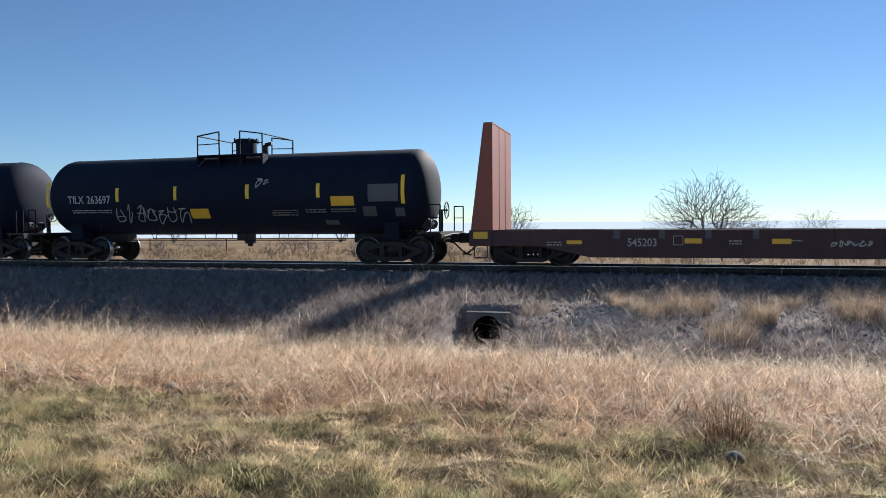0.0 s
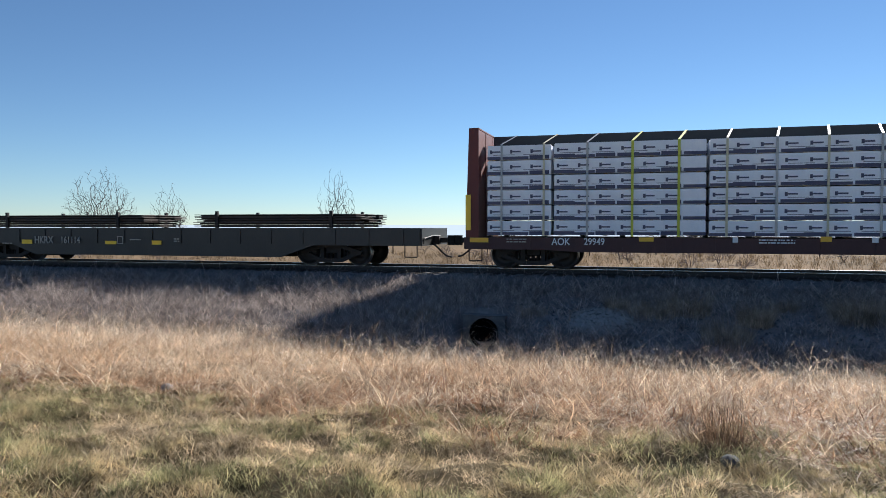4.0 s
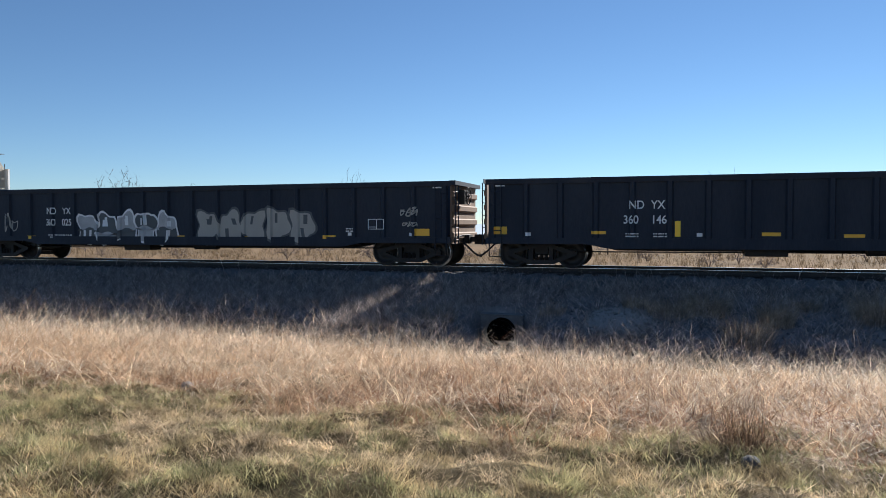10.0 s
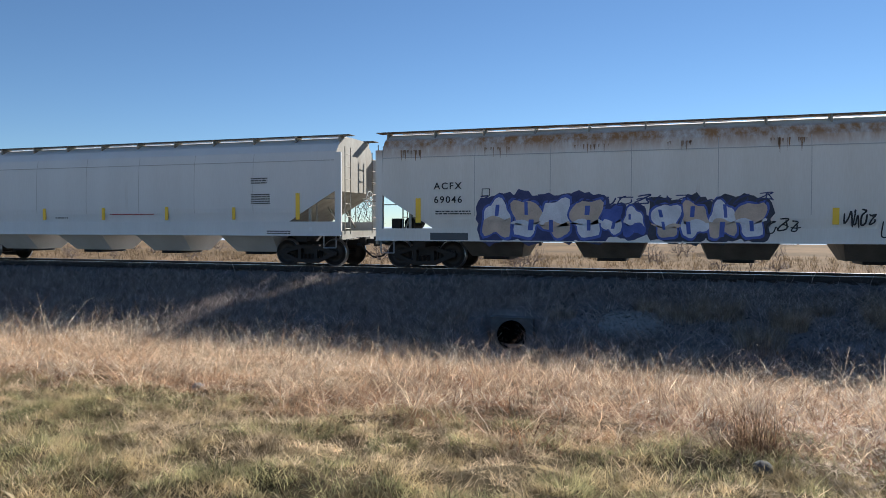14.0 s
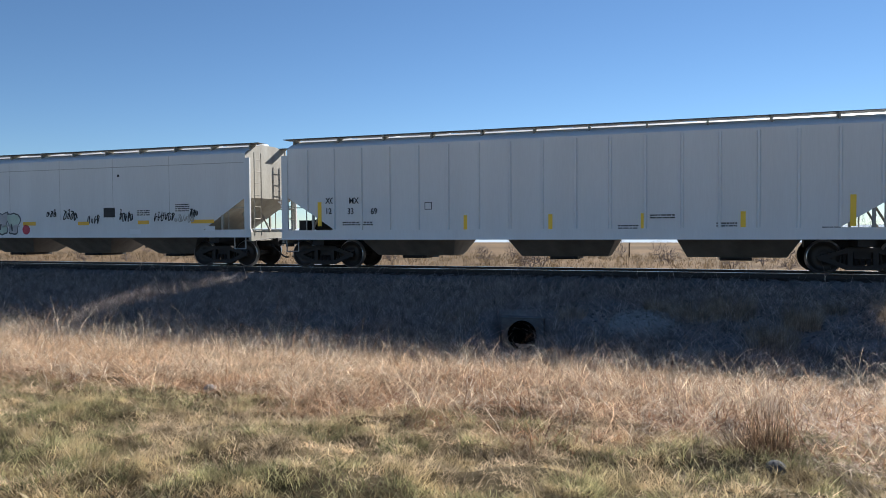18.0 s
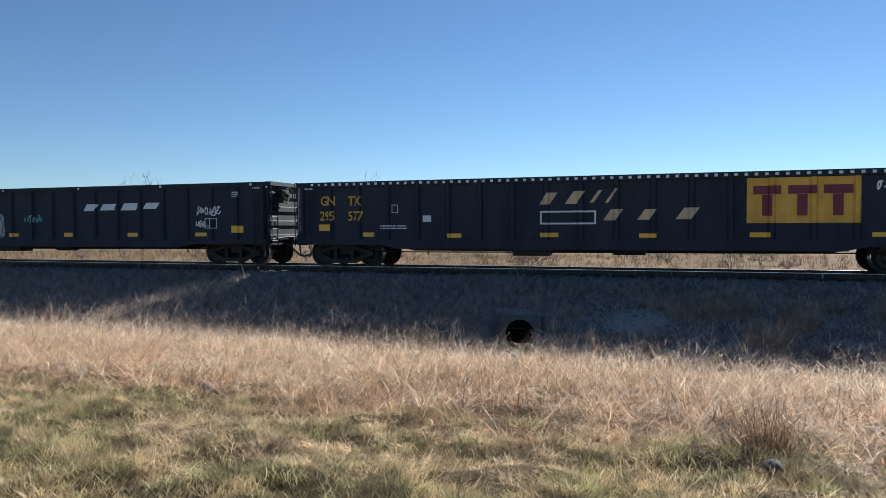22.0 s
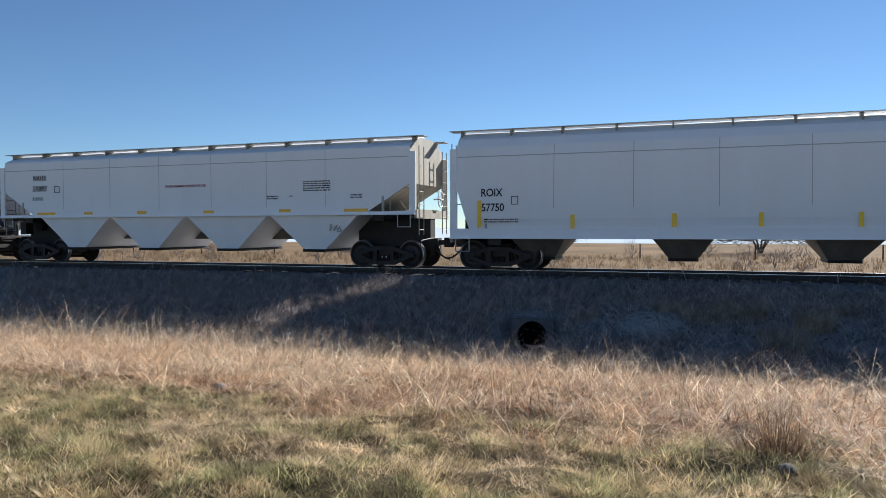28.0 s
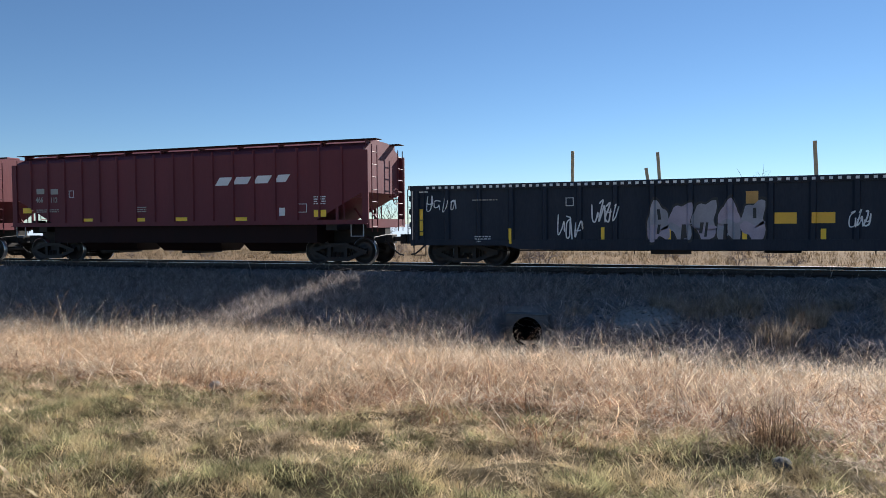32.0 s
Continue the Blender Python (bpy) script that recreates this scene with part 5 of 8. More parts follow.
# ---- gondolas ----
def gondola(u, half, tc, label, ztop=2.66, zbot=0.62, ribs=20, belly=False, dots=0, paint=None, end_mat=None):
    paint = paint or M_GOND
    car = rides(tagged(new("gondola_car"), label, "freight car", "cars of the freight train"), u)
    POSTS[car.name] = [-half + 0.2 + (2 * half - 0.4) * i / (ribs - 1) for i in range(ribs)]
    for s in (-1, 1):
        bm = B()
        box(bm, -half + 0.1, half - 0.1, s * 1.46 - 0.02, s * 1.46 + 0.02, zbot + 0.15, ztop - 0.1)
        part("side_wall", bm, paint, car)
        bm = B()
        prism(bm, [(s * 1.42, ztop - 0.16), (s * 1.42, ztop), (s * 1.56, ztop), (s * 1.57, ztop - 0.04), (s * 1.55, ztop - 0.16)], -half, half, "x")
        part("top_chord", bm, paint, car)
        bm = B()
        bot = [(-half, zbot + 0.3), (half, zbot + 0.3), (half, zbot + 0.12), (half - 3.0, zbot + 0.12), (half - 3.6, zbot), (-half + 3.6, zbot), (-half + 3.0, zbot + 0.12), (-half, zbot + 0.12)]
        prism(bm, bot, s * 1.50 - 0.05, s * 1.50 + 0.05)
        part("side_sill", bm, paint, car)
        for i in range(ribs):
            x = -half + 0.2 + (2 * half - 0.4) * i / (ribs - 1)
            key = "gondola_rib_%d" % round((ztop - zbot) * 100)
            share("side_post", kept_mesh(key, lambda bm: prism(bm, [(-0.10, 0.0), (-0.055, -0.075), (0.055, -0.075), (0.10, 0.0)], 0, 1) and [setattr(v, "co", Vector((v.co.x, v.co.z, zbot + 0.25 + v.co.y * (ztop - zbot - 0.4)))) for v in bm.verts], paint), car, x, s * 1.482, 0, 0 if s < 0 else 180)
    bm = B()
    box(bm, -half + 0.1, half - 0.1, -1.44, 1.44, zbot + 0.22, zbot + 0.3)
    part("floor", bm, paint, car)
    bm = B()
    prism(bm, [(-half, 0.98), (half, 0.98), (half, 0.72), (tc - 1.4, 0.70), (tc - 2.2, 0.52), (-tc + 2.2, 0.52), (-tc + 1.4, 0.70), (-half, 0.72)], -0.22, 0.22)
    for i in range(9):
        x = -tc + 2 + (2 * tc - 4) * i / 8
        box(bm, x - 0.06, x + 0.06, -1.4, 1.4, 0.62, 0.86)
    part("centre_sill", bm, M_STEEL, car)
    bm = B()
    box(bm, -2.6, -1.5, -1.2, -0.6, 0.42, 0.72)
    rod(bm, (0.4, -1.15, 0.62), (1.3, -1.15, 0.62), 0.16, 10)
    rod(bm, (-tc + 1, -0.9, 0.5), (tc - 1, -0.9, 0.56), 0.02, 5)
    part("brake_equipment", bm, M_STEEL, car)
    for e in (-1, 1):
        bm = B()
        box(bm, e * half - 0.02, e * half + 0.02, -1.46, 1.46, zbot + 0.1, ztop - 0.06)
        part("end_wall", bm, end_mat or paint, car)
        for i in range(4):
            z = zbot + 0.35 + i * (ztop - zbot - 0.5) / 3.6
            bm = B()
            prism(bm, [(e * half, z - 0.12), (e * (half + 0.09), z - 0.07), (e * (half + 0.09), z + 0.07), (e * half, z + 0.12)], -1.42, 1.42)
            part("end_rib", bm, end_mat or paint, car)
        bm = B()
        box(bm, e * half - 0.05, e * half + 0.12 * e + 0.05, -1.55, 1.55, ztop - 0.12, ztop + 0.01)
        part("end_cap", bm, paint, car)
        ladder(car, e * (half + 0.13), -1.25, 0.7, ztop - 0.1, 0.36, paint, "y", 5)
        ladder(car, e * (half - 0.3), -1.58, 0.6, ztop - 0.15, 0.36, paint, "x", 5)
        bm = B()
        path(bm, [(e * (half - 0.5), -1.5, 0.72), (e * (half - 0.5), -1.5, 0.36), (e * (half - 0.1), -1.5, 0.36), (e * (half - 0.1), -1.5, 0.72)], 0.018)
        part("step_iron", bm, M_STEEL, car)
    brake_wheel(car, half + 0.38, -0.75, ztop - 0.45, M_STEEL)
    bm = B()
    box(bm, half + 0.1, half + 0.3, -1.0, -0.55, ztop - 0.7, ztop - 0.25)
    part("brake_gear", bm, M_STEEL, car)
    # white plates put in for sky showing through holes below the top chord
    marks(car, "tie_down_plate", [(-half + 0.6 + (2 * half - 1.2) * i / (dots - 1), ztop - 0.08, 0.09, 0.075) for i in range(dots)] if dots else [], M_INKW, -1.572)
    marks(car, "corner_flash", [(-half + 0.35, ztop - 0.2, 0.45, 0.04), (half - 0.35, ztop - 0.2, 0.45, 0.04)], M_INKW, -1.5)
    for x in (-tc, tc):
        truck(car, x, u)
    couplings(car, half)
    return car, -1.555, -1.482


# ---- tank cars ----
def tank_car(u, cyl, tc, label, r=1.40, zc=2.37, dome=0.0, rail_w=2.5, paint=None, flat_rail=False, sump=True, rail_at=0.0):
    """cyl: half the length of the straight shell; the heads bulge past it."""
    paint = paint or M_TANK
    half = tc + 1.75
    car = rides(tagged(new("tank_car"), label, "freight car", "cars of the freight train"), u)
    bm = B()
    head = [(cyl + 0.62 * math.sin(a), r * math.cos(a) ** 0.75) for a in (radians(d) for d in (0, 12, 24, 36, 48, 60, 70, 80, 86))] + [(cyl + 0.62, 0)]
    lathe(bm, [(-x, y) for x, y in head[::-1]] + head, "x", 48)
    bmesh.ops.recalc_face_normals(bm, faces=bm.faces)
    part("tank", bm, paint, car, smooth=True).matrix_basis = pose(0, 0, zc)
    for x in (-cyl + 0.02, -cyl / 2, 0.0, cyl / 2, cyl - 0.02):
        bm = B()
        lathe(bm, [(-0.025, r + 0.001), (-0.02, r + 0.006), (0.02, r + 0.006), (0.025, r + 0.001)], "x", 48)
        part("weld_seam", bm, paint, car, smooth=True).matrix_basis = pose(x, 0, zc)
    # manway, fittings and top platform
    bm = B()
    lathe(bm, [(0.0, 0.36), (0.52, 0.36), (0.54, 0.40), (0.60, 0.40), (0.62, 0.34), (0.66, 0.0)], "x", 20)
    bmesh.ops.rotate(bm, verts=bm.verts, matrix=Matrix.Rotation(-math.pi / 2, 3, "Y"))
    mw = part("manway", bm, paint, car, smooth=False)
    mw.matrix_basis = pose(dome, 0, zc + r - 0.06)
    for i in range(8):
        t = 2 * math.pi * i / 8
        share("eyebolt", kept_mesh("eyebolt", lambda bm: rod(bm, (0, 0, 0.48), (0, 0, 0.64), 0.03, 6), M_STEEL), mw, 0.41 * math.cos(t), 0.41 * math.sin(t))
    bm = B()
    rod(bm, (dome + 0.7, 0.1, zc + r - 0.1), (dome + 0.7, 0.1, zc + r + 0.35), 0.1, 10)
    rod(bm, (dome + 0.7, 0.1, zc + r + 0.35), (dome + 0.95, 0.1, zc + r + 0.4), 0.07, 8)
    part("safety_valve", bm, M_STEEL, car)
    w = rail_w / 2
    zt = zc + r
    bm = B()
    for s in (-1, 1):
        box(bm, dome - w, dome + w, s * 0.85 - 0.28, s * 0.85 + 0.28, zt - 0.1, zt - 0.06)
        for x in (-w, -w / 3, w / 3, w):
            box(bm, dome + x - 0.03, dome + x + 0.03, s * 0.85 - 0.26, s * 0.85 + 0.1, zt - 0.42, zt - 0.1)
    part("top_platform", bm, paint, car)
    for s in (-1, 1):
        for e in (-1, 1):
            bm = B()
            path(bm, [(dome + e * w, s * 1.08, zt - 0.1), (dome + e * w, s * 1.08, zt + 0.60), (dome + e * w * 0.32, s * 1.08, zt + (0.60 if flat_rail else 0.72)), (dome + e * w * 0.32, s * 1.08, zt - 0.1)], 0.024)
            rod(bm, (dome + e * w, s * 1.08, zt + 0.3), (dome + e * w * 0.32, s * 1.08, zt + 0.32), 0.018)
            part("handrail", bm, paint, car)
    for e in (-1, 1):
        bm = B()
        path(bm, [(dome + e * w, -1.08, zt + 0.60), (dome + e * w, 1.08, zt + 0.60)], 0.022)
        part("handrail", bm, paint, car)
    # saddles, stub sills, end platforms with rails
    for e in (-1, 1):
        bm = B()
        prism(bm, [(-1.0, 1.36), (-0.85, 1.20), (-0.45, 0.99), (0.45, 0.99), (0.85, 1.20), (1.0, 1.36), (0.95, 0.82), (-0.95, 0.82)], e * tc - 0.25, e * tc + 0.25, "x")
        part("saddle", bm, paint, car)
        bm = B()
        box(bm, min(e * half, e * (tc - 1.6)), max(e * half, e * (tc - 1.6)), -0.25, 0.25, 0.7, 1.0)
        box(bm, min(e * half, e * (half - 0.75)), max(e * half, e * (half - 0.75)), -1.45, 1.45, 0.98, 1.05)
        box(bm, e * half - 0.05, e * half + 0.05, -1.45, 1.45, 0.82, 1.0)
        part("end_platform", bm, M_STEEL, car)
        for s in (-1, 1):
            bm = B()
            ra = rail_at or half
            path(bm, [(e * (ra - 0.32), s * 1.42, 1.05), (e * (ra - 0.32), s * 1.42, 1.9), (e * ra, s * 1.42, 1.9), (e * ra, s * 1.42, 1.05)], 0.022)
            rod(bm, (e * (ra - 0.32), s * 1.42, 1.5), (e * ra, s * 1.42, 1.5), 0.016)
            part("end_rail", bm, paint, car)
        bm = B()
        path(bm, [(e * (half - 0.6), -1.46, 1.0), (e * (half - 0.6), -1.46, 0.45), (e * (half - 0.15), -1.46, 0.45), (e * (half - 0.15), -1.46, 1.0)], 0.02)
        part("step_iron", bm, M_STEEL, car)
    brake_wheel(car, half - 0.25, 0.2, 1.75, M_STEEL)
    bm = B()
    rod(bm, (half - 0.45, 0.2, 1.05), (half - 0.45, 0.2, 1.75), 0.08, 8)
    rod(bm, (half - 0.7, -0.6, 1.3), (half - 0.7, 0.1, 1.3), 0.18, 10)
    part("brake_gear", bm, M_STEEL, car)
    for s in (-1, 1):
        bm = B()
        rod(bm, (-tc + 1.4, s * 1.46, 0.80), (tc - 1.4, s * 1.46, 0.80), 0.018)
        for i in range(9):
            x = -tc + 1.4 + (2 * tc - 2.8) * i / 8
            path(bm, [(x, s * 1.46, 0.80), (x, s * 1.3, 1.35)], 0.014, 5)
        part("side_grab_rail", bm, paint, car)
    bm = B()
    if sump:
        rod(bm, (dome + 0.1, 0, zc - r - 0.32), (dome + 0.1, 0, zc - r + 0.1), 0.2, 12)
        rod(bm, (dome + 0.1, 0, zc - r - 0.42), (dome + 0.1, 0, zc - r - 0.32), 0.1, 8)
    box(bm, dome - 0.25, dome + 0.4, -0.3, -0.25, zc - r - 0.2, zc - r + 0.1)
    part("bottom_outlet", bm, M_STEEL, car)
    for x in (-tc, tc):
        truck(car, x, u)
    couplings(car, half)
    return car


def on_tank(car, x, z, w, h, material, r=1.40, zc=2.37, name="reflective_strip", label=""):
    """A thin curved plate on the near side of a tank shell."""
    bm = B()
    n = max(2, int(h / 0.12) + 1)
    a0, a1 = math.asin(max(-1, min(1, (z - h / 2 - zc) / r))), math.asin(max(-1, min(1, (z + h / 2 - zc) / r)))
    rows = []
    for i in range(n + 1):
        a = a0 + (a1 - a0) * i / n
        rows.append([bm.verts.new((x + s * w / 2, -(r + 0.008) * math.cos(a), zc + (r + 0.008) * math.sin(a))) for s in (-1, 1)])
    for p, q in zip(rows, rows[1:]):
        bm.faces.new((p[0], p[1], q[1], q[0]))
    return part(name, bm, material, car, label)


def wrap_tank(ob, r=1.40, zc=2.37, lift=0.01):
    """Lays flat lettering or strokes on the tank shell."""
    if isinstance(ob, list):
        return [wrap_tank(o, r, zc, lift) for o in ob]
    m = ob.matrix_basis.copy()
    for v in ob.data.vertices:
        p = m @ v.co
        a = math.asin(max(-0.98, min(0.98, (p.z - zc) / r)))
        v.co = (p.x, -(r + lift) * math.cos(a), p.z)
    ob.matrix_basis = Matrix()
    return ob


# ---- flat cars and their loads ----
def flat_deck(u, half, tc, label, name, paint, deck, depth, tip, y=1.45, taper=2.6):
    """deck: top of the deck; depth: how far the side sill hangs in the middle; tip: at the ends."""
    car = rides(tagged(new(name), label, "freight car", "cars of the freight train"), u)
    for s in (-1, 1):
        bm = B()
        prism(bm, [(-half, deck), (half, deck), (half, deck - tip), (tc - 0.4, deck - tip), (tc - 0.4 - taper, deck - depth), (-tc + 0.4 + taper, deck - depth), (-tc + 0.4, deck - tip), (-half, deck - tip)], s * y - 0.05, s * y + 0.05)
        part("side_sill", bm, paint, car)
        for i in range(17):
            x = -half + 0.6 + (2 * half - 1.2) * i / 16
            key = "stake_pocket_%d_%s" % (round(deck * 100), paint.name)
            share("stake_pocket", kept_mesh(key, lambda bm: box(bm, -0.07, 0.07, -0.03, 0.03, deck - tip * 0.95, deck - 0.03), paint), car, x, s * (y + 0.05))
    bm = B()
    box(bm, -half, half, -y + 0.05, y - 0.05, deck - 0.1, deck - 0.02)
    part("deck", bm, M_TIE, car)
    bm = B()
    prism(bm, [(-half, deck - 0.1), (half, deck - 0.1), (half, deck - tip), (tc - 0.6, deck - tip), (tc - 1.6, deck - depth - 0.02), (-tc + 1.6, deck - depth - 0.02), (-tc + 0.6, deck - tip), (-half, deck - tip)], -0.3, 0.3)
    part("centre_sill", bm, M_STEEL, car)
    for e in (-1, 1):
        bm = B()
        box(bm, e * half - 0.06, e * half + 0.06, -y, y, deck - tip, deck)
        part("end_sill", bm, paint, car)
        bm = B()
        path(bm, [(e * (half - 0.5), -y, deck - tip), (e * (half - 0.5), -y, deck - tip - 0.35), (e * (half - 0.1), -y, deck - tip - 0.35), (e * (half - 0.1), -y, deck - tip)], 0.018)
        part("step_iron", bm, M_STEEL, car)
    for x in (-tc, tc):
        truck(car, x, u)
    couplings(car, half)
    return car


def bulkhead(car, x, e, base, thick_low, thick_top, z0, z1, y, paint, face_mat=None, planks=False):
    """An end wall: a tapering box frame, e = +1 when it stands at the +x end (its inner face looks to -x)."""
    inner = x - e * base
    bm = B()
    box(bm, min(inner, inner + e * 0.06), max(inner, inner + e * 0.06), -y + 0.03, y - 0.03, z0, z1 - 0.02)
    bh = part("bulkhead", bm, face_mat or paint, car)
    for s in (-1, 1):
        part("side_plate", prism(B(), [(inner, z0), (x, z0), (inner + e * thick_top, z1), (inner, z1)], s * y - 0.03, s * y + 0.03), paint, bh)
    for i in (1, 2):
        yy = -y + 2 * y * i / 3
        part("face_seam", box(B(), min(inner - e * 0.012, inner), max(inner - e * 0.012, inner), yy - 0.02, yy + 0.02, z0, z1 - 0.03), paint, bh)
    for i in range(5):
        yy = -y + 0.35 + (2 * y - 0.7) * i / 4
        bm = B()
        prism(bm, [(inner + e * 0.06, z0), (x - e * 0.1, z0), (inner + e * (thick_top - 0.05), z1 - 0.05), (inner + e * 0.06, z1 - 0.05)], yy - 0.03, yy + 0.03)
        part("brace", bm, paint, bh)
    bm = B()
    box(bm, min(inner, inner + e * thick_top), max(inner, inner + e * thick_top), -y, y, z1, z1 + 0.04)
    part("cap", bm, paint, bh)
    if planks:
        for i in range(planks):
            za, zb = z0 + (z1 - z0) * i / planks, z0 + (z1 - z0) * (i + 1) / planks
            bm = bevelled(box(B(), min(inner - e * 0.05, inner - e * 0.004), max(inner - e * 0.05, inner - e * 0.004), -y + 0.02, y - 0.02, za + 0.008, zb - 0.008), 0.008, 1)
            part("plank", bm, M_WOODOLD if i > planks * 0.45 else M_WOODLT, bh)
    return bh


STAINS = []
# 1: empty bulkhead flat
c1_half, c1_tc = 10.0, 8.25
c1 = flat_deck(4.78, c1_half, c1_tc, "empty oxide-red bulkhead flat car with a worn deep side sill", "bulkhead_flat_car", M_SILLRED, 1.10, 0.80, 0.48, taper=1.4)
bulkhead(c1, -c1_half, -1, 0.68, 0.0, 0.28, 1.10, 4.30, 1.46, M_FLATRED)
bulkhead(c1, c1_half, 1, 0.68, 0.0, 0.28, 1.10, 4.30, 1.46, M_FLATRED)

# 2, 3: tank cars
c2 = tank_car(-14.1, 6.75, 6.15, "glossy black tank car with yellow reflective strips and white stencils", dome=0.35)
c3 = tank_car(-30.35, 6.75, 6.35, "glossy black tank car with yellow stencilled marks", r=1.43, zc=2.38, dome=0.8, flat_rail=True)

# 4: centre-beam flat with wrapped lumber
c4_half = 11.14
c4 = flat_deck(-50.55, c4_half, 9.15, "dark red centre-beam flat car loaded with white-wrapped lumber", "centre_beam_car", M_SILLRED, 0.96, 0.42, 0.36, taper=1.0)
for e in (-1, 1):
    bulkhead(c4, e * c4_half, e, 0.40, 0.0, 0.30, 0.96, 4.22, 1.46, M_CBRED)
bm = B()
box(bm, -c4_half + 0.6, c4_half - 0.6, -0.22, 0.22, 3.78, 4.12)
for i in range(18):
    x = -c4_half + 1.0 + (2 * c4_half - 2.0) * i / 17
    box(bm, x - 0.08, x + 0.08, -0.1, 0.1, 0.96, 3.8)
part("centre_beam", bm, M_TARP, c4)
lumber_groups = [(-10.5, 1.95), (-8.5, 4.25), (-4.2, 4.85), (0.72, 4.85), (5.62, 4.85)]
for gi, (x, ln) in enumerate(lumber_groups):
    for side in (-1, 1):
        for tier in range(6):
            z0, hh = 1.01 + tier * 0.452 + 0.012 * math.sin(gi * 2.1 + tier), 0.425
            key = "lumber_pack_%d" % round(ln * 100)
            def fill(bm, ln=ln, hh=hh):
                bevelled(box(bm, 0.02, ln - 0.02, -0.56, 0.56, 0.018, hh + 0.018), 0.02, 2)
                for v in bm.verts:
                    v.co.y += 0.006 * math.sin(v.co.x * 9 + v.co.z * 7)
            pk = new("lumber_pack", kept_mesh(key, fill, M_WRAP, False))
            tagged(pk, "pack of lumber in white plastic wrap with dark blue print", "lumber pack", "lumber packs on the centre-beam car")
            RIDERS.append((pk, (-50.55 + x, side * 0.88 + random.uniform(-0.012, 0.012), z0)))
            def fill_band(bm, ln=ln):
                for a in range(int(ln / 0.61)):
                    box(bm, a * 0.61 + 0.10, a * 0.61 + 0.42, -0.574, -0.568, 0.235, 0.275)
                    box(bm, a * 0.61 + 0.10, a * 0.61 + 0.17, -0.575, -0.568, 0.20, 0.31)
                for a in range(int(ln / 0.6)):
                    lo = 0.02 + a * (ln - 0.04) / int(ln / 0.6)
                    box(bm, lo, lo + (ln - 0.04) / int(ln / 0.6) - 0.03 * (a % 3), -0.574, -0.566, 0.022, 0.118 + 0.018 * math.sin(a * 2.3 + ln * 5))
                for a in range(int(ln / 0.9)):
                    box(bm, a * 0.9 + 0.2, a * 0.9 + 0.85, -0.574, -0.568, 0.155, 0.168)
            def fill_sticks(bm, ln=ln):
                for a in range(int(ln / 1.2) + 1):
                    box(bm, 0.15 + a * (ln - 0.4) / max(1, int(ln / 1.2)), 0.25 + a * (ln - 0.4) / max(1, int(ln / 1.2)), -0.55, 0.55, 0, 0.018)
            share("printed_band", kept_mesh(key + "_print", fill_band, M_WRAPINK), pk)
            if gi == 3 and tier > 2 and side < 0:
                def fill_flash(bm, ln=ln):
                    for a in range(4):
                        prism(bm, [(a * 1.2 + 0.1, 0.13), (a * 1.2 + 0.65, 0.13), (a * 1.2 + 0.95, 0.40), (a * 1.2 + 0.4, 0.40)], -0.576, -0.568)
                share("printed_flash", kept_mesh(key + "_flash", fill_flash, M_WRAPINK), pk)
            share("stickers", kept_mesh(key + "_sticks", fill_sticks, M_WOODLT), pk)
for i in range(17):
    x = -c4_half + 1.1 + (2 * c4_half - 2.1) * i / 16
    near = i in (3, 4, 9, 12, 15)
    for side in (-1, 1):
        bm = B()
        pts = [(x, side * 1.475, 1.0), (x, side * 1.475, 3.735), (x + 0.25, side * 0.2, 4.14)]
        for p, q in zip(pts, pts[1:]):
            w, d = (0.035 if near else 0.03), Vector(q) - Vector(p)
            o = Vector((w, 0, 0))
            k = Vector((0, side * 0.006, 0.003))
            vs = [bm.verts.new(Vector(a) + b + c) for c in (k * 0, k) for a, b in ((p, -o), (p, o), (q, o), (q, -o))]
            for f in ((0, 1, 2, 3), (7, 6, 5, 4), (0, 4, 5, 1), (1, 5, 6, 2), (2, 6, 7, 3), (3, 7, 4, 0)):
                bm.faces.new([vs[j] for j in f])
        part("tie_down_strap", bm, M_STRAP if near else M_STRAPP if i % 2 else M_GALV, c4)

# 5: low flat with steel stacks
c5_half = 9.75
c5 = flat_deck(-72.9, c5_half, 6.55, "black steel flat car carrying low stacks of steel bar", "flat_car", M_BLACK, 1.23, 0.95, 0.55, taper=1.2)


def i_beam(bm, x0, x1, y, z, h, w, t=0.035):
    prism(bm, [(y - w / 2, z), (y + w / 2, z), (y + w / 2, z + t), (y + t / 2, z + t), (y + t / 2, z + h - t), (y + w / 2, z + h - t), (y + w / 2, z + h), (y - w / 2, z + h), (y - w / 2, z + h - t), (y - t / 2, z + h - t), (y - t / 2, z + t), (y - w / 2, z + t)], x0, x1, "x")


def cargo(name, fill, material, u, label, category, group):
    bm = B()
    fill(bm)
    ob = part(name, bm, material, None)
    tagged(ob, label, category, group)
    RIDERS.append((ob, (u, 0, 0)))
    return ob


for x0, x1 in ((-7.3, -0.6), (1.6, 7.6)):
    for tier in range(5):
        for row in range(3):
            cargo("flat_steel", lambda bm: i_beam(bm, x0 + random.uniform(-0.12, 0.12), x1 + random.uniform(-0.12, 0.12), -0.85 + row * 0.85, 1.26 + tier * 0.088, 0.08, 0.78, 0.02), M_PIPE, -72.9, "dark bundle of flat steel lying on a flat car", "steel", "steel bundles on the flat car")
    for x in (x0 + 0.9, x1 - 0.9):
        bm = B()
        for s in (-1, 1):
            box(bm, x - 0.05, x + 0.05, s * 1.33 - 0.04, s * 1.33 + 0.04, 1.23, 1.80)
        part("load_stake", bm, M_STEEL, c5)

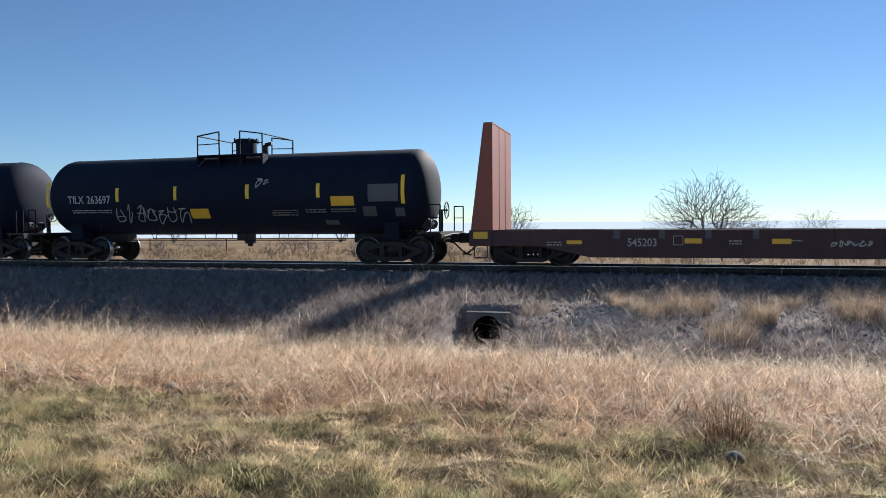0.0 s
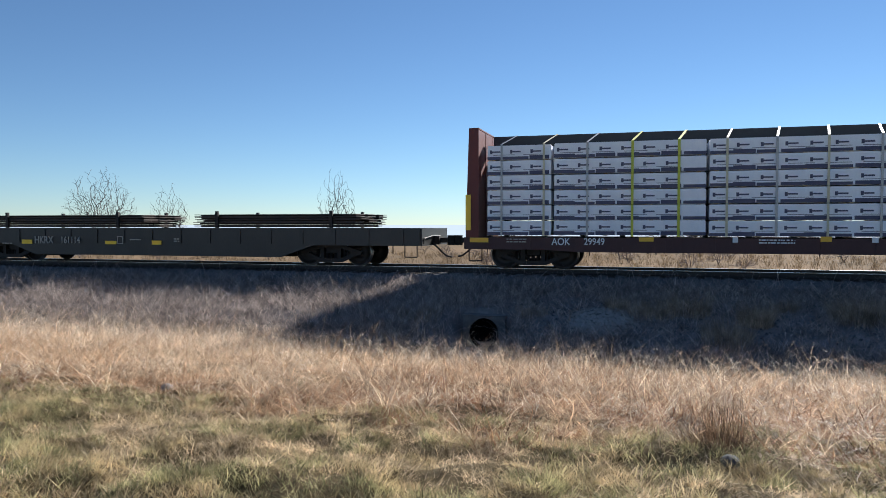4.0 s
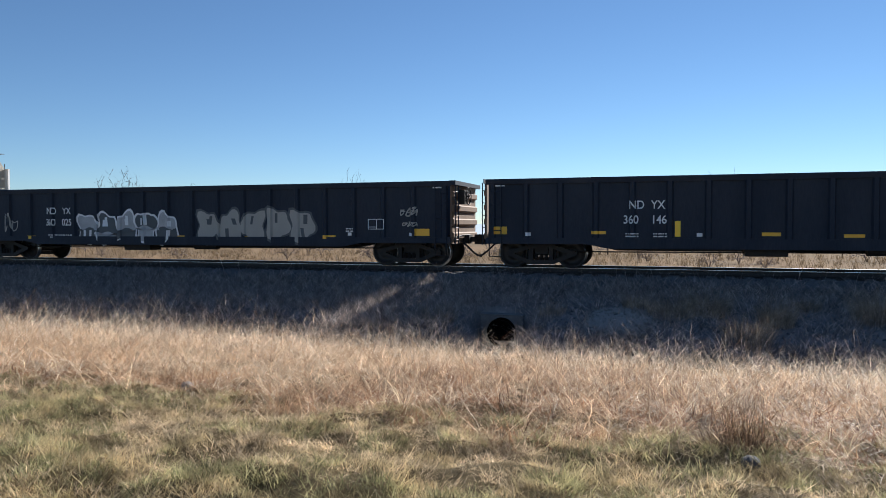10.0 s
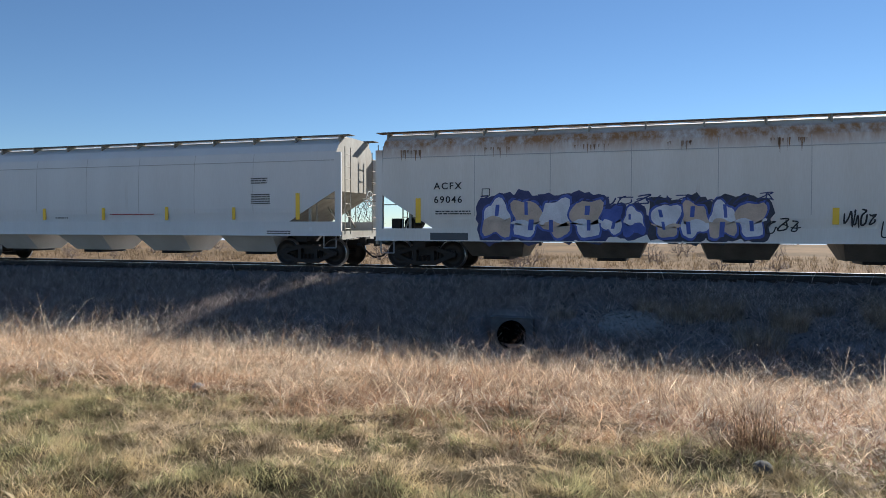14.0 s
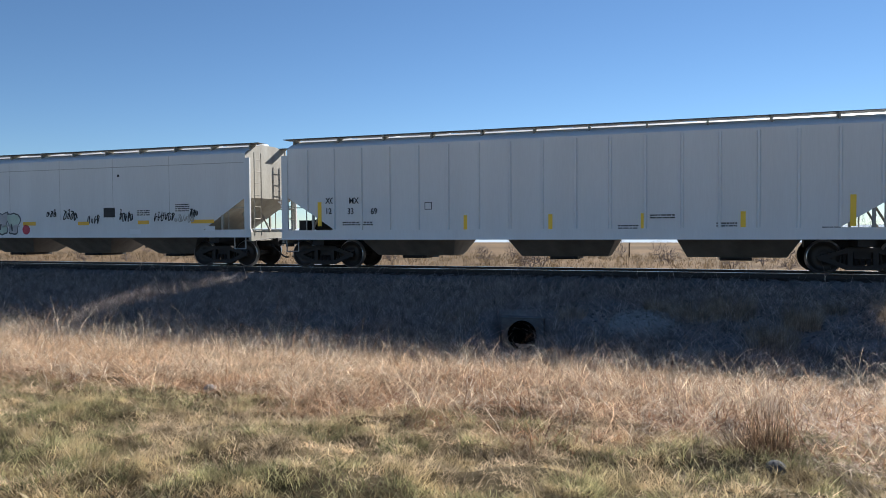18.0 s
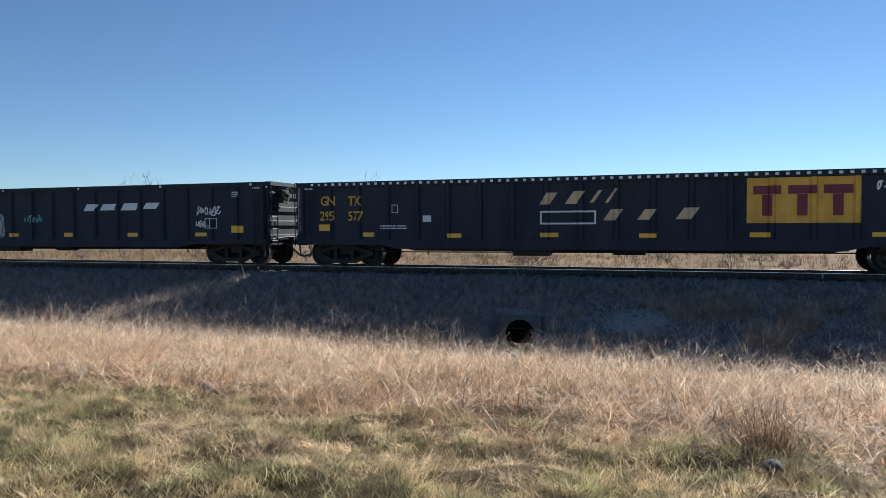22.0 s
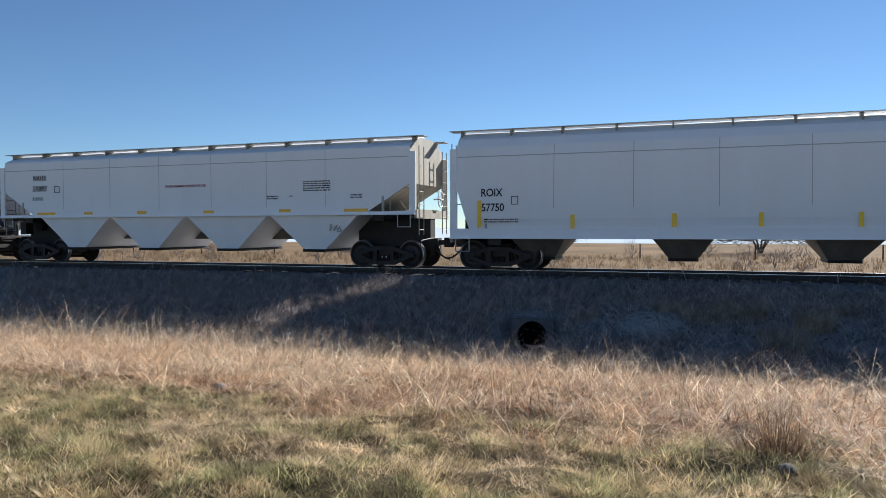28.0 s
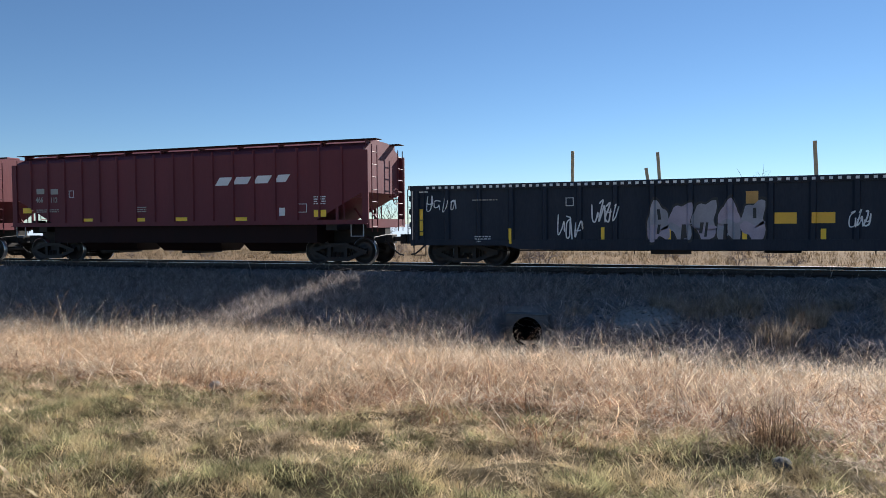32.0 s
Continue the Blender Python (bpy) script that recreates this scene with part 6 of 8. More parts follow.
# 6: yellow bulkhead flat with steel beams
c6_half = 10.07
c6 = flat_deck(-94.1, c6_half, 7.2, "worn yellow bulkhead flat car loaded with long steel beams", "bulkhead_flat_car", M_YELLOW, 1.02, 0.62, 0.42, taper=0.8)
bulkhead(c6, -c6_half, -1, 1.0, 0.0, 0.34, 1.02, 4.27, 1.45, M_YELLOW, None, 14)
bulkhead(c6, c6_half, 1, 1.15, 0.0, 0.62, 1.02, 4.27, 1.45, M_YELLOW, None, 14)
brake_wheel(c6, c6_half - 0.12, -0.7, 2.2, M_STEEL)
for tier in range(5):
    for row in range(6):
        z = 1.06 + tier * 0.365
        cargo("steel_beam", lambda bm: i_beam(bm, -8.8 + tier * 0.10 + random.uniform(-0.2, 0.2), 8.75 - (0.0 if tier < 4 else 0.05), -1.14 + row * 0.45, z if row == 0 else z + 0.012, 0.29 if row == 0 else 0.35, 0.42, 0.03), M_BEAM, -94.1, "long rolled steel beam with dull mill scale", "steel beam", "steel beams on the flat car")
    for i in range(5):
        x = -7 + i * 3.4
        ob = part("dunnage", box(B(), x - 0.12, x + 0.12, -1.37, 1.37, z - (0.075 if tier else 0.06), z), M_BEAM, None)
        tagged(ob, "grey spacer between layers of steel beams", "spacer", "spacers in the steel load")
        RIDERS.append((ob, (-94.1, 0, 0)))
for tier in range(2):
    for row in range(5):
        cargo("steel_beam", lambda bm: i_beam(bm, -6.9 + random.uniform(-0.06, 0.06) + tier * 0.3, 6.2 + random.uniform(-0.06, 0.06), -0.95 + row * 0.45, 2.93 + tier * 0.15, 0.13, 0.40, 0.02), M_BEAM, -94.1, "long rolled steel beam on top of the stack", "steel beam", "steel beams on the flat car")
for i in range(5):
    x = -6.4 + i * 2.95
    bm = bevelled(box(B(), x - 0.16, x + 0.16, -1.42, 1.2, 2.81, 2.93), 0.01, 1)
    ob = part("timber_block", bm, M_WOODLT, None)
    tagged(ob, "pale timber block sticking out under the top beams", "timber", "timber blocks in the steel load")
    RIDERS.append((ob, (-94.1, 0, 0)))

for x in (-5.6, -3.9, -1.2, 1.5, 4.2, 6.6):
    part("load_stake", box(B(), x - 0.06, x + 0.06, -1.46, -1.38, 1.0, 1.0 + random.uniform(0.5, 0.8)), M_STEEL, c6)
part("lower_chord", box(B(), -5.6, 5.6, -1.3, -1.2, 0.22, 0.42), M_SILLRED, c6)
# 7, 8, 9: black gondolas
G_LABEL = "black ribbed steel gondola car"
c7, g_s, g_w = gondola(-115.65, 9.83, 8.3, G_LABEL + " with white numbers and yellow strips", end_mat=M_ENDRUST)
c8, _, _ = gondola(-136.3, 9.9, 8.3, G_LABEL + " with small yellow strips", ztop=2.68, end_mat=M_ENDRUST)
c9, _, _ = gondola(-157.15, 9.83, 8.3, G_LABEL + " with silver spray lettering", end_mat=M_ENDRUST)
# 10 to 15: covered hoppers
c10, s10, w10 = hopper(-177.63, 9.5, 8.05, M_GREYRUST, "pale grey covered hopper car with faded spray paint", bays=4, low=0.4, chute=(0.27, 0.13))
c11, s11, w11 = hopper(-197.5, 9.03, 7.6, M_CREAM, "weathered cream covered hopper car with blue spray lettering and rust", bays=4, board=M_WALKRUST, roof=M_PATCH, low=0.4, sill=(0.92, 1.28), chute=(0.30, 0.23))
c12, s12, w12 = hopper(-216.9, 9.15, 7.65, M_GREY, "clean light grey covered hopper car", bays=4, sill=(1.06, 1.5), cut=(1.5, 2.5), low=0.45, pocket_mat=M_CREAM, chute=(0.30, 0.23))
c13, s13, w13 = hopper(-237.0, 9.7, 8.25, M_STREAK, "grey covered hopper car with long rust streaks", bays=4, sill=(0.94, 1.32), cut=(1.32, 2.4), chute=(0.22, 0.11))
c14, s14, w14 = hopper(-257.4, 9.3, 8.0, M_GREY, "pale grey ribbed covered hopper car", "flat", 3, ribs=18, top=0.05, chute=(0.34, 0.27))
c15, s15, w15 = hopper(-277.6, 9.65, 8.1, M_GREY, "light grey covered hopper car with coloured spray lettering", "flat", 4, sill=(1.06, 1.3), cut=(1.3, 2.4), chute=(0.44, 0.20))
c16 = tank_car(-294.9, 5.6, 5.24, "black tank car with a round manway and white stencils", r=1.38, zc=2.36, dome=-0.1, rail_w=2.5)
c17, _, _ = gondola(-312.6, 9.88, 8.4, G_LABEL + " with a yellow panel", ztop=2.78, dots=74)
c18, _, _ = gondola(-333.55, 9.92, 8.25, G_LABEL + " with pale spray paint", ztop=2.86, dots=6)
c19, s19, w19 = hopper(-353.75, 8.95, 7.7, M_WHITE, "white covered hopper car with a band of colourful spray paint", bays=3, sill=(0.92, 1.28), low=0.38, chute=(0.20, 0.09))
c20, s20, w20 = hopper(-373.45, 9.45, 8.05, M_WHITE, "white ribbed covered hopper car", "flat", 4, ribs=19, top=0.1, board=M_GALV, chute=(0.36, 0.28))
c21, s21, w21 = hopper(-393.15, 8.95, 7.55, M_WHITE, "clean white covered hopper car with yellow strips", bays=4, sill=(1.02, 1.3), cut=(1.3, 2.6), inset=0.4, low=0.42, board=M_GALV, chute=(0.22, 0.10))
c22, s22, w22 = hopper(-412.15, 8.9, 7.55, M_WHITE, "white covered hopper car with saw-tooth outlets", "flat", 4, sill=(1.78, 1.86), cut=(1.86, 2.75), inset=1.5, pocket=1.8, low=0.62, flush=True, board=M_GALV)
c23 = tank_car(-430.5, 7.45, 6.85, "dull black tank car with yellow strips", r=1.42, zc=2.39, dome=-0.05, rail_w=2.45, rail_at=8.2, paint=M_DULL)
c24, _, _ = gondola(-449.75, 9.9, 8.25, G_LABEL + " with spray paint, carrying poles", ztop=2.54, zbot=0.55, dots=92)
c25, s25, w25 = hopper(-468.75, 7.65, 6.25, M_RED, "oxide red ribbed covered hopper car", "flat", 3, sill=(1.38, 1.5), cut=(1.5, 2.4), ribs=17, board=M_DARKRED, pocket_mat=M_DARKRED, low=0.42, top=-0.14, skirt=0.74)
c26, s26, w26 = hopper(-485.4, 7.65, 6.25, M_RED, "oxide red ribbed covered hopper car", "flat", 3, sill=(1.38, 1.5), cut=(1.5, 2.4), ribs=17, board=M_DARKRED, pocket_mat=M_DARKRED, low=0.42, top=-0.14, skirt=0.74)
for i in range(6):
    x = -8.2 + i * 2.7 + random.uniform(-0.2, 0.2)
    c11_w = random.uniform(0.5, 1.2)
    STAINS.append((c11, x, x + c11_w, 3.42 + random.uniform(-0.25, 0.05), 3.74, -1.545))
# stakes that stand up out of the gondola
for x, z, lean in ((-4.86, 3.46, 0.5), (-2.25, 3.34, -4), (-2.42, 2.92, -9), (1.74, 3.48, -3), (4.55, 3.52, 1)):
    ob = part("wooden_stake", bevelled(box(B(), -0.045, 0.045, -0.045, 0.045, 0.0, z - 0.86), 0.008, 1), M_WOODLT, None)
    tagged(ob, "yellowish wooden stake standing up in a gondola car", "wooden stake", "stakes in the gondola")
    ob.data.transform(Matrix.Rotation(radians(lean), 4, "Y"))
    RIDERS.append((ob, (-449.75 + x, -1.2, 0.86)))


# ---- paint and plates on the cars ----
M_MAROON = surf("maroon_logo_paint", (0.16, 0.012, 0.03), (0.22, 0.03, 0.05), 0.5, mix=0.5, bump=0)


def plate(car, x, z, w, h, material, y, name):
    ob = part(name, box(B(), -w / 2, w / 2, -0.006, 0.0, -h / 2, h / 2), material, car)
    ob.matrix_basis = pose(x, y, z)
    return ob


def slanted(car, x0, x1, z0, z1, material, y):
    k = (z1 - z0) * 0.35
    return part("logo_block", prism(B(), [(x0 - k, z0), (x1 - k, z0), (x1 + k, z1), (x0 + k, z1)], y - 0.006, y), material, car)


def disc(car, x, z, r, material, y):
    bm = rod(B(), (x, y, z), (x, y - 0.006, z), r, 18)
    return part("paint_dot", bm, material, car)


def placard(car, x, z, r, material):
    bm = B()
    for a, b in ((1.0, 0.82), (0.55, 0.0)):
        o = [(x, z + r * a), (x + r * a, z), (x, z - r * a), (x - r * a, z)]
        i = [(x, z + r * b), (x + r * b, z), (x, z - r * b), (x - r * b, z)]
        for j in range(4):
            q = [o[j], o[(j + 1) % 4], i[(j + 1) % 4], i[j]] if b else None
            if q:
                bm.faces.new([bm.verts.new((p[0], 0, p[1])) for p in q])
        if not b:
            bm.faces.new([bm.verts.new((p[0], 0, p[1])) for p in o])
    return part("placard", bm, material, car)


def stain(car, x0, x1, z0, z1, y, material=None):
    """Thin rust runs that trickle down from a seam."""
    rs, bm = random.Random(int(x0 * 37)), B()
    for _ in range(max(3, int((x1 - x0) / 0.07))):
        x, w = rs.uniform(x0, x1), rs.uniform(0.008, 0.03)
        a, b = z1 - 0.03 * rs.random(), z1 - (z1 - z0) * rs.uniform(0.2, 1.0) ** 1.4
        pts = [(x - w, a), (x + w, a), (x + w * rs.uniform(0.3, 0.8), (a + b) / 2), (x + rs.uniform(-0.4, 0.4) * w, b), (x - w * rs.uniform(0.3, 0.8), (a + b) / 2)]
        bm.faces.new([bm.verts.new((p[0], y - 0.004, p[1])) for p in pts])
    return part("rust_stain", bm, material or M_PATCH, car)


def drape(ob, car):
    """Lays flat paint over the posts of a gondola's side."""
    if isinstance(ob, list):
        return [drape(o, car) for o in ob]
    me, m = ob.data.copy(), ob.matrix_basis.copy()
    bm = bmesh.new()
    bm.from_mesh(me)
    bm.transform(m)
    if bm.verts:
        lo, hi = min(v.co.x for v in bm.verts), max(v.co.x for v in bm.verts)
        for rx in POSTS[car.name]:
            for d in (-0.10, -0.055, 0.055, 0.10):
                if lo < rx + d < hi:
                    bmesh.ops.bisect_plane(bm, geom=bm.verts[:] + bm.edges[:] + bm.faces[:], plane_co=(rx + d, 0, 0), plane_no=(1, 0, 0))
        for v in bm.verts:
            k = min(abs(v.co.x - rx) for rx in POSTS[car.name])
            v.co.y -= 0.075 * max(0.0, min(1.0, (0.10 - k) / 0.045)) + 0.002
    bm.to_mesh(me)
    bm.free()
    ob.data, ob.matrix_basis = me, Matrix()
    return ob


# ---- stencils, strips and spray paint on the cars ----

words(c1, "545203", -5.40, 0.63, 0.22, M_INKT, -1.536)
frame_mark(c1, -4.15, 0.66, 0.27, 0.27, M_INKT, -1.536, 0.02, False)
plate(c1, -3.62, 0.78, 0.45, 0.14, M_REFO, -1.536, "reflective_strip")
plate(c1, -1.36, 0.77, 0.48, 0.14, M_REFO, -1.536, "reflective_strip")
plate(c1, -6.89, 0.74, 0.44, 0.11, M_REFO, -1.536, "reflective_strip")
plate(c1, -9.69, 0.95, 0.44, 0.21, M_REFO, -1.536, "reflective_strip")
plate(c1, -5.69, 0.97, 0.18, 0.26, M_GREYPATCH, -1.536, "paint_patch")
plate(c1, -4.45, 0.97, 0.17, 0.25, M_GREYPATCH, -1.536, "paint_patch")
plate(c1, -3.22, 0.97, 0.16, 0.25, M_GREYPATCH, -1.536, "paint_patch")
plate(c1, -2.00, 0.96, 0.16, 0.24, M_GREYPATCH, -1.536, "paint_patch")
print_rows(c1, -2.69, 0.76, 0.32, 2, M_INKT, -1.536)
print_rows(c1, -7.69, 0.72, 0.43, 2, M_INKT, -1.536)
scrawl(c1, -0.16, 0.84, 0.63, 0.81, M_INKT, -1.536, 1471, 6)
print_rows(c1, -1.12, 0.77, 0.27, 1, M_INKT, -1.536)

wrap_tank(words(c2, "TILX", -6.13, 2.11, 0.27, M_INKW, 0), 1.4, 2.37)
wrap_tank(words(c2, "263697", -5.31, 2.10, 0.27, M_INKW, 0), 1.4, 2.37)
wrap_tank(print_rows(c2, -6.01, 1.84, 1.71, 2, M_INKW, 0), 1.4, 2.37)
on_tank(c2, -7.03, 2.44, 0.12, 0.91, M_REFL, 1.4, 2.37, "reflective_strip")
on_tank(c2, -4.00, 2.40, 0.13, 0.48, M_REFL, 1.4, 2.37, "reflective_strip")
on_tank(c2, -1.62, 2.41, 0.12, 0.47, M_REFL, 1.4, 2.37, "reflective_strip")
on_tank(c2, 1.18, 2.42, 0.14, 0.47, M_REFL, 1.4, 2.37, "reflective_strip")
on_tank(c2, 3.77, 2.41, 0.13, 0.46, M_REFL, 1.4, 2.37, "reflective_strip")
on_tank(c2, 6.67, 2.40, 0.12, 0.90, M_REFL, 1.4, 2.37, "reflective_strip")
on_tank(c2, -0.73, 1.71, 0.73, 0.33, M_REFO, 1.4, 2.37, "reflective_strip")
on_tank(c2, 4.61, 2.06, 0.80, 0.30, M_REFO, 1.4, 2.37, "reflective_strip")
on_tank(c2, 6.01, 2.30, 1.02, 0.55, M_GREYPATCH, 1.4, 2.37, "paint_patch")
on_tank(c2, 5.51, 1.72, 0.46, 0.31, M_GREYPATCH, 1.4, 2.37, "paint_patch")
on_tank(c2, 6.53, 1.69, 0.32, 0.27, M_GREYPATCH, 1.4, 2.37, "paint_patch")
wrap_tank(print_rows(c2, 2.03, 1.76, 0.95, 3, M_INKT, 0), 1.4, 2.37)
wrap_tank(print_rows(c2, 3.26, 1.77, 0.75, 2, M_INKT, 0), 1.4, 2.37)
wrap_tank(print_rows(c2, 4.17, 1.78, 0.88, 2, M_INKT, 0), 1.4, 2.37)
wrap_tank(print_rows(c2, 6.31, 1.06, 0.78, 1, M_INKT, 0), 1.4, 2.37)
wrap_tank(scrawl(c2, -4.21, -1.17, 1.35, 2.12, M_INKT, 0, 202, 7), 1.4, 2.37)
wrap_tank(scrawl(c2, 1.49, 2.00, 2.53, 2.97, M_INKT, 0, 454, 2), 1.4, 2.37)
on_tank(c2, 4.10, 1.38, 0.48, 0.15, M_GREYPATCH, 1.4, 2.37, "paint_patch")

wrap_tank(words(c3, "UTLX", -6.05, 2.07, 0.24, M_INKY, 0), 1.43, 2.38)
wrap_tank(words(c3, "679673", -5.00, 2.06, 0.25, M_INKY, 0), 1.43, 2.38)
wrap_tank(print_rows(c3, -6.04, 1.86, 1.09, 1, M_INKY, 0), 1.43, 2.38)
wrap_tank(print_rows(c3, -6.03, 1.67, 1.58, 2, M_INKT, 0), 1.43, 2.38)
on_tank(c3, -6.90, 2.41, 0.13, 0.88, M_REFL, 1.43, 2.38, "reflective_strip")
on_tank(c3, -3.81, 2.41, 0.12, 0.43, M_REFL, 1.43, 2.38, "reflective_strip")
on_tank(c3, -1.59, 2.41, 0.14, 0.45, M_REFL, 1.43, 2.38, "reflective_strip")
on_tank(c3, 1.34, 2.42, 0.13, 0.46, M_REFL, 1.43, 2.38, "reflective_strip")
on_tank(c3, 3.62, 2.42, 0.12, 0.46, M_REFL, 1.43, 2.38, "reflective_strip")
on_tank(c3, 2.92, 1.94, 0.77, 0.31, M_REFO, 1.43, 2.38, "reflective_strip")
on_tank(c3, 6.05, 2.27, 1.04, 0.53, M_GREYPATCH, 1.43, 2.38, "paint_patch")
wrap_tank(frame_mark(c3, 4.65, 1.64, 0.39, 0.26, M_INKT, 0, 0.02, False), 1.43, 2.38)
for x, z, w, h in ((-1.05, 2.75, 0.35, 1.3), (-0.45, 2.45, 0.28, 1.5), (0.15, 2.85, 0.30, 1.1), (0.55, 2.3, 0.22, 1.4)):
    on_tank(c3, x, z, w, h, M_SMUDGE, 1.43, 2.38, "dust_smear")
wrap_tank(placard(c3, 6.22, 1.43, 0.19, M_INKW), 1.43, 2.38)
wrap_tank(scrawl(c3, 0.14, 2.19, 1.38, 1.95, M_INKT, 0, 1118, 6), 1.43, 2.38)
wrap_tank(scrawl(c3, 2.79, 4.76, 1.32, 2.09, M_INKT, 0, 1293, 6), 1.43, 2.38)
wrap_tank(scrawl(c3, -6.89, -6.55, 1.49, 1.95, M_INKT, 0, 709, 2), 1.43, 2.38)
wrap_tank(scrawl(c3, -4.27, -3.68, 1.41, 1.96, M_INKT, 0, 853, 2), 1.43, 2.38)

words(c4, "AOK", -8.53, 0.75, 0.20, M_INKW, -1.536)
words(c4, "29949", -7.60, 0.76, 0.19, M_INKW, -1.536)
plate(c4, -10.71, 0.88, 0.57, 0.14, M_REFO, -1.536, "reflective_strip")
plate(c4, -5.86, 0.92, 0.40, 0.12, M_REFO, -1.536, "reflective_strip")
plate(c4, -1.26, 0.95, 0.27, 0.14, M_REFO, -1.536, "reflective_strip")
plate(c4, 1.19, 0.93, 0.55, 0.12, M_REFO, -1.536, "reflective_strip")
plate(c4, 4.67, 0.91, 0.89, 0.10, M_REFO, -1.536, "reflective_strip")
plate(c4, 8.29, 0.86, 0.47, 0.12, M_REFO, -1.536, "reflective_strip")
plate(c4, 10.75, 0.90, 0.50, 0.12, M_REFO, -1.536, "reflective_strip")
plate(c4, -0.10, 0.93, 0.15, 0.13, M_INKW, -1.536, "stencil_plate")
plate(c4, 2.51, 0.93, 0.14, 0.14, M_INKW, -1.536, "stencil_plate")
plate(c4, -3.51, 0.92, 0.14, 0.15, M_INKW, -1.536, "stencil_plate")
plate(c4, 7.21, 0.88, 0.20, 0.12, M_INKW, -1.536, "stencil_plate")
frame_mark(c4, 5.77, 0.71, 0.39, 0.30, M_INKW, -1.536, 0.02, False)
print_rows(c4, -2.91, 0.90, 0.90, 2, M_INKW, -1.536)
print_rows(c4, -9.87, 0.89, 0.59, 2, M_INKT, -1.536)
print_rows(c4, 1.89, 0.81, 0.35, 1, M_INKW, -1.536)
print_rows(c4, 3.21, 0.80, 0.34, 1, M_INKW, -1.536)
plate(c4, 11.07, 1.66, 0.14, 0.96, M_REFL, -1.536, "reflective_strip")
plate(c4, -11.05, 1.71, 0.16, 1.07, M_REFL, -1.536, "reflective_strip")

words(c5, "HKRX", -4.96, 0.68, 0.25, M_INKT, -1.536)
words(c5, "161114", -3.80, 0.69, 0.23, M_INKT, -1.536)
plate(c5, -8.93, 0.72, 0.89, 0.13, M_REFL, -1.536, "reflective_strip")
plate(c5, -5.30, 0.73, 0.47, 0.15, M_REFL, -1.536, "reflective_strip")
plate(c5, -1.64, 0.72, 0.47, 0.12, M_REFL, -1.536, "reflective_strip")
plate(c5, 0.25, 0.73, 0.38, 0.14, M_REFL, -1.536, "reflective_strip")
frame_mark(c5, -1.37, 0.68, 0.24, 0.26, M_INKT, -1.536, 0.02, False)
print_rows(c5, -7.85, 0.75, 0.20, 2, M_INKT, -1.536)
print_rows(c5, -6.44, 0.65, 0.49, 1, M_INKT, -1.536)
print_rows(c5, 0.94, 0.84, 0.21, 2, M_INKT, -1.536)
print_rows(c5, -0.84, 0.81, 0.44, 1, M_INKT, -1.536)

plate(c6, -5.19, 0.57, 2.07, 0.27, M_TARP, -1.536, "paint_patch")
words(c6, "TTPX", -6.07, 0.49, 0.20, M_INKW, -1.536)
words(c6, "80776", -5.18, 0.50, 0.19, M_INKW, -1.536)
plate(c6, 9.54, 1.42, 0.51, 0.21, M_REFL, -1.484, "reflective_strip")
plate(c6, 5.96, 0.81, 0.46, 0.17, M_REFL, -1.536, "reflective_strip")
plate(c6, 3.00, 0.77, 0.43, 0.15, M_REFO, -1.536, "reflective_strip")
plate(c6, -0.20, 0.79, 0.59, 0.16, M_REFO, -1.536, "reflective_strip")
plate(c6, -2.37, 0.75, 0.41, 0.22, M_REFO, -1.536, "reflective_strip")
plate(c6, -9.52, 1.55, 0.53, 0.24, M_REFO, -1.484, "reflective_strip")
frame_mark(c6, 4.86, 0.51, 0.41, 0.37, M_INKB, -1.536, 0.02, False)
plate(c6, 1.99, 0.75, 0.40, 0.42, M_GREYPATCH, -1.536, "paint_patch")
print_rows(c6, 0.68, 0.73, 0.95, 2, M_INKB, -1.536)
print_rows(c6, -1.70, 0.81, 1.01, 2, M_INKB, -1.536)
plate(c6, 4.10, 0.79, 0.88, 0.27, M_PATCH, -1.536, "paint_patch")
plate(c6, -6.79, 0.78, 0.69, 0.21, M_PATCH, -1.536, "paint_patch")

drape(words(c7, "ND", -5.85, 1.75, 0.20, M_INKW, -1.484), c7)
drape(words(c7, "YX", -5.04, 1.75, 0.19, M_INKW, -1.484), c7)
drape(words(c7, "360", -6.00, 1.34, 0.20, M_INKW, -1.484), c7)
drape(words(c7, "031", -5.05, 1.33, 0.20, M_INKW, -1.484), c7)
drape(print_rows(c7, -5.94, 1.01, 1.25, 2, M_INKW, -1.484), c7)
plate(c7, -9.03, 0.81, 0.91, 0.15, M_REFL, -1.556, "reflective_strip")
plate(c7, -5.82, 0.78, 0.44, 0.14, M_REFL, -1.556, "reflective_strip")
plate(c7, -2.95, 0.89, 0.46, 0.15, M_REFL, -1.556, "reflective_strip")
plate(c7, 0.93, 0.87, 0.48, 0.12, M_REFL, -1.556, "reflective_strip")
plate(c7, 3.73, 0.80, 0.41, 0.12, M_REFL, -1.556, "reflective_strip")
plate(c7, 6.42, 0.80, 0.45, 0.12, M_REFL, -1.556, "reflective_strip")
plate(c7, 9.16, 0.80, 0.89, 0.13, M_REFL, -1.556, "reflective_strip")
drape(frame_mark(c7, 7.04, 1.18, 0.58, 0.34, M_INKW, -1.484, 0.02, True), c7)
drape(plate(c7, -3.85, 1.01, 0.14, 0.10, M_INKW, -1.484, "stencil_plate"), c7)
drape(plate(c7, -2.00, 1.00, 0.13, 0.09, M_INKW, -1.484, "stencil_plate"), c7)
drape(plate(c7, -0.05, 1.00, 0.12, 0.10, M_INKW, -1.484, "stencil_plate"), c7)
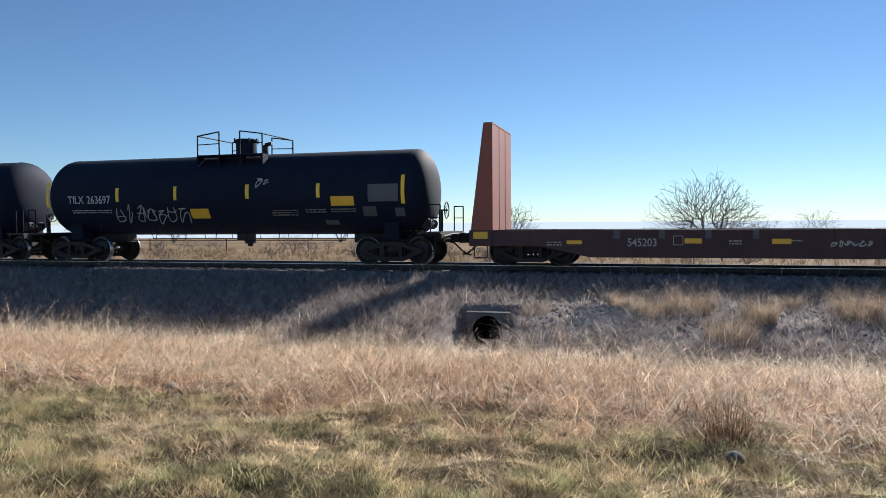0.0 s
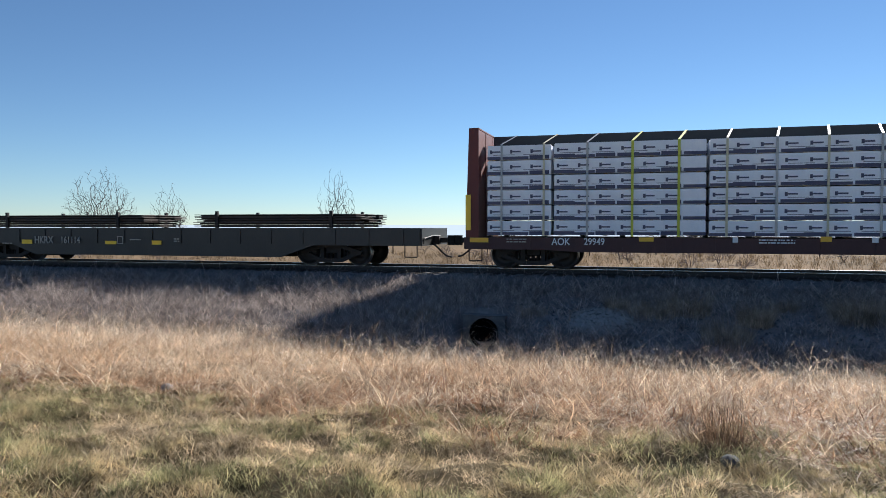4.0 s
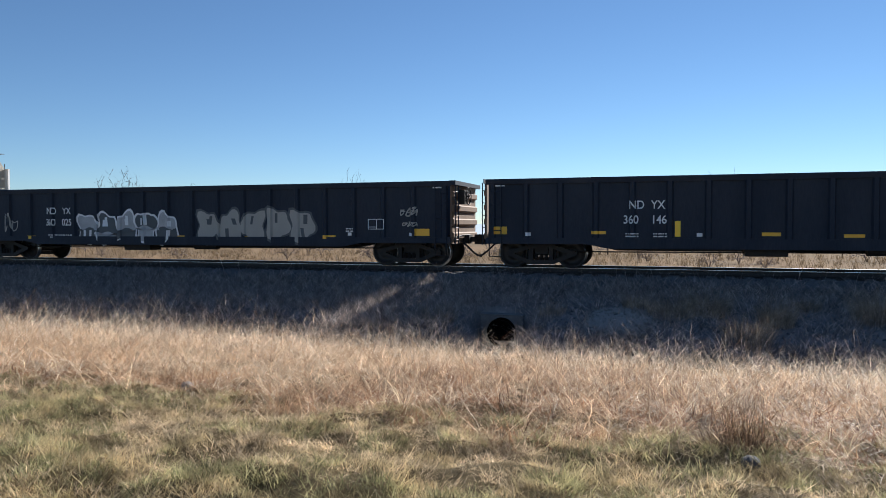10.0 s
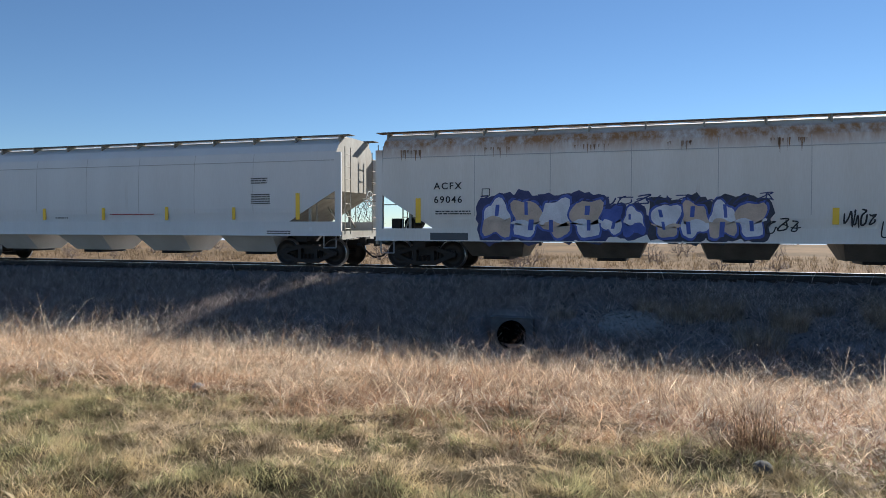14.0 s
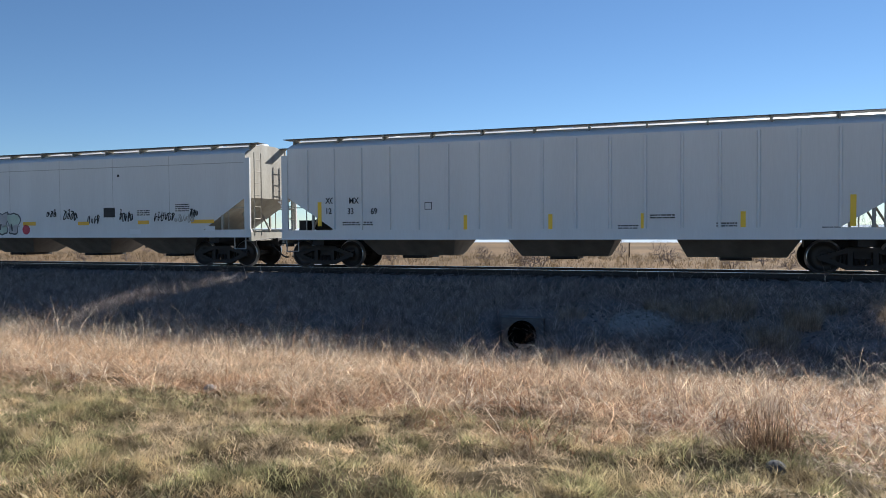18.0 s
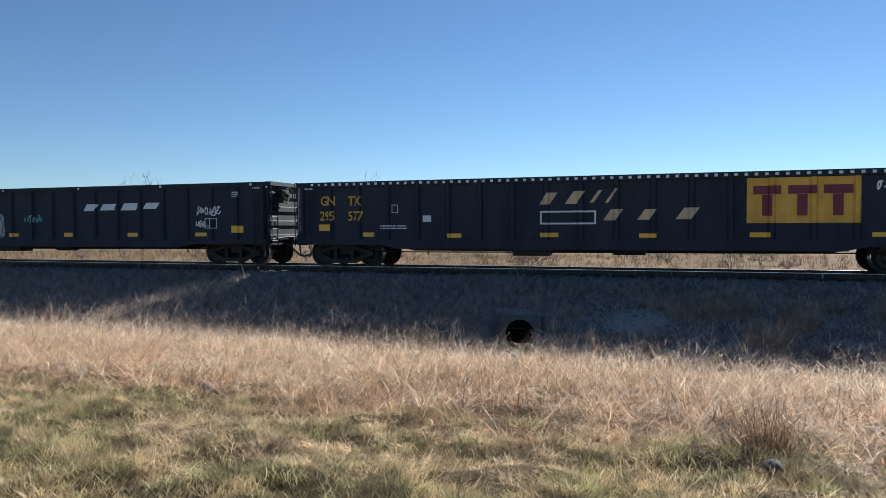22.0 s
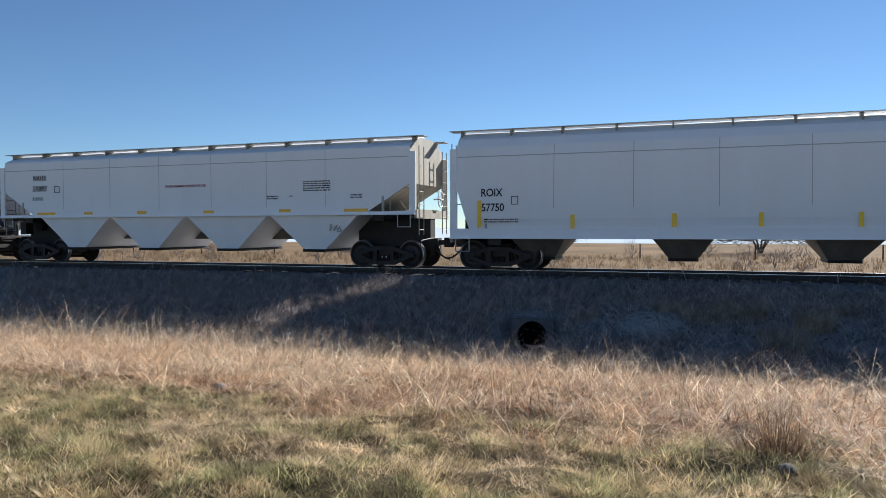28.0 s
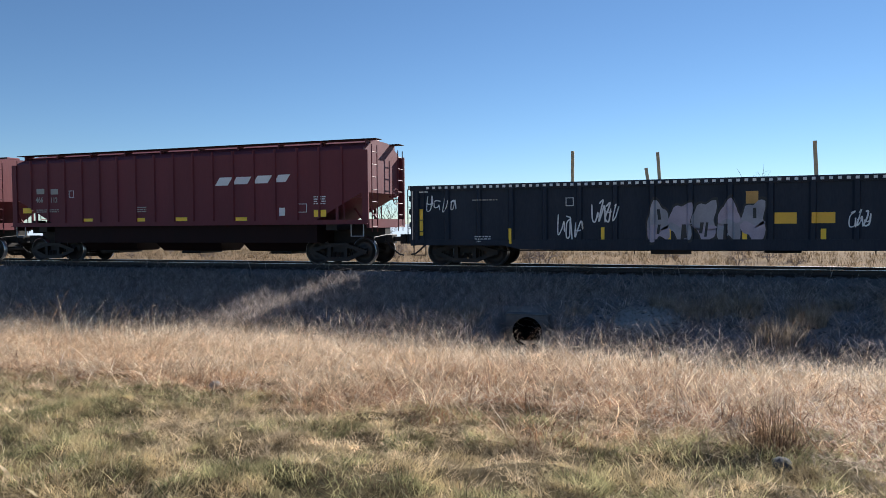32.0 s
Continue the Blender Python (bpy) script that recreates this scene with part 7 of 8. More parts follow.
drape(plate(c7, 1.92, 0.99, 0.12, 0.09, M_INKW, -1.484, "stencil_plate"), c7)
drape(plate(c7, 3.77, 1.00, 0.13, 0.10, M_INKW, -1.484, "stencil_plate"), c7)
drape(plate(c7, 8.52, 1.02, 0.11, 0.11, M_INKW, -1.484, "stencil_plate"), c7)
drape(plate(c7, -8.61, 1.03, 0.15, 0.12, M_INKW, -1.484, "stencil_plate"), c7)
drape(print_rows(c7, 6.35, 1.11, 0.22, 2, M_INKW, -1.484), c7)
drape(print_rows(c7, 8.19, 0.87, 0.17, 1, M_INKW, -1.484), c7)

drape(words(c8, "ND", -5.72, 1.76, 0.23, M_INKW, -1.484), c8)
drape(words(c8, "YX", -5.10, 1.76, 0.23, M_INKW, -1.484), c8)
drape(words(c8, "360", -5.87, 1.34, 0.23, M_INKW, -1.484), c8)
drape(words(c8, "146", -5.10, 1.34, 0.23, M_INKW, -1.484), c8)
drape(print_rows(c8, -5.80, 1.03, 0.36, 2, M_INKW, -1.484), c8)
drape(print_rows(c8, -5.04, 1.03, 0.38, 2, M_INKW, -1.484), c8)
drape(plate(c8, -9.45, 1.14, 0.39, 0.23, M_REFO, -1.484, "reflective_strip"), c8)
drape(plate(c8, -6.56, 1.08, 0.42, 0.09, M_REFO, -1.484, "reflective_strip"), c8)
drape(plate(c8, -1.97, 1.04, 0.47, 0.10, M_REFO, -1.484, "reflective_strip"), c8)
drape(plate(c8, 0.03, 1.00, 0.49, 0.09, M_REFO, -1.484, "reflective_strip"), c8)
drape(plate(c8, 1.93, 1.04, 0.48, 0.11, M_REFO, -1.484, "reflective_strip"), c8)
drape(plate(c8, 6.48, 1.06, 0.43, 0.10, M_REFO, -1.484, "reflective_strip"), c8)
drape(plate(c8, 9.54, 0.85, 0.46, 0.22, M_REFO, -1.484, "reflective_strip"), c8)
drape(plate(c8, -4.38, 1.19, 0.15, 0.44, M_REFL, -1.484, "reflective_strip"), c8)
drape(plate(c8, 4.22, 1.20, 0.13, 0.42, M_REFL, -1.484, "reflective_strip"), c8)
drape(frame_mark(c8, 7.12, 1.12, 0.61, 0.36, M_INKW, -1.484, 0.02, True), c8)
drape(plate(c8, -3.80, 1.02, 0.15, 0.10, M_INKW, -1.484, "stencil_plate"), c8)
drape(plate(c8, 8.54, 1.02, 0.16, 0.09, M_INKW, -1.484, "stencil_plate"), c8)
drape(plate(c8, 8.54, 0.90, 0.16, 0.10, M_INKW, -1.484, "stencil_plate"), c8)
drape(plate(c8, -8.61, 1.03, 0.15, 0.10, M_INKW, -1.484, "stencil_plate"), c8)
drape(plate(c8, 4.71, 0.99, 0.17, 0.09, M_INKW, -1.484, "stencil_plate"), c8)
drape(print_rows(c8, 6.27, 1.16, 0.41, 2, M_INKW, -1.484), c8)
drape(print_rows(c8, 8.15, 0.91, 0.22, 2, M_INKW, -1.484), c8)
drape(print_rows(c8, 8.86, 0.90, 0.34, 2, M_INKW, -1.484), c8)
drape(print_rows(c8, 5.46, 0.82, 0.34, 1, M_INKW, -1.484), c8)

drape(words(c9, "ND", -5.84, 1.73, 0.24, M_INKW, -1.484), c9)
drape(words(c9, "YX", -5.10, 1.73, 0.23, M_INKW, -1.484), c9)
drape(words(c9, "360", -5.87, 1.31, 0.24, M_INKW, -1.484), c9)
drape(words(c9, "025", -5.13, 1.31, 0.24, M_INKW, -1.484), c9)
drape(print_rows(c9, -5.78, 0.94, 1.09, 2, M_INKW, -1.484), c9)
drape(plate(c9, -9.41, 1.07, 0.38, 0.23, M_REFO, -1.484, "reflective_strip"), c9)
drape(plate(c9, -6.56, 0.87, 0.39, 0.12, M_REFO, -1.484, "reflective_strip"), c9)
drape(plate(c9, -3.04, 0.87, 0.45, 0.14, M_REFO, -1.484, "reflective_strip"), c9)
drape(plate(c9, -0.03, 0.89, 0.42, 0.13, M_REFO, -1.484, "reflective_strip"), c9)
drape(plate(c9, 2.88, 0.86, 0.54, 0.15, M_REFO, -1.484, "reflective_strip"), c9)
drape(plate(c9, 5.72, 0.92, 0.45, 0.12, M_REFO, -1.484, "reflective_strip"), c9)
drape(plate(c9, 8.91, 1.08, 0.47, 0.22, M_REFO, -1.484, "reflective_strip"), c9)
drape(frame_mark(c9, 7.08, 1.17, 0.57, 0.33, M_INKW, -1.484, 0.02, True), c9)
drape(plate(c9, 6.46, 1.02, 0.16, 0.10, M_INKW, -1.484, "stencil_plate"), c9)
drape(plate(c9, 8.53, 1.01, 0.11, 0.10, M_INKW, -1.484, "stencil_plate"), c9)
drape(print_rows(c9, 6.31, 1.17, 0.30, 2, M_INKW, -1.484), c9)
bubble(c9, -4.37, -0.13, 0.60, 1.86, [spray("silver", (0.36, 0.36, 0.37)), M_GREYPATCH], M_INKW, -1.484, 31, 5, drape_on=c9)
bubble(c9, 0.70, 5.17, 0.63, 1.94, [M_INKT, M_INKT], M_GREYPATCH, -1.484, 32, 5, drape_on=c9)
drape(scrawl(c9, -9.18, -8.47, 1.36, 1.77, M_INKT, -1.484, 127, 2), c9)
drape(scrawl(c9, -7.91, -7.19, 0.90, 1.90, M_INKT, -1.484, 177, 2), c9)
drape(scrawl(c9, 8.16, 8.75, 1.57, 1.89, M_INKT, -1.484, 954, 3), c9)
drape(scrawl(c9, 8.25, 8.75, 1.26, 1.44, M_INKT, -1.484, 959, 3), c9)

words(c10, "XOMX", -7.69, 2.60, 0.22, M_INKB, w10)
words(c10, "710144", -7.70, 2.17, 0.23, M_INKB, w10)
frame_mark(c10, -6.15, 2.38, 0.26, 0.26, M_INKB, w10, 0.02, False)
plate(c10, -8.01, 2.12, 0.12, 0.57, M_REFO, w10, "reflective_strip")
plate(c10, -2.67, 1.90, 0.13, 0.50, M_REFO, w10, "reflective_strip")
plate(c10, -0.12, 1.71, 0.13, 0.49, M_REFO, w10, "reflective_strip")
plate(c10, 2.55, 1.71, 0.11, 0.47, M_REFO, w10, "reflective_strip")
plate(c10, 5.21, 1.69, 0.11, 0.45, M_REFO, w10, "reflective_strip")
plate(c10, 7.79, 1.92, 0.12, 0.79, M_REFO, w10, "reflective_strip")
plate(c10, 5.70, 1.81, 0.46, 0.28, M_INKB, w10, "stencil_plate")
print_rows(c10, 6.44, 2.49, 0.60, 5, M_INKB, w10)
print_rows(c10, 5.29, 1.82, 0.22, 2, M_INKB, w10)
scrawl(c10, -6.62, -2.45, 1.40, 2.20, spray("blue_grey", (0.25, 0.28, 0.34)), w10, 270, 8)
bubble(c10, -0.00, 2.50, 1.32, 2.15, [spray("teal", (0.10, 0.30, 0.28)), spray("dark_teal", (0.04, 0.12, 0.12))], spray("dark_teal", (0.04, 0.12, 0.12)), w10, 33, 4)
scrawl(c10, 3.26, 7.13, 1.08, 1.80, spray("blue_grey", (0.25, 0.28, 0.34)), w10, 730, 9)
disc(c10, -3.66, 1.73, 0.10, M_INKB, w10)
disc(c10, -0.10, 1.77, 0.09, M_INKB, w10)
disc(c10, 3.40, 1.72, 0.09, M_INKB, w10)
stain(c10, -5.17, -4.59, 3.32, 3.85, w10)
stain(c10, -1.79, -1.36, 3.43, 4.01, w10)
stain(c10, -0.10, 0.52, 3.53, 3.99, w10)
stain(c10, 1.52, 2.11, 3.67, 3.94, w10)
stain(c10, 3.26, 3.64, 3.66, 4.02, w10)
stain(c10, 8.21, 9.02, 3.79, 4.01, w10)

words(c11, "ACFX", -7.07, 2.49, 0.20, M_INKB, w11, 0.0, 1.25, "lettering", 1.05)
words(c11, "69046", -7.07, 2.07, 0.20, M_INKB, w11, 0.0, 1.25, "lettering", 1.05)
frame_mark(c11, -5.54, 2.26, 0.25, 0.23, M_INKB, w11, 0.02, False)
print_rows(c11, -7.02, 1.79, 1.14, 2, M_INKB, w11)
plate(c11, -7.59, 1.84, 0.17, 0.76, M_REFL, w11, "reflective_strip")
plate(c11, 4.05, 1.62, 0.16, 0.44, M_REFL, w11, "reflective_strip")
plate(c11, 7.65, 1.80, 0.14, 0.88, M_REFL, w11, "reflective_strip")
print_rows(c11, 5.78, 2.42, 1.59, 4, M_INKB, w11)
frame_mark(c11, 5.72, 2.15, 1.67, 0.37, M_INKT, w11, 0.02, False)
bubble(c11, -5.51, -1.95, 0.87, 2.27, [spray("white", (0.62, 0.62, 0.66)), spray("tan", (0.48, 0.38, 0.30))], spray("blue", (0.05, 0.09, 0.35)), w11, 34, 4, halo=spray("navy", (0.02, 0.03, 0.12)))
bubble(c11, -1.96, -0.80, 1.03, 1.98, [spray("blue", (0.05, 0.09, 0.35)), spray("white", (0.62, 0.62, 0.66))], spray("blue", (0.05, 0.09, 0.35)), w11, 35, 2, halo=spray("navy", (0.02, 0.03, 0.12)))
bubble(c11, -0.56, 2.37, 0.93, 2.15, [spray("white", (0.62, 0.62, 0.66)), spray("tan", (0.48, 0.38, 0.30))], spray("blue", (0.05, 0.09, 0.35)), w11, 36, 4, halo=spray("blue_black", (0.02, 0.025, 0.05)))
scrawl(c11, -5.75, 2.58, 1.94, 2.29, spray("navy", (0.02, 0.03, 0.12)), w11, 191, 16)
scrawl(c11, 2.36, 3.24, 1.14, 1.60, M_INKB, w11, 541, 3)
scrawl(c11, 4.21, 5.00, 1.29, 1.87, M_INKB, w11, 631, 4)
scrawl(c11, 5.08, 7.37, 0.97, 1.78, M_INKB, w11, 675, 7)
plate(c11, 6.61, 1.69, 0.39, 0.25, M_INKB, w11, "stencil_plate")
plate(c11, -6.58, 1.02, 1.22, 0.25, M_GREYPATCH, s11, "paint_patch")

words(c12, "XOMX", -8.04, 2.67, 0.19, M_INKB, w12)
words(c12, "601073", -8.04, 2.24, 0.19, M_INKB, w12)
frame_mark(c12, -6.29, 2.36, 0.26, 0.28, M_INKB, w12, 0.02, False)
print_rows(c12, -8.02, 1.91, 0.93, 2, M_INKB, w12)
plate(c12, -8.45, 2.10, 0.18, 0.59, M_REFL, w12, "reflective_strip")
plate(c12, -5.88, 1.80, 0.15, 0.46, M_REFL, w12, "reflective_strip")
plate(c12, -3.15, 1.79, 0.14, 0.43, M_REFL, w12, "reflective_strip")
plate(c12, -0.39, 1.79, 0.14, 0.43, M_REFL, w12, "reflective_strip")
plate(c12, 2.38, 1.79, 0.13, 0.46, M_REFL, w12, "reflective_strip")
plate(c12, 5.13, 1.78, 0.12, 0.42, M_REFL, w12, "reflective_strip")
plate(c12, 7.58, 2.00, 0.15, 0.87, M_REFL, w12, "reflective_strip")
print_rows(c12, 5.81, 2.93, 0.63, 3, M_INKB, w12)
print_rows(c12, 5.81, 2.39, 0.72, 5, M_INKB, w12)
print_rows(c12, -0.09, 1.75, 1.93, 1, M_INKR, w12)
print_rows(c12, -2.61, 1.63, 0.59, 1, M_INKB, w12)
print_rows(c12, 6.42, 1.16, 0.88, 2, M_INKB, s12)
plate(c12, 8.05, 1.25, 0.13, 0.12, M_INKW, s12, "stencil_plate")

words(c13, "NDYX", -7.82, 2.45, 0.23, M_INKB, w13)
words(c13, "872024", -7.83, 2.02, 0.24, M_INKB, w13)
frame_mark(c13, -7.92, 1.91, 1.46, 0.85, M_INKB, w13, 0.02, False)
frame_mark(c13, -6.22, 2.24, 0.23, 0.24, M_INKB, w13, 0.02, False)
print_rows(c13, -7.85, 1.77, 1.11, 3, M_INKB, w13)
plate(c13, -8.24, 1.88, 0.12, 0.70, M_REFL, w13, "reflective_strip")
plate(c13, -5.63, 1.75, 0.13, 0.63, M_REFL, w13, "reflective_strip")
plate(c13, -3.25, 1.61, 0.11, 0.41, M_REFO, w13, "reflective_strip")
plate(c13, -2.53, 1.98, 0.12, 0.21, M_REFL, w13, "reflective_strip")
plate(c13, -0.17, 1.63, 0.09, 0.40, M_REFO, w13, "reflective_strip")
plate(c13, 0.69, 1.98, 0.09, 0.23, M_REFL, w13, "reflective_strip")
plate(c13, 1.96, 1.60, 0.09, 0.38, M_REFO, w13, "reflective_strip")
plate(c13, 4.97, 2.05, 0.09, 0.23, M_REFL, w13, "reflective_strip")
plate(c13, 5.38, 1.62, 0.10, 0.42, M_REFO, w13, "reflective_strip")
plate(c13, 5.88, 1.70, 0.55, 0.35, M_INKW, w13, "stencil_plate")
plate(c13, 6.34, 1.76, 0.18, 0.16, M_INKW, w13, "stencil_plate")
plate(c13, 5.88, 1.09, 0.44, 0.19, M_INKW, w13, "stencil_plate")
plate(c13, -6.00, 1.09, 0.39, 0.14, M_INKW, w13, "stencil_plate")
print_rows(c13, 4.63, 1.62, 0.67, 3, M_INKB, w13)
print_rows(c13, -0.34, 1.07, 1.45, 1, M_INKR, w13)
scrawl(c13, -4.98, -4.18, 1.41, 1.96, M_INKB, w13, 761, 3)
scrawl(c13, -3.46, -2.00, 0.98, 1.86, M_INKB, w13, 843, 4)
scrawl(c13, -2.03, -0.50, 1.57, 1.87, M_INKB, w13, 923, 6)
scrawl(c13, 0.80, 1.08, 1.53, 1.84, M_INKB, w13, 1093, 2)
scrawl(c13, 1.40, 3.40, 1.32, 2.05, M_INKB, w13, 1131, 6)

words(c14, "XO", -7.68, 2.13, 0.19, M_INKB, w14)
words(c14, "MX", -6.83, 2.12, 0.19, M_INKB, w14)
words(c14, "12", -7.69, 1.79, 0.19, M_INKB, w14)
words(c14, "33", -6.89, 1.78, 0.19, M_INKB, w14)
words(c14, "69", -6.06, 1.77, 0.19, M_INKB, w14)
print_rows(c14, -7.06, 1.49, 1.07, 2, M_INKB, w14)
plate(c14, -7.90, 1.79, 0.14, 0.79, M_REFL, w14, "reflective_strip")
plate(c14, -2.88, 1.46, 0.11, 0.48, M_REFL, w14, "reflective_strip")
plate(c14, -0.25, 1.47, 0.12, 0.46, M_REFL, w14, "reflective_strip")
plate(c14, 2.40, 1.48, 0.14, 0.43, M_REFL, w14, "reflective_strip")
plate(c14, 5.02, 1.50, 0.13, 0.43, M_REFL, w14, "reflective_strip")
plate(c14, 7.67, 1.71, 0.14, 0.82, M_REFL, w14, "reflective_strip")
print_rows(c14, 1.70, 1.33, 0.56, 2, M_INKB, w14)
print_rows(c14, 2.58, 1.62, 0.67, 2, M_INKB, w14)
print_rows(c14, 4.34, 1.38, 0.53, 2, M_INKB, w14)
print_rows(c14, 6.95, 1.25, 0.49, 1, M_INKB, w14)
frame_mark(c14, -4.21, 1.89, 0.24, 0.23, M_INKB, w14, 0.02, False)

words(c15, "FINX", -7.72, 2.38, 0.20, M_INKB, w15)
words(c15, "10283", -7.65, 2.00, 0.20, M_INKB, w15)
print_rows(c15, -7.63, 1.79, 0.75, 2, M_INKB, w15)
frame_mark(c15, -5.47, 2.09, 0.22, 0.25, M_INKB, w15, 0.02, False)
plate(c15, -7.84, 1.59, 0.37, 0.14, M_REFO, w15, "reflective_strip")
plate(c15, -5.37, 1.59, 0.41, 0.14, M_REFO, w15, "reflective_strip")
plate(c15, -0.28, 1.57, 0.64, 0.14, M_REFO, w15, "reflective_strip")
plate(c15, 2.38, 1.56, 0.52, 0.13, M_REFO, w15, "reflective_strip")
plate(c15, 5.14, 1.58, 0.48, 0.13, M_REFO, w15, "reflective_strip")
plate(c15, 7.69, 1.59, 0.95, 0.13, M_REFO, w15, "reflective_strip")
plate(c15, 3.60, 1.95, 0.52, 0.35, M_INKB, w15, "stencil_plate")
print_rows(c15, 4.86, 1.98, 0.57, 3, M_INKB, w15)
print_rows(c15, 6.55, 2.18, 0.59, 4, M_INKB, w15)
plate(c15, 4.77, 1.24, 0.47, 0.18, M_INKW, s15, "stencil_plate")
plate(c15, 8.01, 1.34, 0.40, 0.18, M_INKW, s15, "stencil_plate")
bubble(c15, -6.90, -4.21, 1.14, 2.05, [spray("aqua", (0.28, 0.55, 0.58)), spray("aqua", (0.28, 0.55, 0.58))], spray("dark_teal", (0.04, 0.12, 0.12)), w15, 37, 3)
bubble(c15, -3.73, -0.80, 1.13, 2.12, [spray("pale_green", (0.42, 0.50, 0.42)), spray("grey", (0.40, 0.38, 0.38))], M_GREYPATCH, w15, 38, 5)
disc(c15, -0.45, 1.34, 0.19, spray("red", (0.42, 0.03, 0.06)), w15)
disc(c15, -4.18, 1.28, 0.20, spray("red", (0.42, 0.03, 0.06)), w15)
bubble(c15, -9.23, -7.97, 2.37, 3.35, [spray("pale_blue", (0.38, 0.52, 0.66)), spray("pale_blue", (0.38, 0.52, 0.66))], spray("pale_blue", (0.38, 0.52, 0.66)), w15, 39, 2)
scrawl(c15, 0.59, 1.10, 1.81, 2.14, M_INKB, w15, 695, 3)
scrawl(c15, 1.42, 2.09, 1.65, 2.12, M_INKB, w15, 738, 4)
scrawl(c15, 2.57, 3.16, 1.54, 1.92, M_INKB, w15, 799, 4)
scrawl(c15, 4.07, 4.66, 1.59, 2.07, M_INKB, w15, 882, 5)
scrawl(c15, 5.62, 6.52, 1.61, 2.00, M_INKB, w15, 971, 6)
scrawl(c15, 6.52, 7.33, 1.57, 1.86, M_INKT, w15, 1025, 6)
scrawl(c15, 7.17, 7.53, 1.76, 2.05, M_INKB, w15, 1065, 3)
disc(c15, 4.04, 3.29, 0.05, M_INKB, w15)

wrap_tank(words(c16, "GATX", -5.10, 2.08, 0.24, M_INKW, 0), 1.38, 2.36)
wrap_tank(words(c16, "222147", -4.12, 2.07, 0.23, M_INKW, 0), 1.38, 2.36)
wrap_tank(print_rows(c16, -4.99, 1.81, 1.69, 2, M_INKT, 0), 1.38, 2.36)
on_tank(c16, -5.96, 2.40, 0.15, 0.86, M_REFL, 1.38, 2.36, "reflective_strip")
on_tank(c16, -2.48, 2.37, 0.14, 0.46, M_REFL, 1.38, 2.36, "reflective_strip")
on_tank(c16, 0.70, 2.39, 0.14, 0.46, M_REFL, 1.38, 2.36, "reflective_strip")
on_tank(c16, 2.77, 2.38, 0.13, 0.42, M_REFL, 1.38, 2.36, "reflective_strip")
on_tank(c16, 5.73, 2.40, 0.13, 0.90, M_REFL, 1.38, 2.36, "reflective_strip")
on_tank(c16, 0.05, 1.33, 0.90, 0.52, M_REFO, 1.38, 2.36, "reflective_strip")
wrap_tank(print_rows(c16, -2.33, 1.73, 0.96, 4, M_INKT, 0), 1.38, 2.36)
wrap_tank(print_rows(c16, 1.41, 1.76, 1.22, 4, M_INKT, 0), 1.38, 2.36)
wrap_tank(words(c16, "SR-6754", 3.21, 1.88, 0.12, M_INKT, 0), 1.38, 2.36)
wrap_tank(words(c16, "FRA AIP", 3.87, 1.87, 0.12, M_INKT, 0), 1.38, 2.36)
wrap_tank(print_rows(c16, 4.60, 2.48, 1.05, 6, M_INKT, 0), 1.38, 2.36)
wrap_tank(placard(c16, 5.02, 1.45, 0.20, M_INKW), 1.38, 2.36)

drape(words(c17, "GN", -9.01, 2.03, 0.29, M_INKY, -1.484), c17)
drape(words(c17, "TX", -8.01, 2.02, 0.29, M_INKY, -1.484), c17)
drape(words(c17, "295", -9.04, 1.54, 0.29, M_INKY, -1.484), c17)
drape(words(c17, "577", -8.02, 1.53, 0.29, M_INKY, -1.484), c17)
drape(print_rows(c17, -6.88, 1.33, 0.90, 2, M_INKW, -1.484), c17)
drape(plate(c17, -8.86, 1.30, 0.43, 0.21, M_REFO, -1.484, "reflective_strip"), c17)
drape(plate(c17, -7.29, 1.07, 0.39, 0.14, M_REFO, -1.484, "reflective_strip"), c17)
drape(plate(c17, -4.38, 1.04, 0.44, 0.13, M_REFO, -1.484, "reflective_strip"), c17)
drape(plate(c17, -1.44, 1.06, 0.55, 0.13, M_REFO, -1.484, "reflective_strip"), c17)
drape(plate(c17, 1.38, 1.04, 0.48, 0.12, M_REFO, -1.484, "reflective_strip"), c17)
drape(plate(c17, 4.30, 1.06, 0.51, 0.13, M_REFO, -1.484, "reflective_strip"), c17)
drape(plate(c17, 7.21, 1.07, 0.47, 0.12, M_REFO, -1.484, "reflective_strip"), c17)
drape(plate(c17, 8.84, 1.30, 0.49, 0.23, M_REFO, -1.484, "reflective_strip"), c17)
drape(plate(c17, -5.29, 1.57, 0.28, 0.20, M_INKW, -1.484, "stencil_plate"), c17)
drape(frame_mark(c17, -6.48, 1.76, 0.22, 0.26, M_INKW, -1.484, 0.02, False), c17)
drape(frame_mark(c17, 7.46, 1.46, 0.43, 0.30, M_INKW, -1.484, 0.02, True), c17)
drape(plate(c17, 5.34, 1.99, 2.75, 1.22, spray("panel_yellow", (0.62, 0.33, 0.03)), -1.484, "logo_panel"), c17)
drape(plate(c17, 4.47, 2.27, 0.69, 0.23, M_MAROON, -1.492, "logo_block"), c17)
drape(plate(c17, 4.47, 1.86, 0.25, 0.57, M_MAROON, -1.492, "logo_block"), c17)
drape(plate(c17, 5.33, 2.27, 0.69, 0.23, M_MAROON, -1.492, "logo_block"), c17)
drape(plate(c17, 5.33, 1.86, 0.25, 0.57, M_MAROON, -1.492, "logo_block"), c17)
drape(plate(c17, 6.18, 2.27, 0.69, 0.23, M_MAROON, -1.492, "logo_block"), c17)
drape(plate(c17, 6.18, 1.86, 0.25, 0.57, M_MAROON, -1.492, "logo_block"), c17)
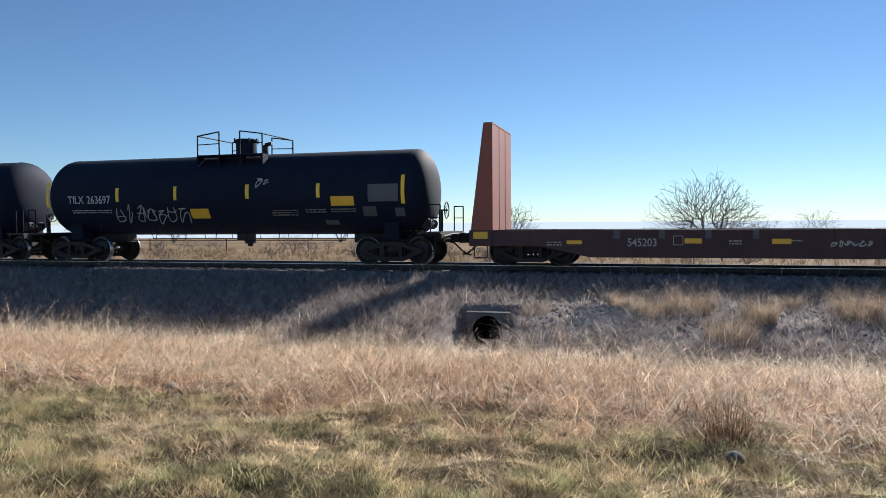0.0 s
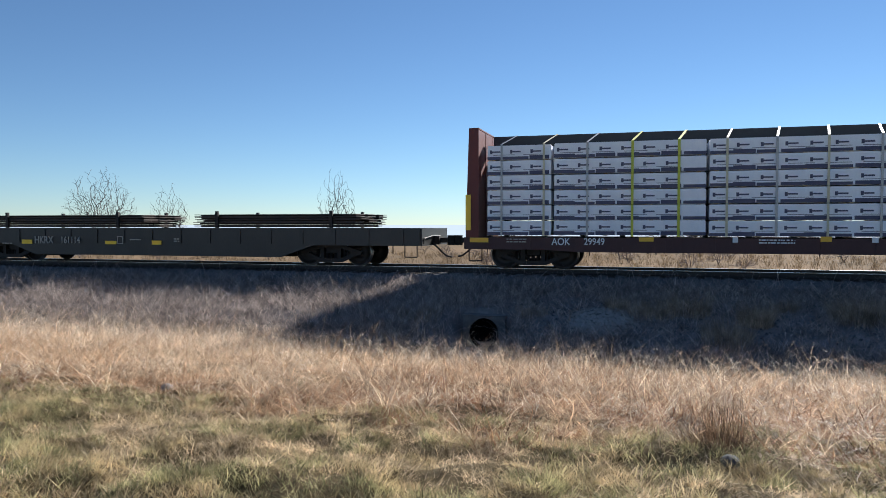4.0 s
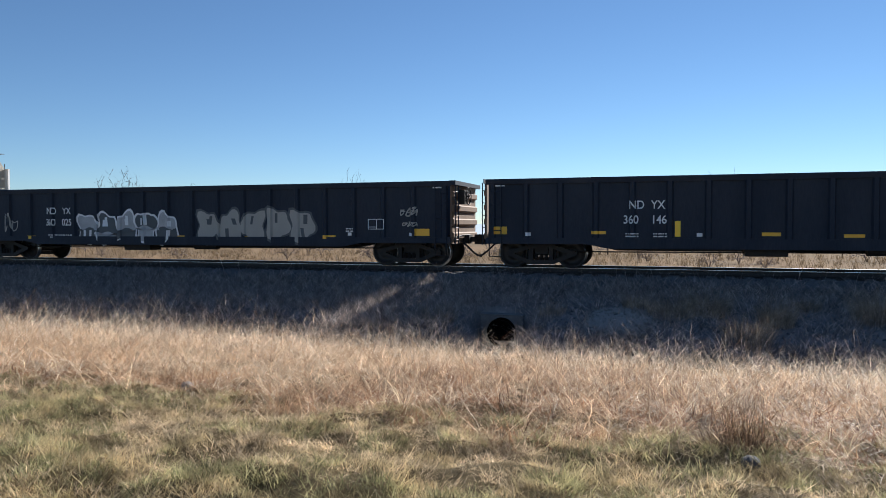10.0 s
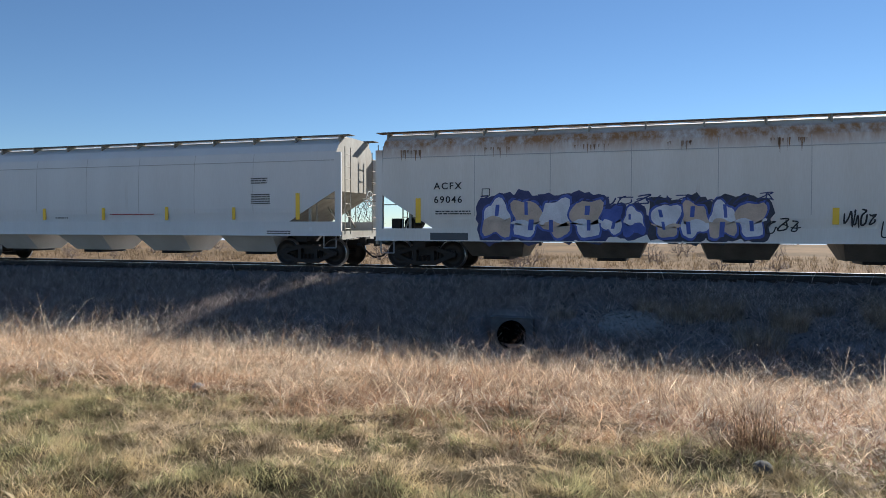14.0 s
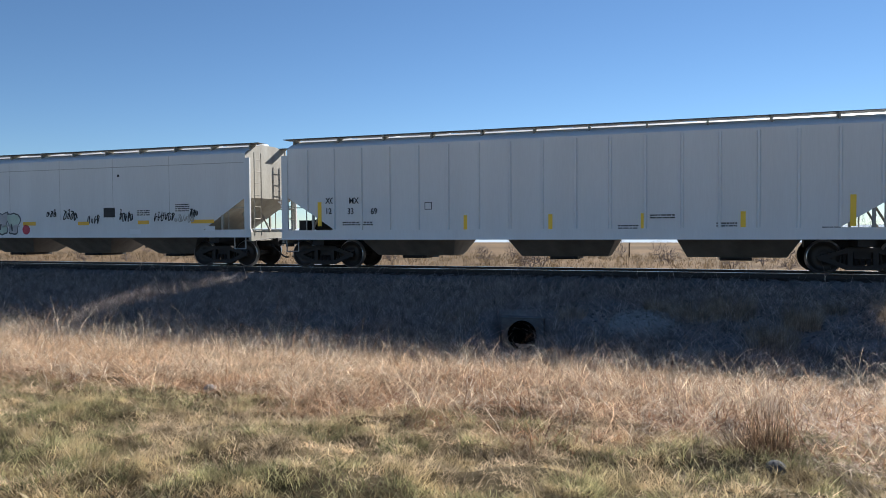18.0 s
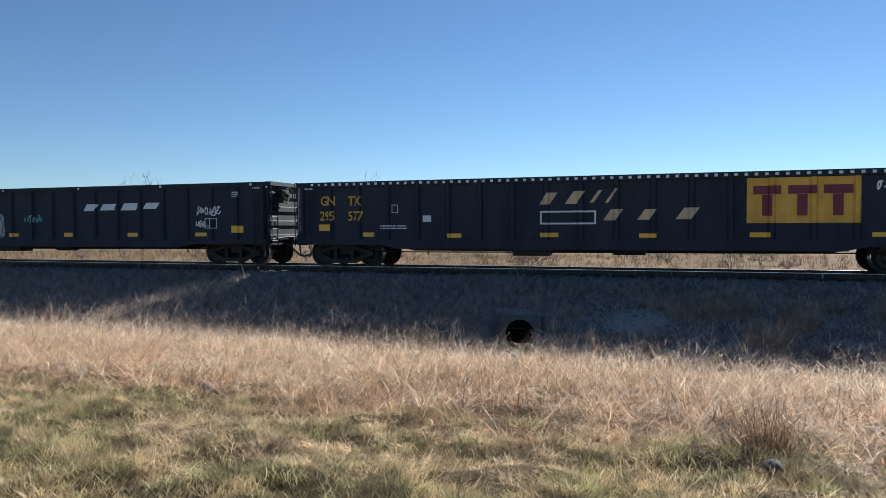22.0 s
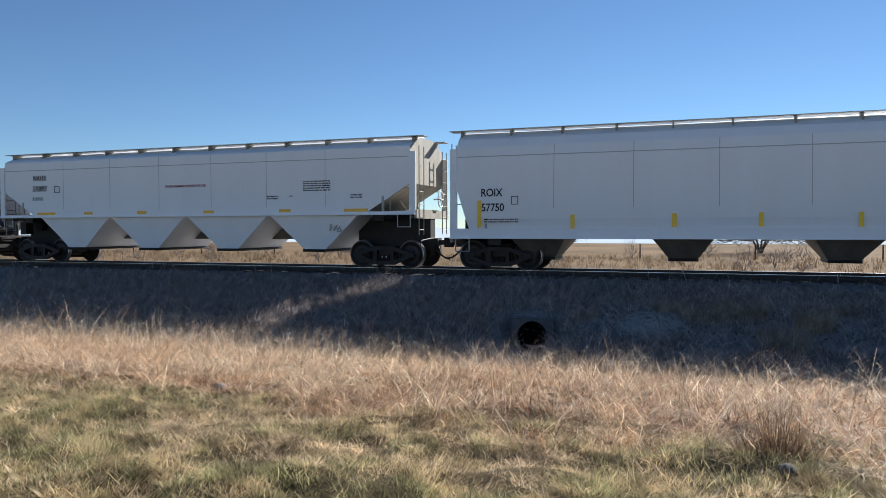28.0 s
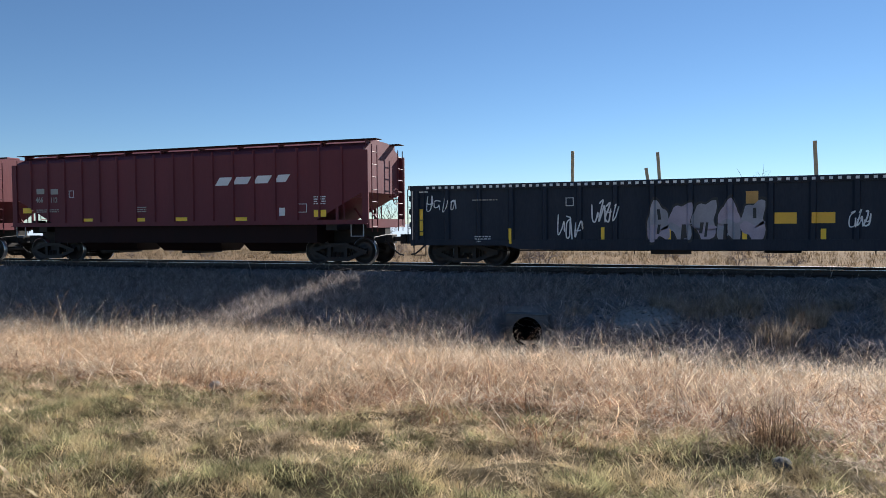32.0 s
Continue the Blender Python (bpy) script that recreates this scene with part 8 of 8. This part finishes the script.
drape(slanted(c17, -1.62, -1.31, 1.96, 2.31, spray("tan_logo", (0.50, 0.36, 0.20)), -1.484), c17)
drape(slanted(c17, -0.85, -0.51, 1.97, 2.34, spray("tan_logo", (0.50, 0.36, 0.20)), -1.484), c17)
drape(slanted(c17, -0.13, -0.02, 2.00, 2.36, spray("tan_logo", (0.50, 0.36, 0.20)), -1.484), c17)
drape(slanted(c17, 0.32, 0.41, 1.99, 2.39, spray("tan_logo", (0.50, 0.36, 0.20)), -1.484), c17)
drape(slanted(c17, 0.24, 0.59, 1.48, 1.80, spray("tan_logo", (0.50, 0.36, 0.20)), -1.484), c17)
drape(slanted(c17, 1.19, 1.52, 1.49, 1.79, spray("tan_logo", (0.50, 0.36, 0.20)), -1.484), c17)
drape(slanted(c17, 2.24, 2.65, 1.50, 1.82, spray("tan_logo", (0.50, 0.36, 0.20)), -1.484), c17)
drape(frame_mark(c17, -1.71, 1.37, 1.64, 0.40, M_INKW, -1.484, 0.05), c17)
drape(print_rows(c17, 8.44, 1.86, 0.37, 3, M_INKW, -1.484), c17)
drape(words(c17, "NSG21", 8.44, 1.45, 0.12, M_INKW, -1.484), c17)
drape(disc(c17, 9.50, 1.56, 0.08, M_INKW, -1.484), c17)
drape(scrawl(c17, 7.04, 7.79, 2.23, 2.51, M_INKW, -1.484, 987, 4), c17)

drape(plate(c18, -7.43, 2.33, 0.50, 0.25, M_INKW, -1.484, "stencil_plate"), c18)
drape(plate(c18, -6.65, 2.31, 0.44, 0.24, M_INKW, -1.484, "stencil_plate"), c18)
drape(words(c18, "519", -7.79, 1.83, 0.24, M_INKW, -1.484), c18)
drape(words(c18, "455", -6.86, 1.82, 0.24, M_INKW, -1.484), c18)
drape(print_rows(c18, -6.94, 1.27, 0.90, 3, M_INKW, -1.484), c18)
drape(plate(c18, -5.32, 1.49, 0.34, 0.24, M_INKW, -1.484, "stencil_plate"), c18)
drape(plate(c18, -8.84, 1.23, 0.49, 0.28, M_REFO, -1.484, "reflective_strip"), c18)
drape(plate(c18, -4.71, 1.08, 0.49, 0.16, M_REFO, -1.484, "reflective_strip"), c18)
drape(plate(c18, -1.46, 1.06, 0.49, 0.13, M_REFO, -1.484, "reflective_strip"), c18)
drape(plate(c18, 1.31, 1.07, 0.49, 0.15, M_REFO, -1.484, "reflective_strip"), c18)
drape(plate(c18, 4.28, 1.07, 0.49, 0.14, M_REFO, -1.484, "reflective_strip"), c18)
drape(plate(c18, 7.22, 1.08, 0.48, 0.13, M_REFO, -1.484, "reflective_strip"), c18)
drape(plate(c18, 8.72, 1.26, 0.48, 0.24, M_REFO, -1.484, "reflective_strip"), c18)
drape(frame_mark(c18, 7.39, 1.29, 0.50, 0.36, M_INKW, -1.484, 0.02, True), c18)
bubble(c18, -4.75, -2.04, 0.97, 1.86, [spray("pale_yellow", (0.52, 0.52, 0.40)), spray("silver", (0.36, 0.36, 0.37))], M_GREYPATCH, -1.484, 40, 5, drape_on=c18, halo=spray("blue_grey", (0.25, 0.28, 0.34)))
drape(scrawl(c18, -9.08, -8.57, 1.41, 1.82, M_INKW, -1.484, 290, 3), c18)
drape(scrawl(c18, -8.02, -7.29, 1.25, 1.72, M_INKW, -1.484, 333, 4), c18)
drape(scrawl(c18, -0.93, 0.03, 1.52, 1.87, spray("teal", (0.10, 0.30, 0.28)), -1.484, 652, 6), c18)
drape(scrawl(c18, 7.04, 8.05, 1.75, 2.12, M_INKW, -1.484, 1096, 6), c18)
drape(scrawl(c18, 7.01, 7.42, 1.33, 1.65, M_INKW, -1.484, 1094, 3), c18)
drape(print_rows(c18, 8.50, 2.51, 0.28, 3, M_INKW, -1.484), c18)
drape(slanted(c18, 2.09, 2.64, 1.95, 2.20, M_INKW, -1.484), c18)
drape(slanted(c18, 2.86, 3.54, 1.97, 2.20, M_INKW, -1.484), c18)
drape(slanted(c18, 3.82, 4.50, 1.96, 2.22, M_INKW, -1.484), c18)
drape(slanted(c18, 4.81, 5.40, 2.00, 2.22, M_INKW, -1.484), c18)

words(c19, "UTCX", -7.52, 2.32, 0.18, M_INKB, w19)
words(c19, "58658", -7.51, 1.87, 0.17, M_INKB, w19)
print_rows(c19, -7.51, 2.62, 0.89, 1, M_INKB, w19)
print_rows(c19, -7.52, 1.56, 0.92, 3, M_INKB, w19)
frame_mark(c19, -6.33, 2.04, 0.24, 0.24, M_INKB, w19, 0.02, False)
plate(c19, 7.48, 1.69, 0.11, 0.85, M_REFL, w19, "reflective_strip")
scrawl(c19, -5.95, -5.07, 1.28, 1.97, M_INKB, w19, 187, 4)
bubble(c19, -5.20, -2.88, 1.15, 2.16, [spray("white", (0.62, 0.62, 0.66)), spray("pale_yellow", (0.52, 0.52, 0.40))], M_INKB, w19, 41, 4, halo=spray("grey", (0.40, 0.38, 0.38)))
bubble(c19, -2.03, -0.21, 0.92, 2.04, [spray("teal", (0.10, 0.30, 0.28)), spray("pink", (0.55, 0.25, 0.26))], spray("dark_teal", (0.04, 0.12, 0.12)), w19, 42, 3, halo=spray("green", (0.05, 0.25, 0.15)))
bubble(c19, -0.40, 0.32, 0.98, 1.96, [spray("green", (0.05, 0.25, 0.15)), spray("dark_teal", (0.04, 0.12, 0.12))], spray("green", (0.05, 0.25, 0.15)), w19, 43, 1)
bubble(c19, 0.23, 1.77, 0.94, 2.01, [spray("pale_blue", (0.38, 0.52, 0.66)), spray("pink", (0.55, 0.25, 0.26))], spray("dark_teal", (0.04, 0.12, 0.12)), w19, 44, 3, halo=spray("teal", (0.10, 0.30, 0.28)))
scrawl(c19, 1.72, 3.25, 1.28, 1.92, spray("red", (0.42, 0.03, 0.06)), w19, 499, 7)
bubble(c19, 3.37, 5.08, 0.94, 2.00, [spray("purple", (0.14, 0.05, 0.22)), spray("mauve", (0.45, 0.33, 0.42))], spray("purple", (0.14, 0.05, 0.22)), w19, 45, 4, halo=spray("purple", (0.14, 0.05, 0.22)))
scrawl(c19, 3.46, 5.12, 1.67, 2.15, M_INKB, w19, 579, 7)
bubble(c19, 5.35, 6.74, 0.90, 1.94, [spray("white", (0.62, 0.62, 0.66)), spray("grey", (0.40, 0.38, 0.38))], M_INKB, w19, 46, 3)
scrawl(c19, 6.71, 7.32, 1.87, 2.11, M_INKB, w19, 739, 3)
plate(c19, 7.05, 1.64, 0.34, 0.25, M_INKB, w19, "stencil_plate")
scrawl(c19, 6.93, 7.56, 0.94, 1.22, M_INKB, w19, 751, 4)
stain(c19, -0.30, 0.28, 3.66, 3.86, w19)
stain(c19, 6.63, 7.30, 3.70, 3.87, w19)

words(c20, "NC", -7.86, 2.41, 0.20, M_INKB, w20)
words(c20, "UX", -7.10, 2.39, 0.21, M_INKB, w20)
words(c20, "0 05 0", -7.72, 1.96, 0.20, M_INKB, w20)
plate(c20, -5.67, 1.37, 0.16, 0.46, M_REFL, w20, "reflective_strip")
plate(c20, -3.08, 1.35, 0.15, 0.49, M_REFL, w20, "reflective_strip")
plate(c20, -0.15, 1.34, 0.11, 0.39, M_REFL, w20, "reflective_strip")
plate(c20, 2.82, 1.33, 0.15, 0.41, M_REFL, w20, "reflective_strip")
plate(c20, 5.46, 1.34, 0.12, 0.46, M_REFL, w20, "reflective_strip")
plate(c20, 7.90, 1.53, 0.13, 0.88, M_REFL, w20, "reflective_strip")
print_rows(c20, 2.97, 1.44, 0.74, 4, M_INKB, w20)
print_rows(c20, 4.72, 1.45, 0.59, 2, M_INKB, w20)
print_rows(c20, 6.59, 1.34, 0.30, 1, M_INKB, w20)
frame_mark(c20, -5.29, 2.18, 0.25, 0.27, M_INKB, w20, 0.02, False)

words(c21, "ROIX", -7.95, 2.28, 0.23, M_INKB, w21)
words(c21, "57750", -7.93, 1.83, 0.23, M_INKB, w21)
frame_mark(c21, -7.00, 2.02, 0.22, 0.25, M_INKB, w21, 0.02, False)
print_rows(c21, -7.85, 1.56, 1.07, 2, M_INKB, w21)
plate(c21, -8.00, 1.75, 0.12, 0.81, M_REFL, w21, "reflective_strip")
plate(c21, -5.15, 1.50, 0.12, 0.41, M_REFL, w21, "reflective_strip")
plate(c21, -2.31, 1.52, 0.13, 0.38, M_REFL, w21, "reflective_strip")
plate(c21, -0.08, 1.53, 0.12, 0.38, M_REFL, w21, "reflective_strip")
plate(c21, 2.29, 1.52, 0.11, 0.39, M_REFL, w21, "reflective_strip")
plate(c21, 5.16, 1.53, 0.10, 0.38, M_REFL, w21, "reflective_strip")
plate(c21, 8.05, 1.76, 0.11, 0.89, M_REFL, w21, "reflective_strip")
print_rows(c21, 4.44, 1.47, 0.36, 3, M_INKB, w21)
print_rows(c21, 6.23, 1.48, 0.34, 2, M_INKB, w21)
print_rows(c21, 7.42, 1.43, 0.52, 2, M_INKB, w21)

words(c22, "NAHX", -7.19, 3.20, 0.19, M_INKB, w22)
words(c22, "570097", -7.23, 2.78, 0.20, M_INKB, w22)
frame_mark(c22, -6.12, 2.71, 0.26, 0.26, M_INKB, w22, 0.02, False)
print_rows(c22, -7.24, 2.51, 0.53, 2, M_INKB, w22)
plate(c22, -6.55, 1.89, 0.93, 0.14, M_REFO, w22, "reflective_strip")
plate(c22, -4.44, 1.89, 0.41, 0.13, M_REFO, w22, "reflective_strip")
plate(c22, -1.92, 1.91, 0.41, 0.13, M_REFO, w22, "reflective_strip")
plate(c22, 1.02, 1.90, 0.43, 0.12, M_REFO, w22, "reflective_strip")
plate(c22, 4.12, 1.91, 0.44, 0.12, M_REFO, w22, "reflective_strip")
plate(c22, 6.79, 1.90, 0.87, 0.12, M_REFO, w22, "reflective_strip")
words(c22, "DO NOT HAMMER ON SIDES OF CAR", -0.86, 2.80, 0.085, M_INKR, w22)
print_rows(c22, 4.83, 2.87, 1.03, 5, M_INKB, w22)
print_rows(c22, 3.43, 2.39, 0.43, 2, M_INKB, w22)
print_rows(c22, 6.60, 2.39, 0.42, 2, M_INKB, w22)
print_rows(c22, 4.30, 2.39, 0.13, 1, M_INKB, w22)
scrawl(c22, 5.80, 6.27, 1.18, 1.46, M_INKT, w22, 598, 3)

wrap_tank(words(c23, "GATX", -6.57, 2.07, 0.25, M_INKW, 0), 1.42, 2.39)
wrap_tank(words(c23, "215033", -5.45, 2.05, 0.25, M_INKW, 0), 1.42, 2.39)
wrap_tank(frame_mark(c23, -4.02, 2.03, 0.22, 0.25, M_INKW, 0, 0.02, False), 1.42, 2.39)
wrap_tank(print_rows(c23, -6.44, 1.79, 1.89, 2, M_INKT, 0), 1.42, 2.39)
on_tank(c23, -7.27, 2.52, 0.14, 0.87, M_REFL, 1.42, 2.39, "reflective_strip")
on_tank(c23, -4.24, 2.42, 0.14, 0.43, M_REFL, 1.42, 2.39, "reflective_strip")
on_tank(c23, -1.11, 2.42, 0.15, 0.45, M_REFL, 1.42, 2.39, "reflective_strip")
on_tank(c23, 1.10, 2.42, 0.15, 0.44, M_REFL, 1.42, 2.39, "reflective_strip")
on_tank(c23, 3.78, 2.41, 0.14, 0.44, M_REFL, 1.42, 2.39, "reflective_strip")
on_tank(c23, 7.03, 2.62, 0.14, 0.89, M_REFL, 1.42, 2.39, "reflective_strip")
on_tank(c23, 4.33, 2.21, 0.68, 0.39, M_REFL, 1.42, 2.39, "reflective_strip")
wrap_tank(words(c23, "SR-6754", 4.71, 2.18, 0.12, M_INKW, 0), 1.42, 2.39)
wrap_tank(print_rows(c23, 5.90, 2.48, 1.07, 6, M_INKT, 0), 1.42, 2.39)
wrap_tank(frame_mark(c23, 4.81, 1.54, 0.46, 0.30, M_INKW, 0, 0.02, False), 1.42, 2.39)
wrap_tank(print_rows(c23, 1.09, 1.80, 0.78, 1, M_INKT, 0), 1.42, 2.39)
wrap_tank(print_rows(c23, 3.02, 1.79, 0.90, 3, M_INKT, 0), 1.42, 2.39)
wrap_tank(placard(c23, 6.75, 1.32, 0.19, M_INKR), 1.42, 2.39)

drape(print_rows(c24, -7.87, 2.04, 0.82, 1, M_INKT, -1.484), c24)
drape(print_rows(c24, -7.80, 0.92, 0.51, 3, M_INKW, -1.484), c24)
drape(plate(c24, -9.55, 1.39, 0.11, 0.83, M_REFL, -1.484, "reflective_strip"), c24)
drape(plate(c24, -6.68, 0.95, 0.11, 0.47, M_REFL, -1.484, "reflective_strip"), c24)
drape(plate(c24, -3.93, 0.97, 0.10, 0.46, M_REFL, -1.484, "reflective_strip"), c24)
drape(plate(c24, -2.11, 0.93, 0.12, 0.49, M_REFL, -1.484, "reflective_strip"), c24)
drape(plate(c24, -0.13, 0.93, 0.12, 0.48, M_REFL, -1.484, "reflective_strip"), c24)
drape(plate(c24, 1.79, 0.91, 0.13, 0.44, M_REFL, -1.484, "reflective_strip"), c24)
drape(plate(c24, 3.63, 0.94, 0.12, 0.42, M_REFL, -1.484, "reflective_strip"), c24)
drape(plate(c24, 6.32, 0.96, 0.12, 0.41, M_REFL, -1.484, "reflective_strip"), c24)
drape(plate(c24, 9.31, 1.23, 0.12, 0.89, M_REFL, -1.484, "reflective_strip"), c24)
drape(plate(c24, 0.88, 1.42, 0.54, 0.30, M_REFO, -1.484, "reflective_strip"), c24)
drape(plate(c24, 1.78, 1.42, 0.57, 0.29, M_REFO, -1.484, "reflective_strip"), c24)
drape(plate(c24, 4.56, 2.00, 2.50, 0.64, spray("ochre", (0.42, 0.24, 0.06)), -1.484, "logo_panel"), c24)
drape(plate(c24, 0.05, 1.99, 0.31, 0.34, spray("ochre", (0.42, 0.24, 0.06)), -1.484, "logo_panel"), c24)
drape(plate(c24, 5.41, 2.06, 0.43, 0.11, M_INKB, -1.492, "stencil_plate"), c24)
drape(plate(c24, 5.37, 1.90, 0.14, 0.24, M_INKB, -1.492, "stencil_plate"), c24)
drape(plate(c24, 4.88, 2.08, 0.43, 0.12, M_INKB, -1.492, "stencil_plate"), c24)
drape(plate(c24, 4.88, 1.90, 0.15, 0.25, M_INKB, -1.492, "stencil_plate"), c24)
drape(plate(c24, 4.36, 2.09, 0.44, 0.12, M_INKB, -1.492, "stencil_plate"), c24)
drape(plate(c24, 4.32, 1.92, 0.14, 0.25, M_INKB, -1.492, "stencil_plate"), c24)
drape(plate(c24, 3.82, 2.10, 0.44, 0.12, M_INKB, -1.492, "stencil_plate"), c24)
drape(plate(c24, 3.82, 1.92, 0.15, 0.25, M_INKB, -1.492, "stencil_plate"), c24)
bubble(c24, -2.71, 0.41, 0.65, 2.02, [spray("washed_grey", (0.27, 0.26, 0.29)), spray("washed_mauve", (0.33, 0.28, 0.34))], M_TARP, -1.484, 47, 5, drape_on=c24)
drape(scrawl(c24, -9.40, -8.38, 1.71, 2.30, M_INKW, -1.484, 216, 4), c24)
drape(scrawl(c24, -5.27, -4.53, 0.80, 1.75, M_INKW, -1.484, 380, 3), c24)
drape(scrawl(c24, -4.26, -3.46, 1.32, 2.05, M_INKW, -1.484, 422, 4), c24)
drape(scrawl(c24, 2.36, 2.89, 1.16, 1.65, M_INKW, -1.484, 732, 3), c24)
drape(scrawl(c24, 6.13, 6.61, 1.71, 2.15, M_INKW, -1.484, 936, 3), c24)
drape(scrawl(c24, 6.75, 7.54, 1.77, 2.42, spray("pale_blue", (0.38, 0.52, 0.66)), -1.484, 972, 5), c24)
drape(scrawl(c24, 6.81, 7.52, 0.90, 1.36, spray("pale_blue", (0.38, 0.52, 0.66)), -1.484, 976, 4), c24)
drape(scrawl(c24, 7.92, 9.01, 1.79, 2.39, M_INKW, -1.484, 1042, 6), c24)
drape(scrawl(c24, 7.99, 8.36, 1.62, 1.88, M_INKW, -1.484, 1046, 3), c24)
drape(frame_mark(c24, 6.86, 0.76, 0.46, 0.29, M_INKW, -1.484, 0.02, True), c24)
drape(frame_mark(c24, -5.00, 1.83, 0.23, 0.25, M_INKW, -1.484, 0.02, False), c24)
drape(plate(c24, 4.57, 0.82, 0.25, 0.19, M_INKW, -1.484, "stencil_plate"), c24)
drape(print_rows(c24, 8.44, 1.56, 0.30, 4, M_INKW, -1.484), c24)
drape(words(c24, "15G20", 8.51, 0.86, 0.11, M_INKW, -1.484), c24)

plate(c25, -6.25, 2.71, 0.39, 0.20, M_INKT, w25, "paint_patch")
plate(c25, -5.55, 2.69, 0.36, 0.21, M_INKT, w25, "paint_patch")
words(c25, "466", -6.49, 2.29, 0.20, M_INKT, w25)
words(c25, "112", -5.75, 2.28, 0.19, M_INKT, w25)
print_rows(c25, -6.47, 1.98, 1.11, 2, M_INKT, w25)
frame_mark(c25, -4.83, 2.45, 0.24, 0.26, M_INKW, w25, 0.02, False)
plate(c25, -6.95, 1.98, 0.44, 0.20, M_REFL, w25, "reflective_strip")
plate(c25, -3.95, 1.59, 0.46, 0.11, M_REFL, w25, "reflective_strip")
plate(c25, -1.50, 1.58, 0.43, 0.13, M_REFL, w25, "reflective_strip")
plate(c25, 0.32, 1.58, 0.49, 0.13, M_REFL, w25, "reflective_strip")
plate(c25, 2.82, 1.56, 0.46, 0.12, M_REFL, w25, "reflective_strip")
plate(c25, 5.88, 1.72, 0.46, 0.23, M_REFL, w25, "reflective_strip")
plate(c25, 4.44, 1.79, 0.22, 0.27, M_INKW, w25, "stencil_plate")
frame_mark(c25, 5.01, 1.76, 0.38, 0.29, M_INKW, w25, 0.02, False)
print_rows(c25, 5.65, 2.25, 0.45, 4, M_INKW, w25)
print_rows(c25, -1.68, 2.01, 0.46, 3, M_INKT, w25)
slanted(c25, 1.87, 2.39, 2.73, 3.01, M_INKW, w25)
slanted(c25, 2.57, 3.17, 2.76, 3.01, M_INKW, w25)
slanted(c25, 3.41, 3.98, 2.77, 3.03, M_INKW, w25)
slanted(c25, 4.24, 4.68, 2.79, 3.04, M_INKW, w25)

for s in STAINS:
    stain(*s)


# ---- what moves ----
def motions():
    for ob, at in RIDERS:
        x, y, z = at if isinstance(at, tuple) else (at, 0, 0)
        walk(ob, [(t, pose(x + V * t, y, z)) for t in (0, 8, 16, 24, 32)])
    for ws, x, u in WHEELS:
        first, last = max(0.0, (-36 - u) / V), min(32.0, (18 - u) / V)
        if last <= first:
            continue
        k0, k1 = int(first * FPS), int(math.ceil(last * FPS))
        ks = ([0] if k0 > 0 else []) + list(range(k0, k1 + 1)) + ([960] if k1 < 960 else [])
        step = math.degrees(V / FPS / WHEEL)
        walk(ws, [(k / FPS, pose(x, 0, WHEEL, 0, (max(k0, min(k1, k)) - k0) * step, 0)) for k in ks])


motions()
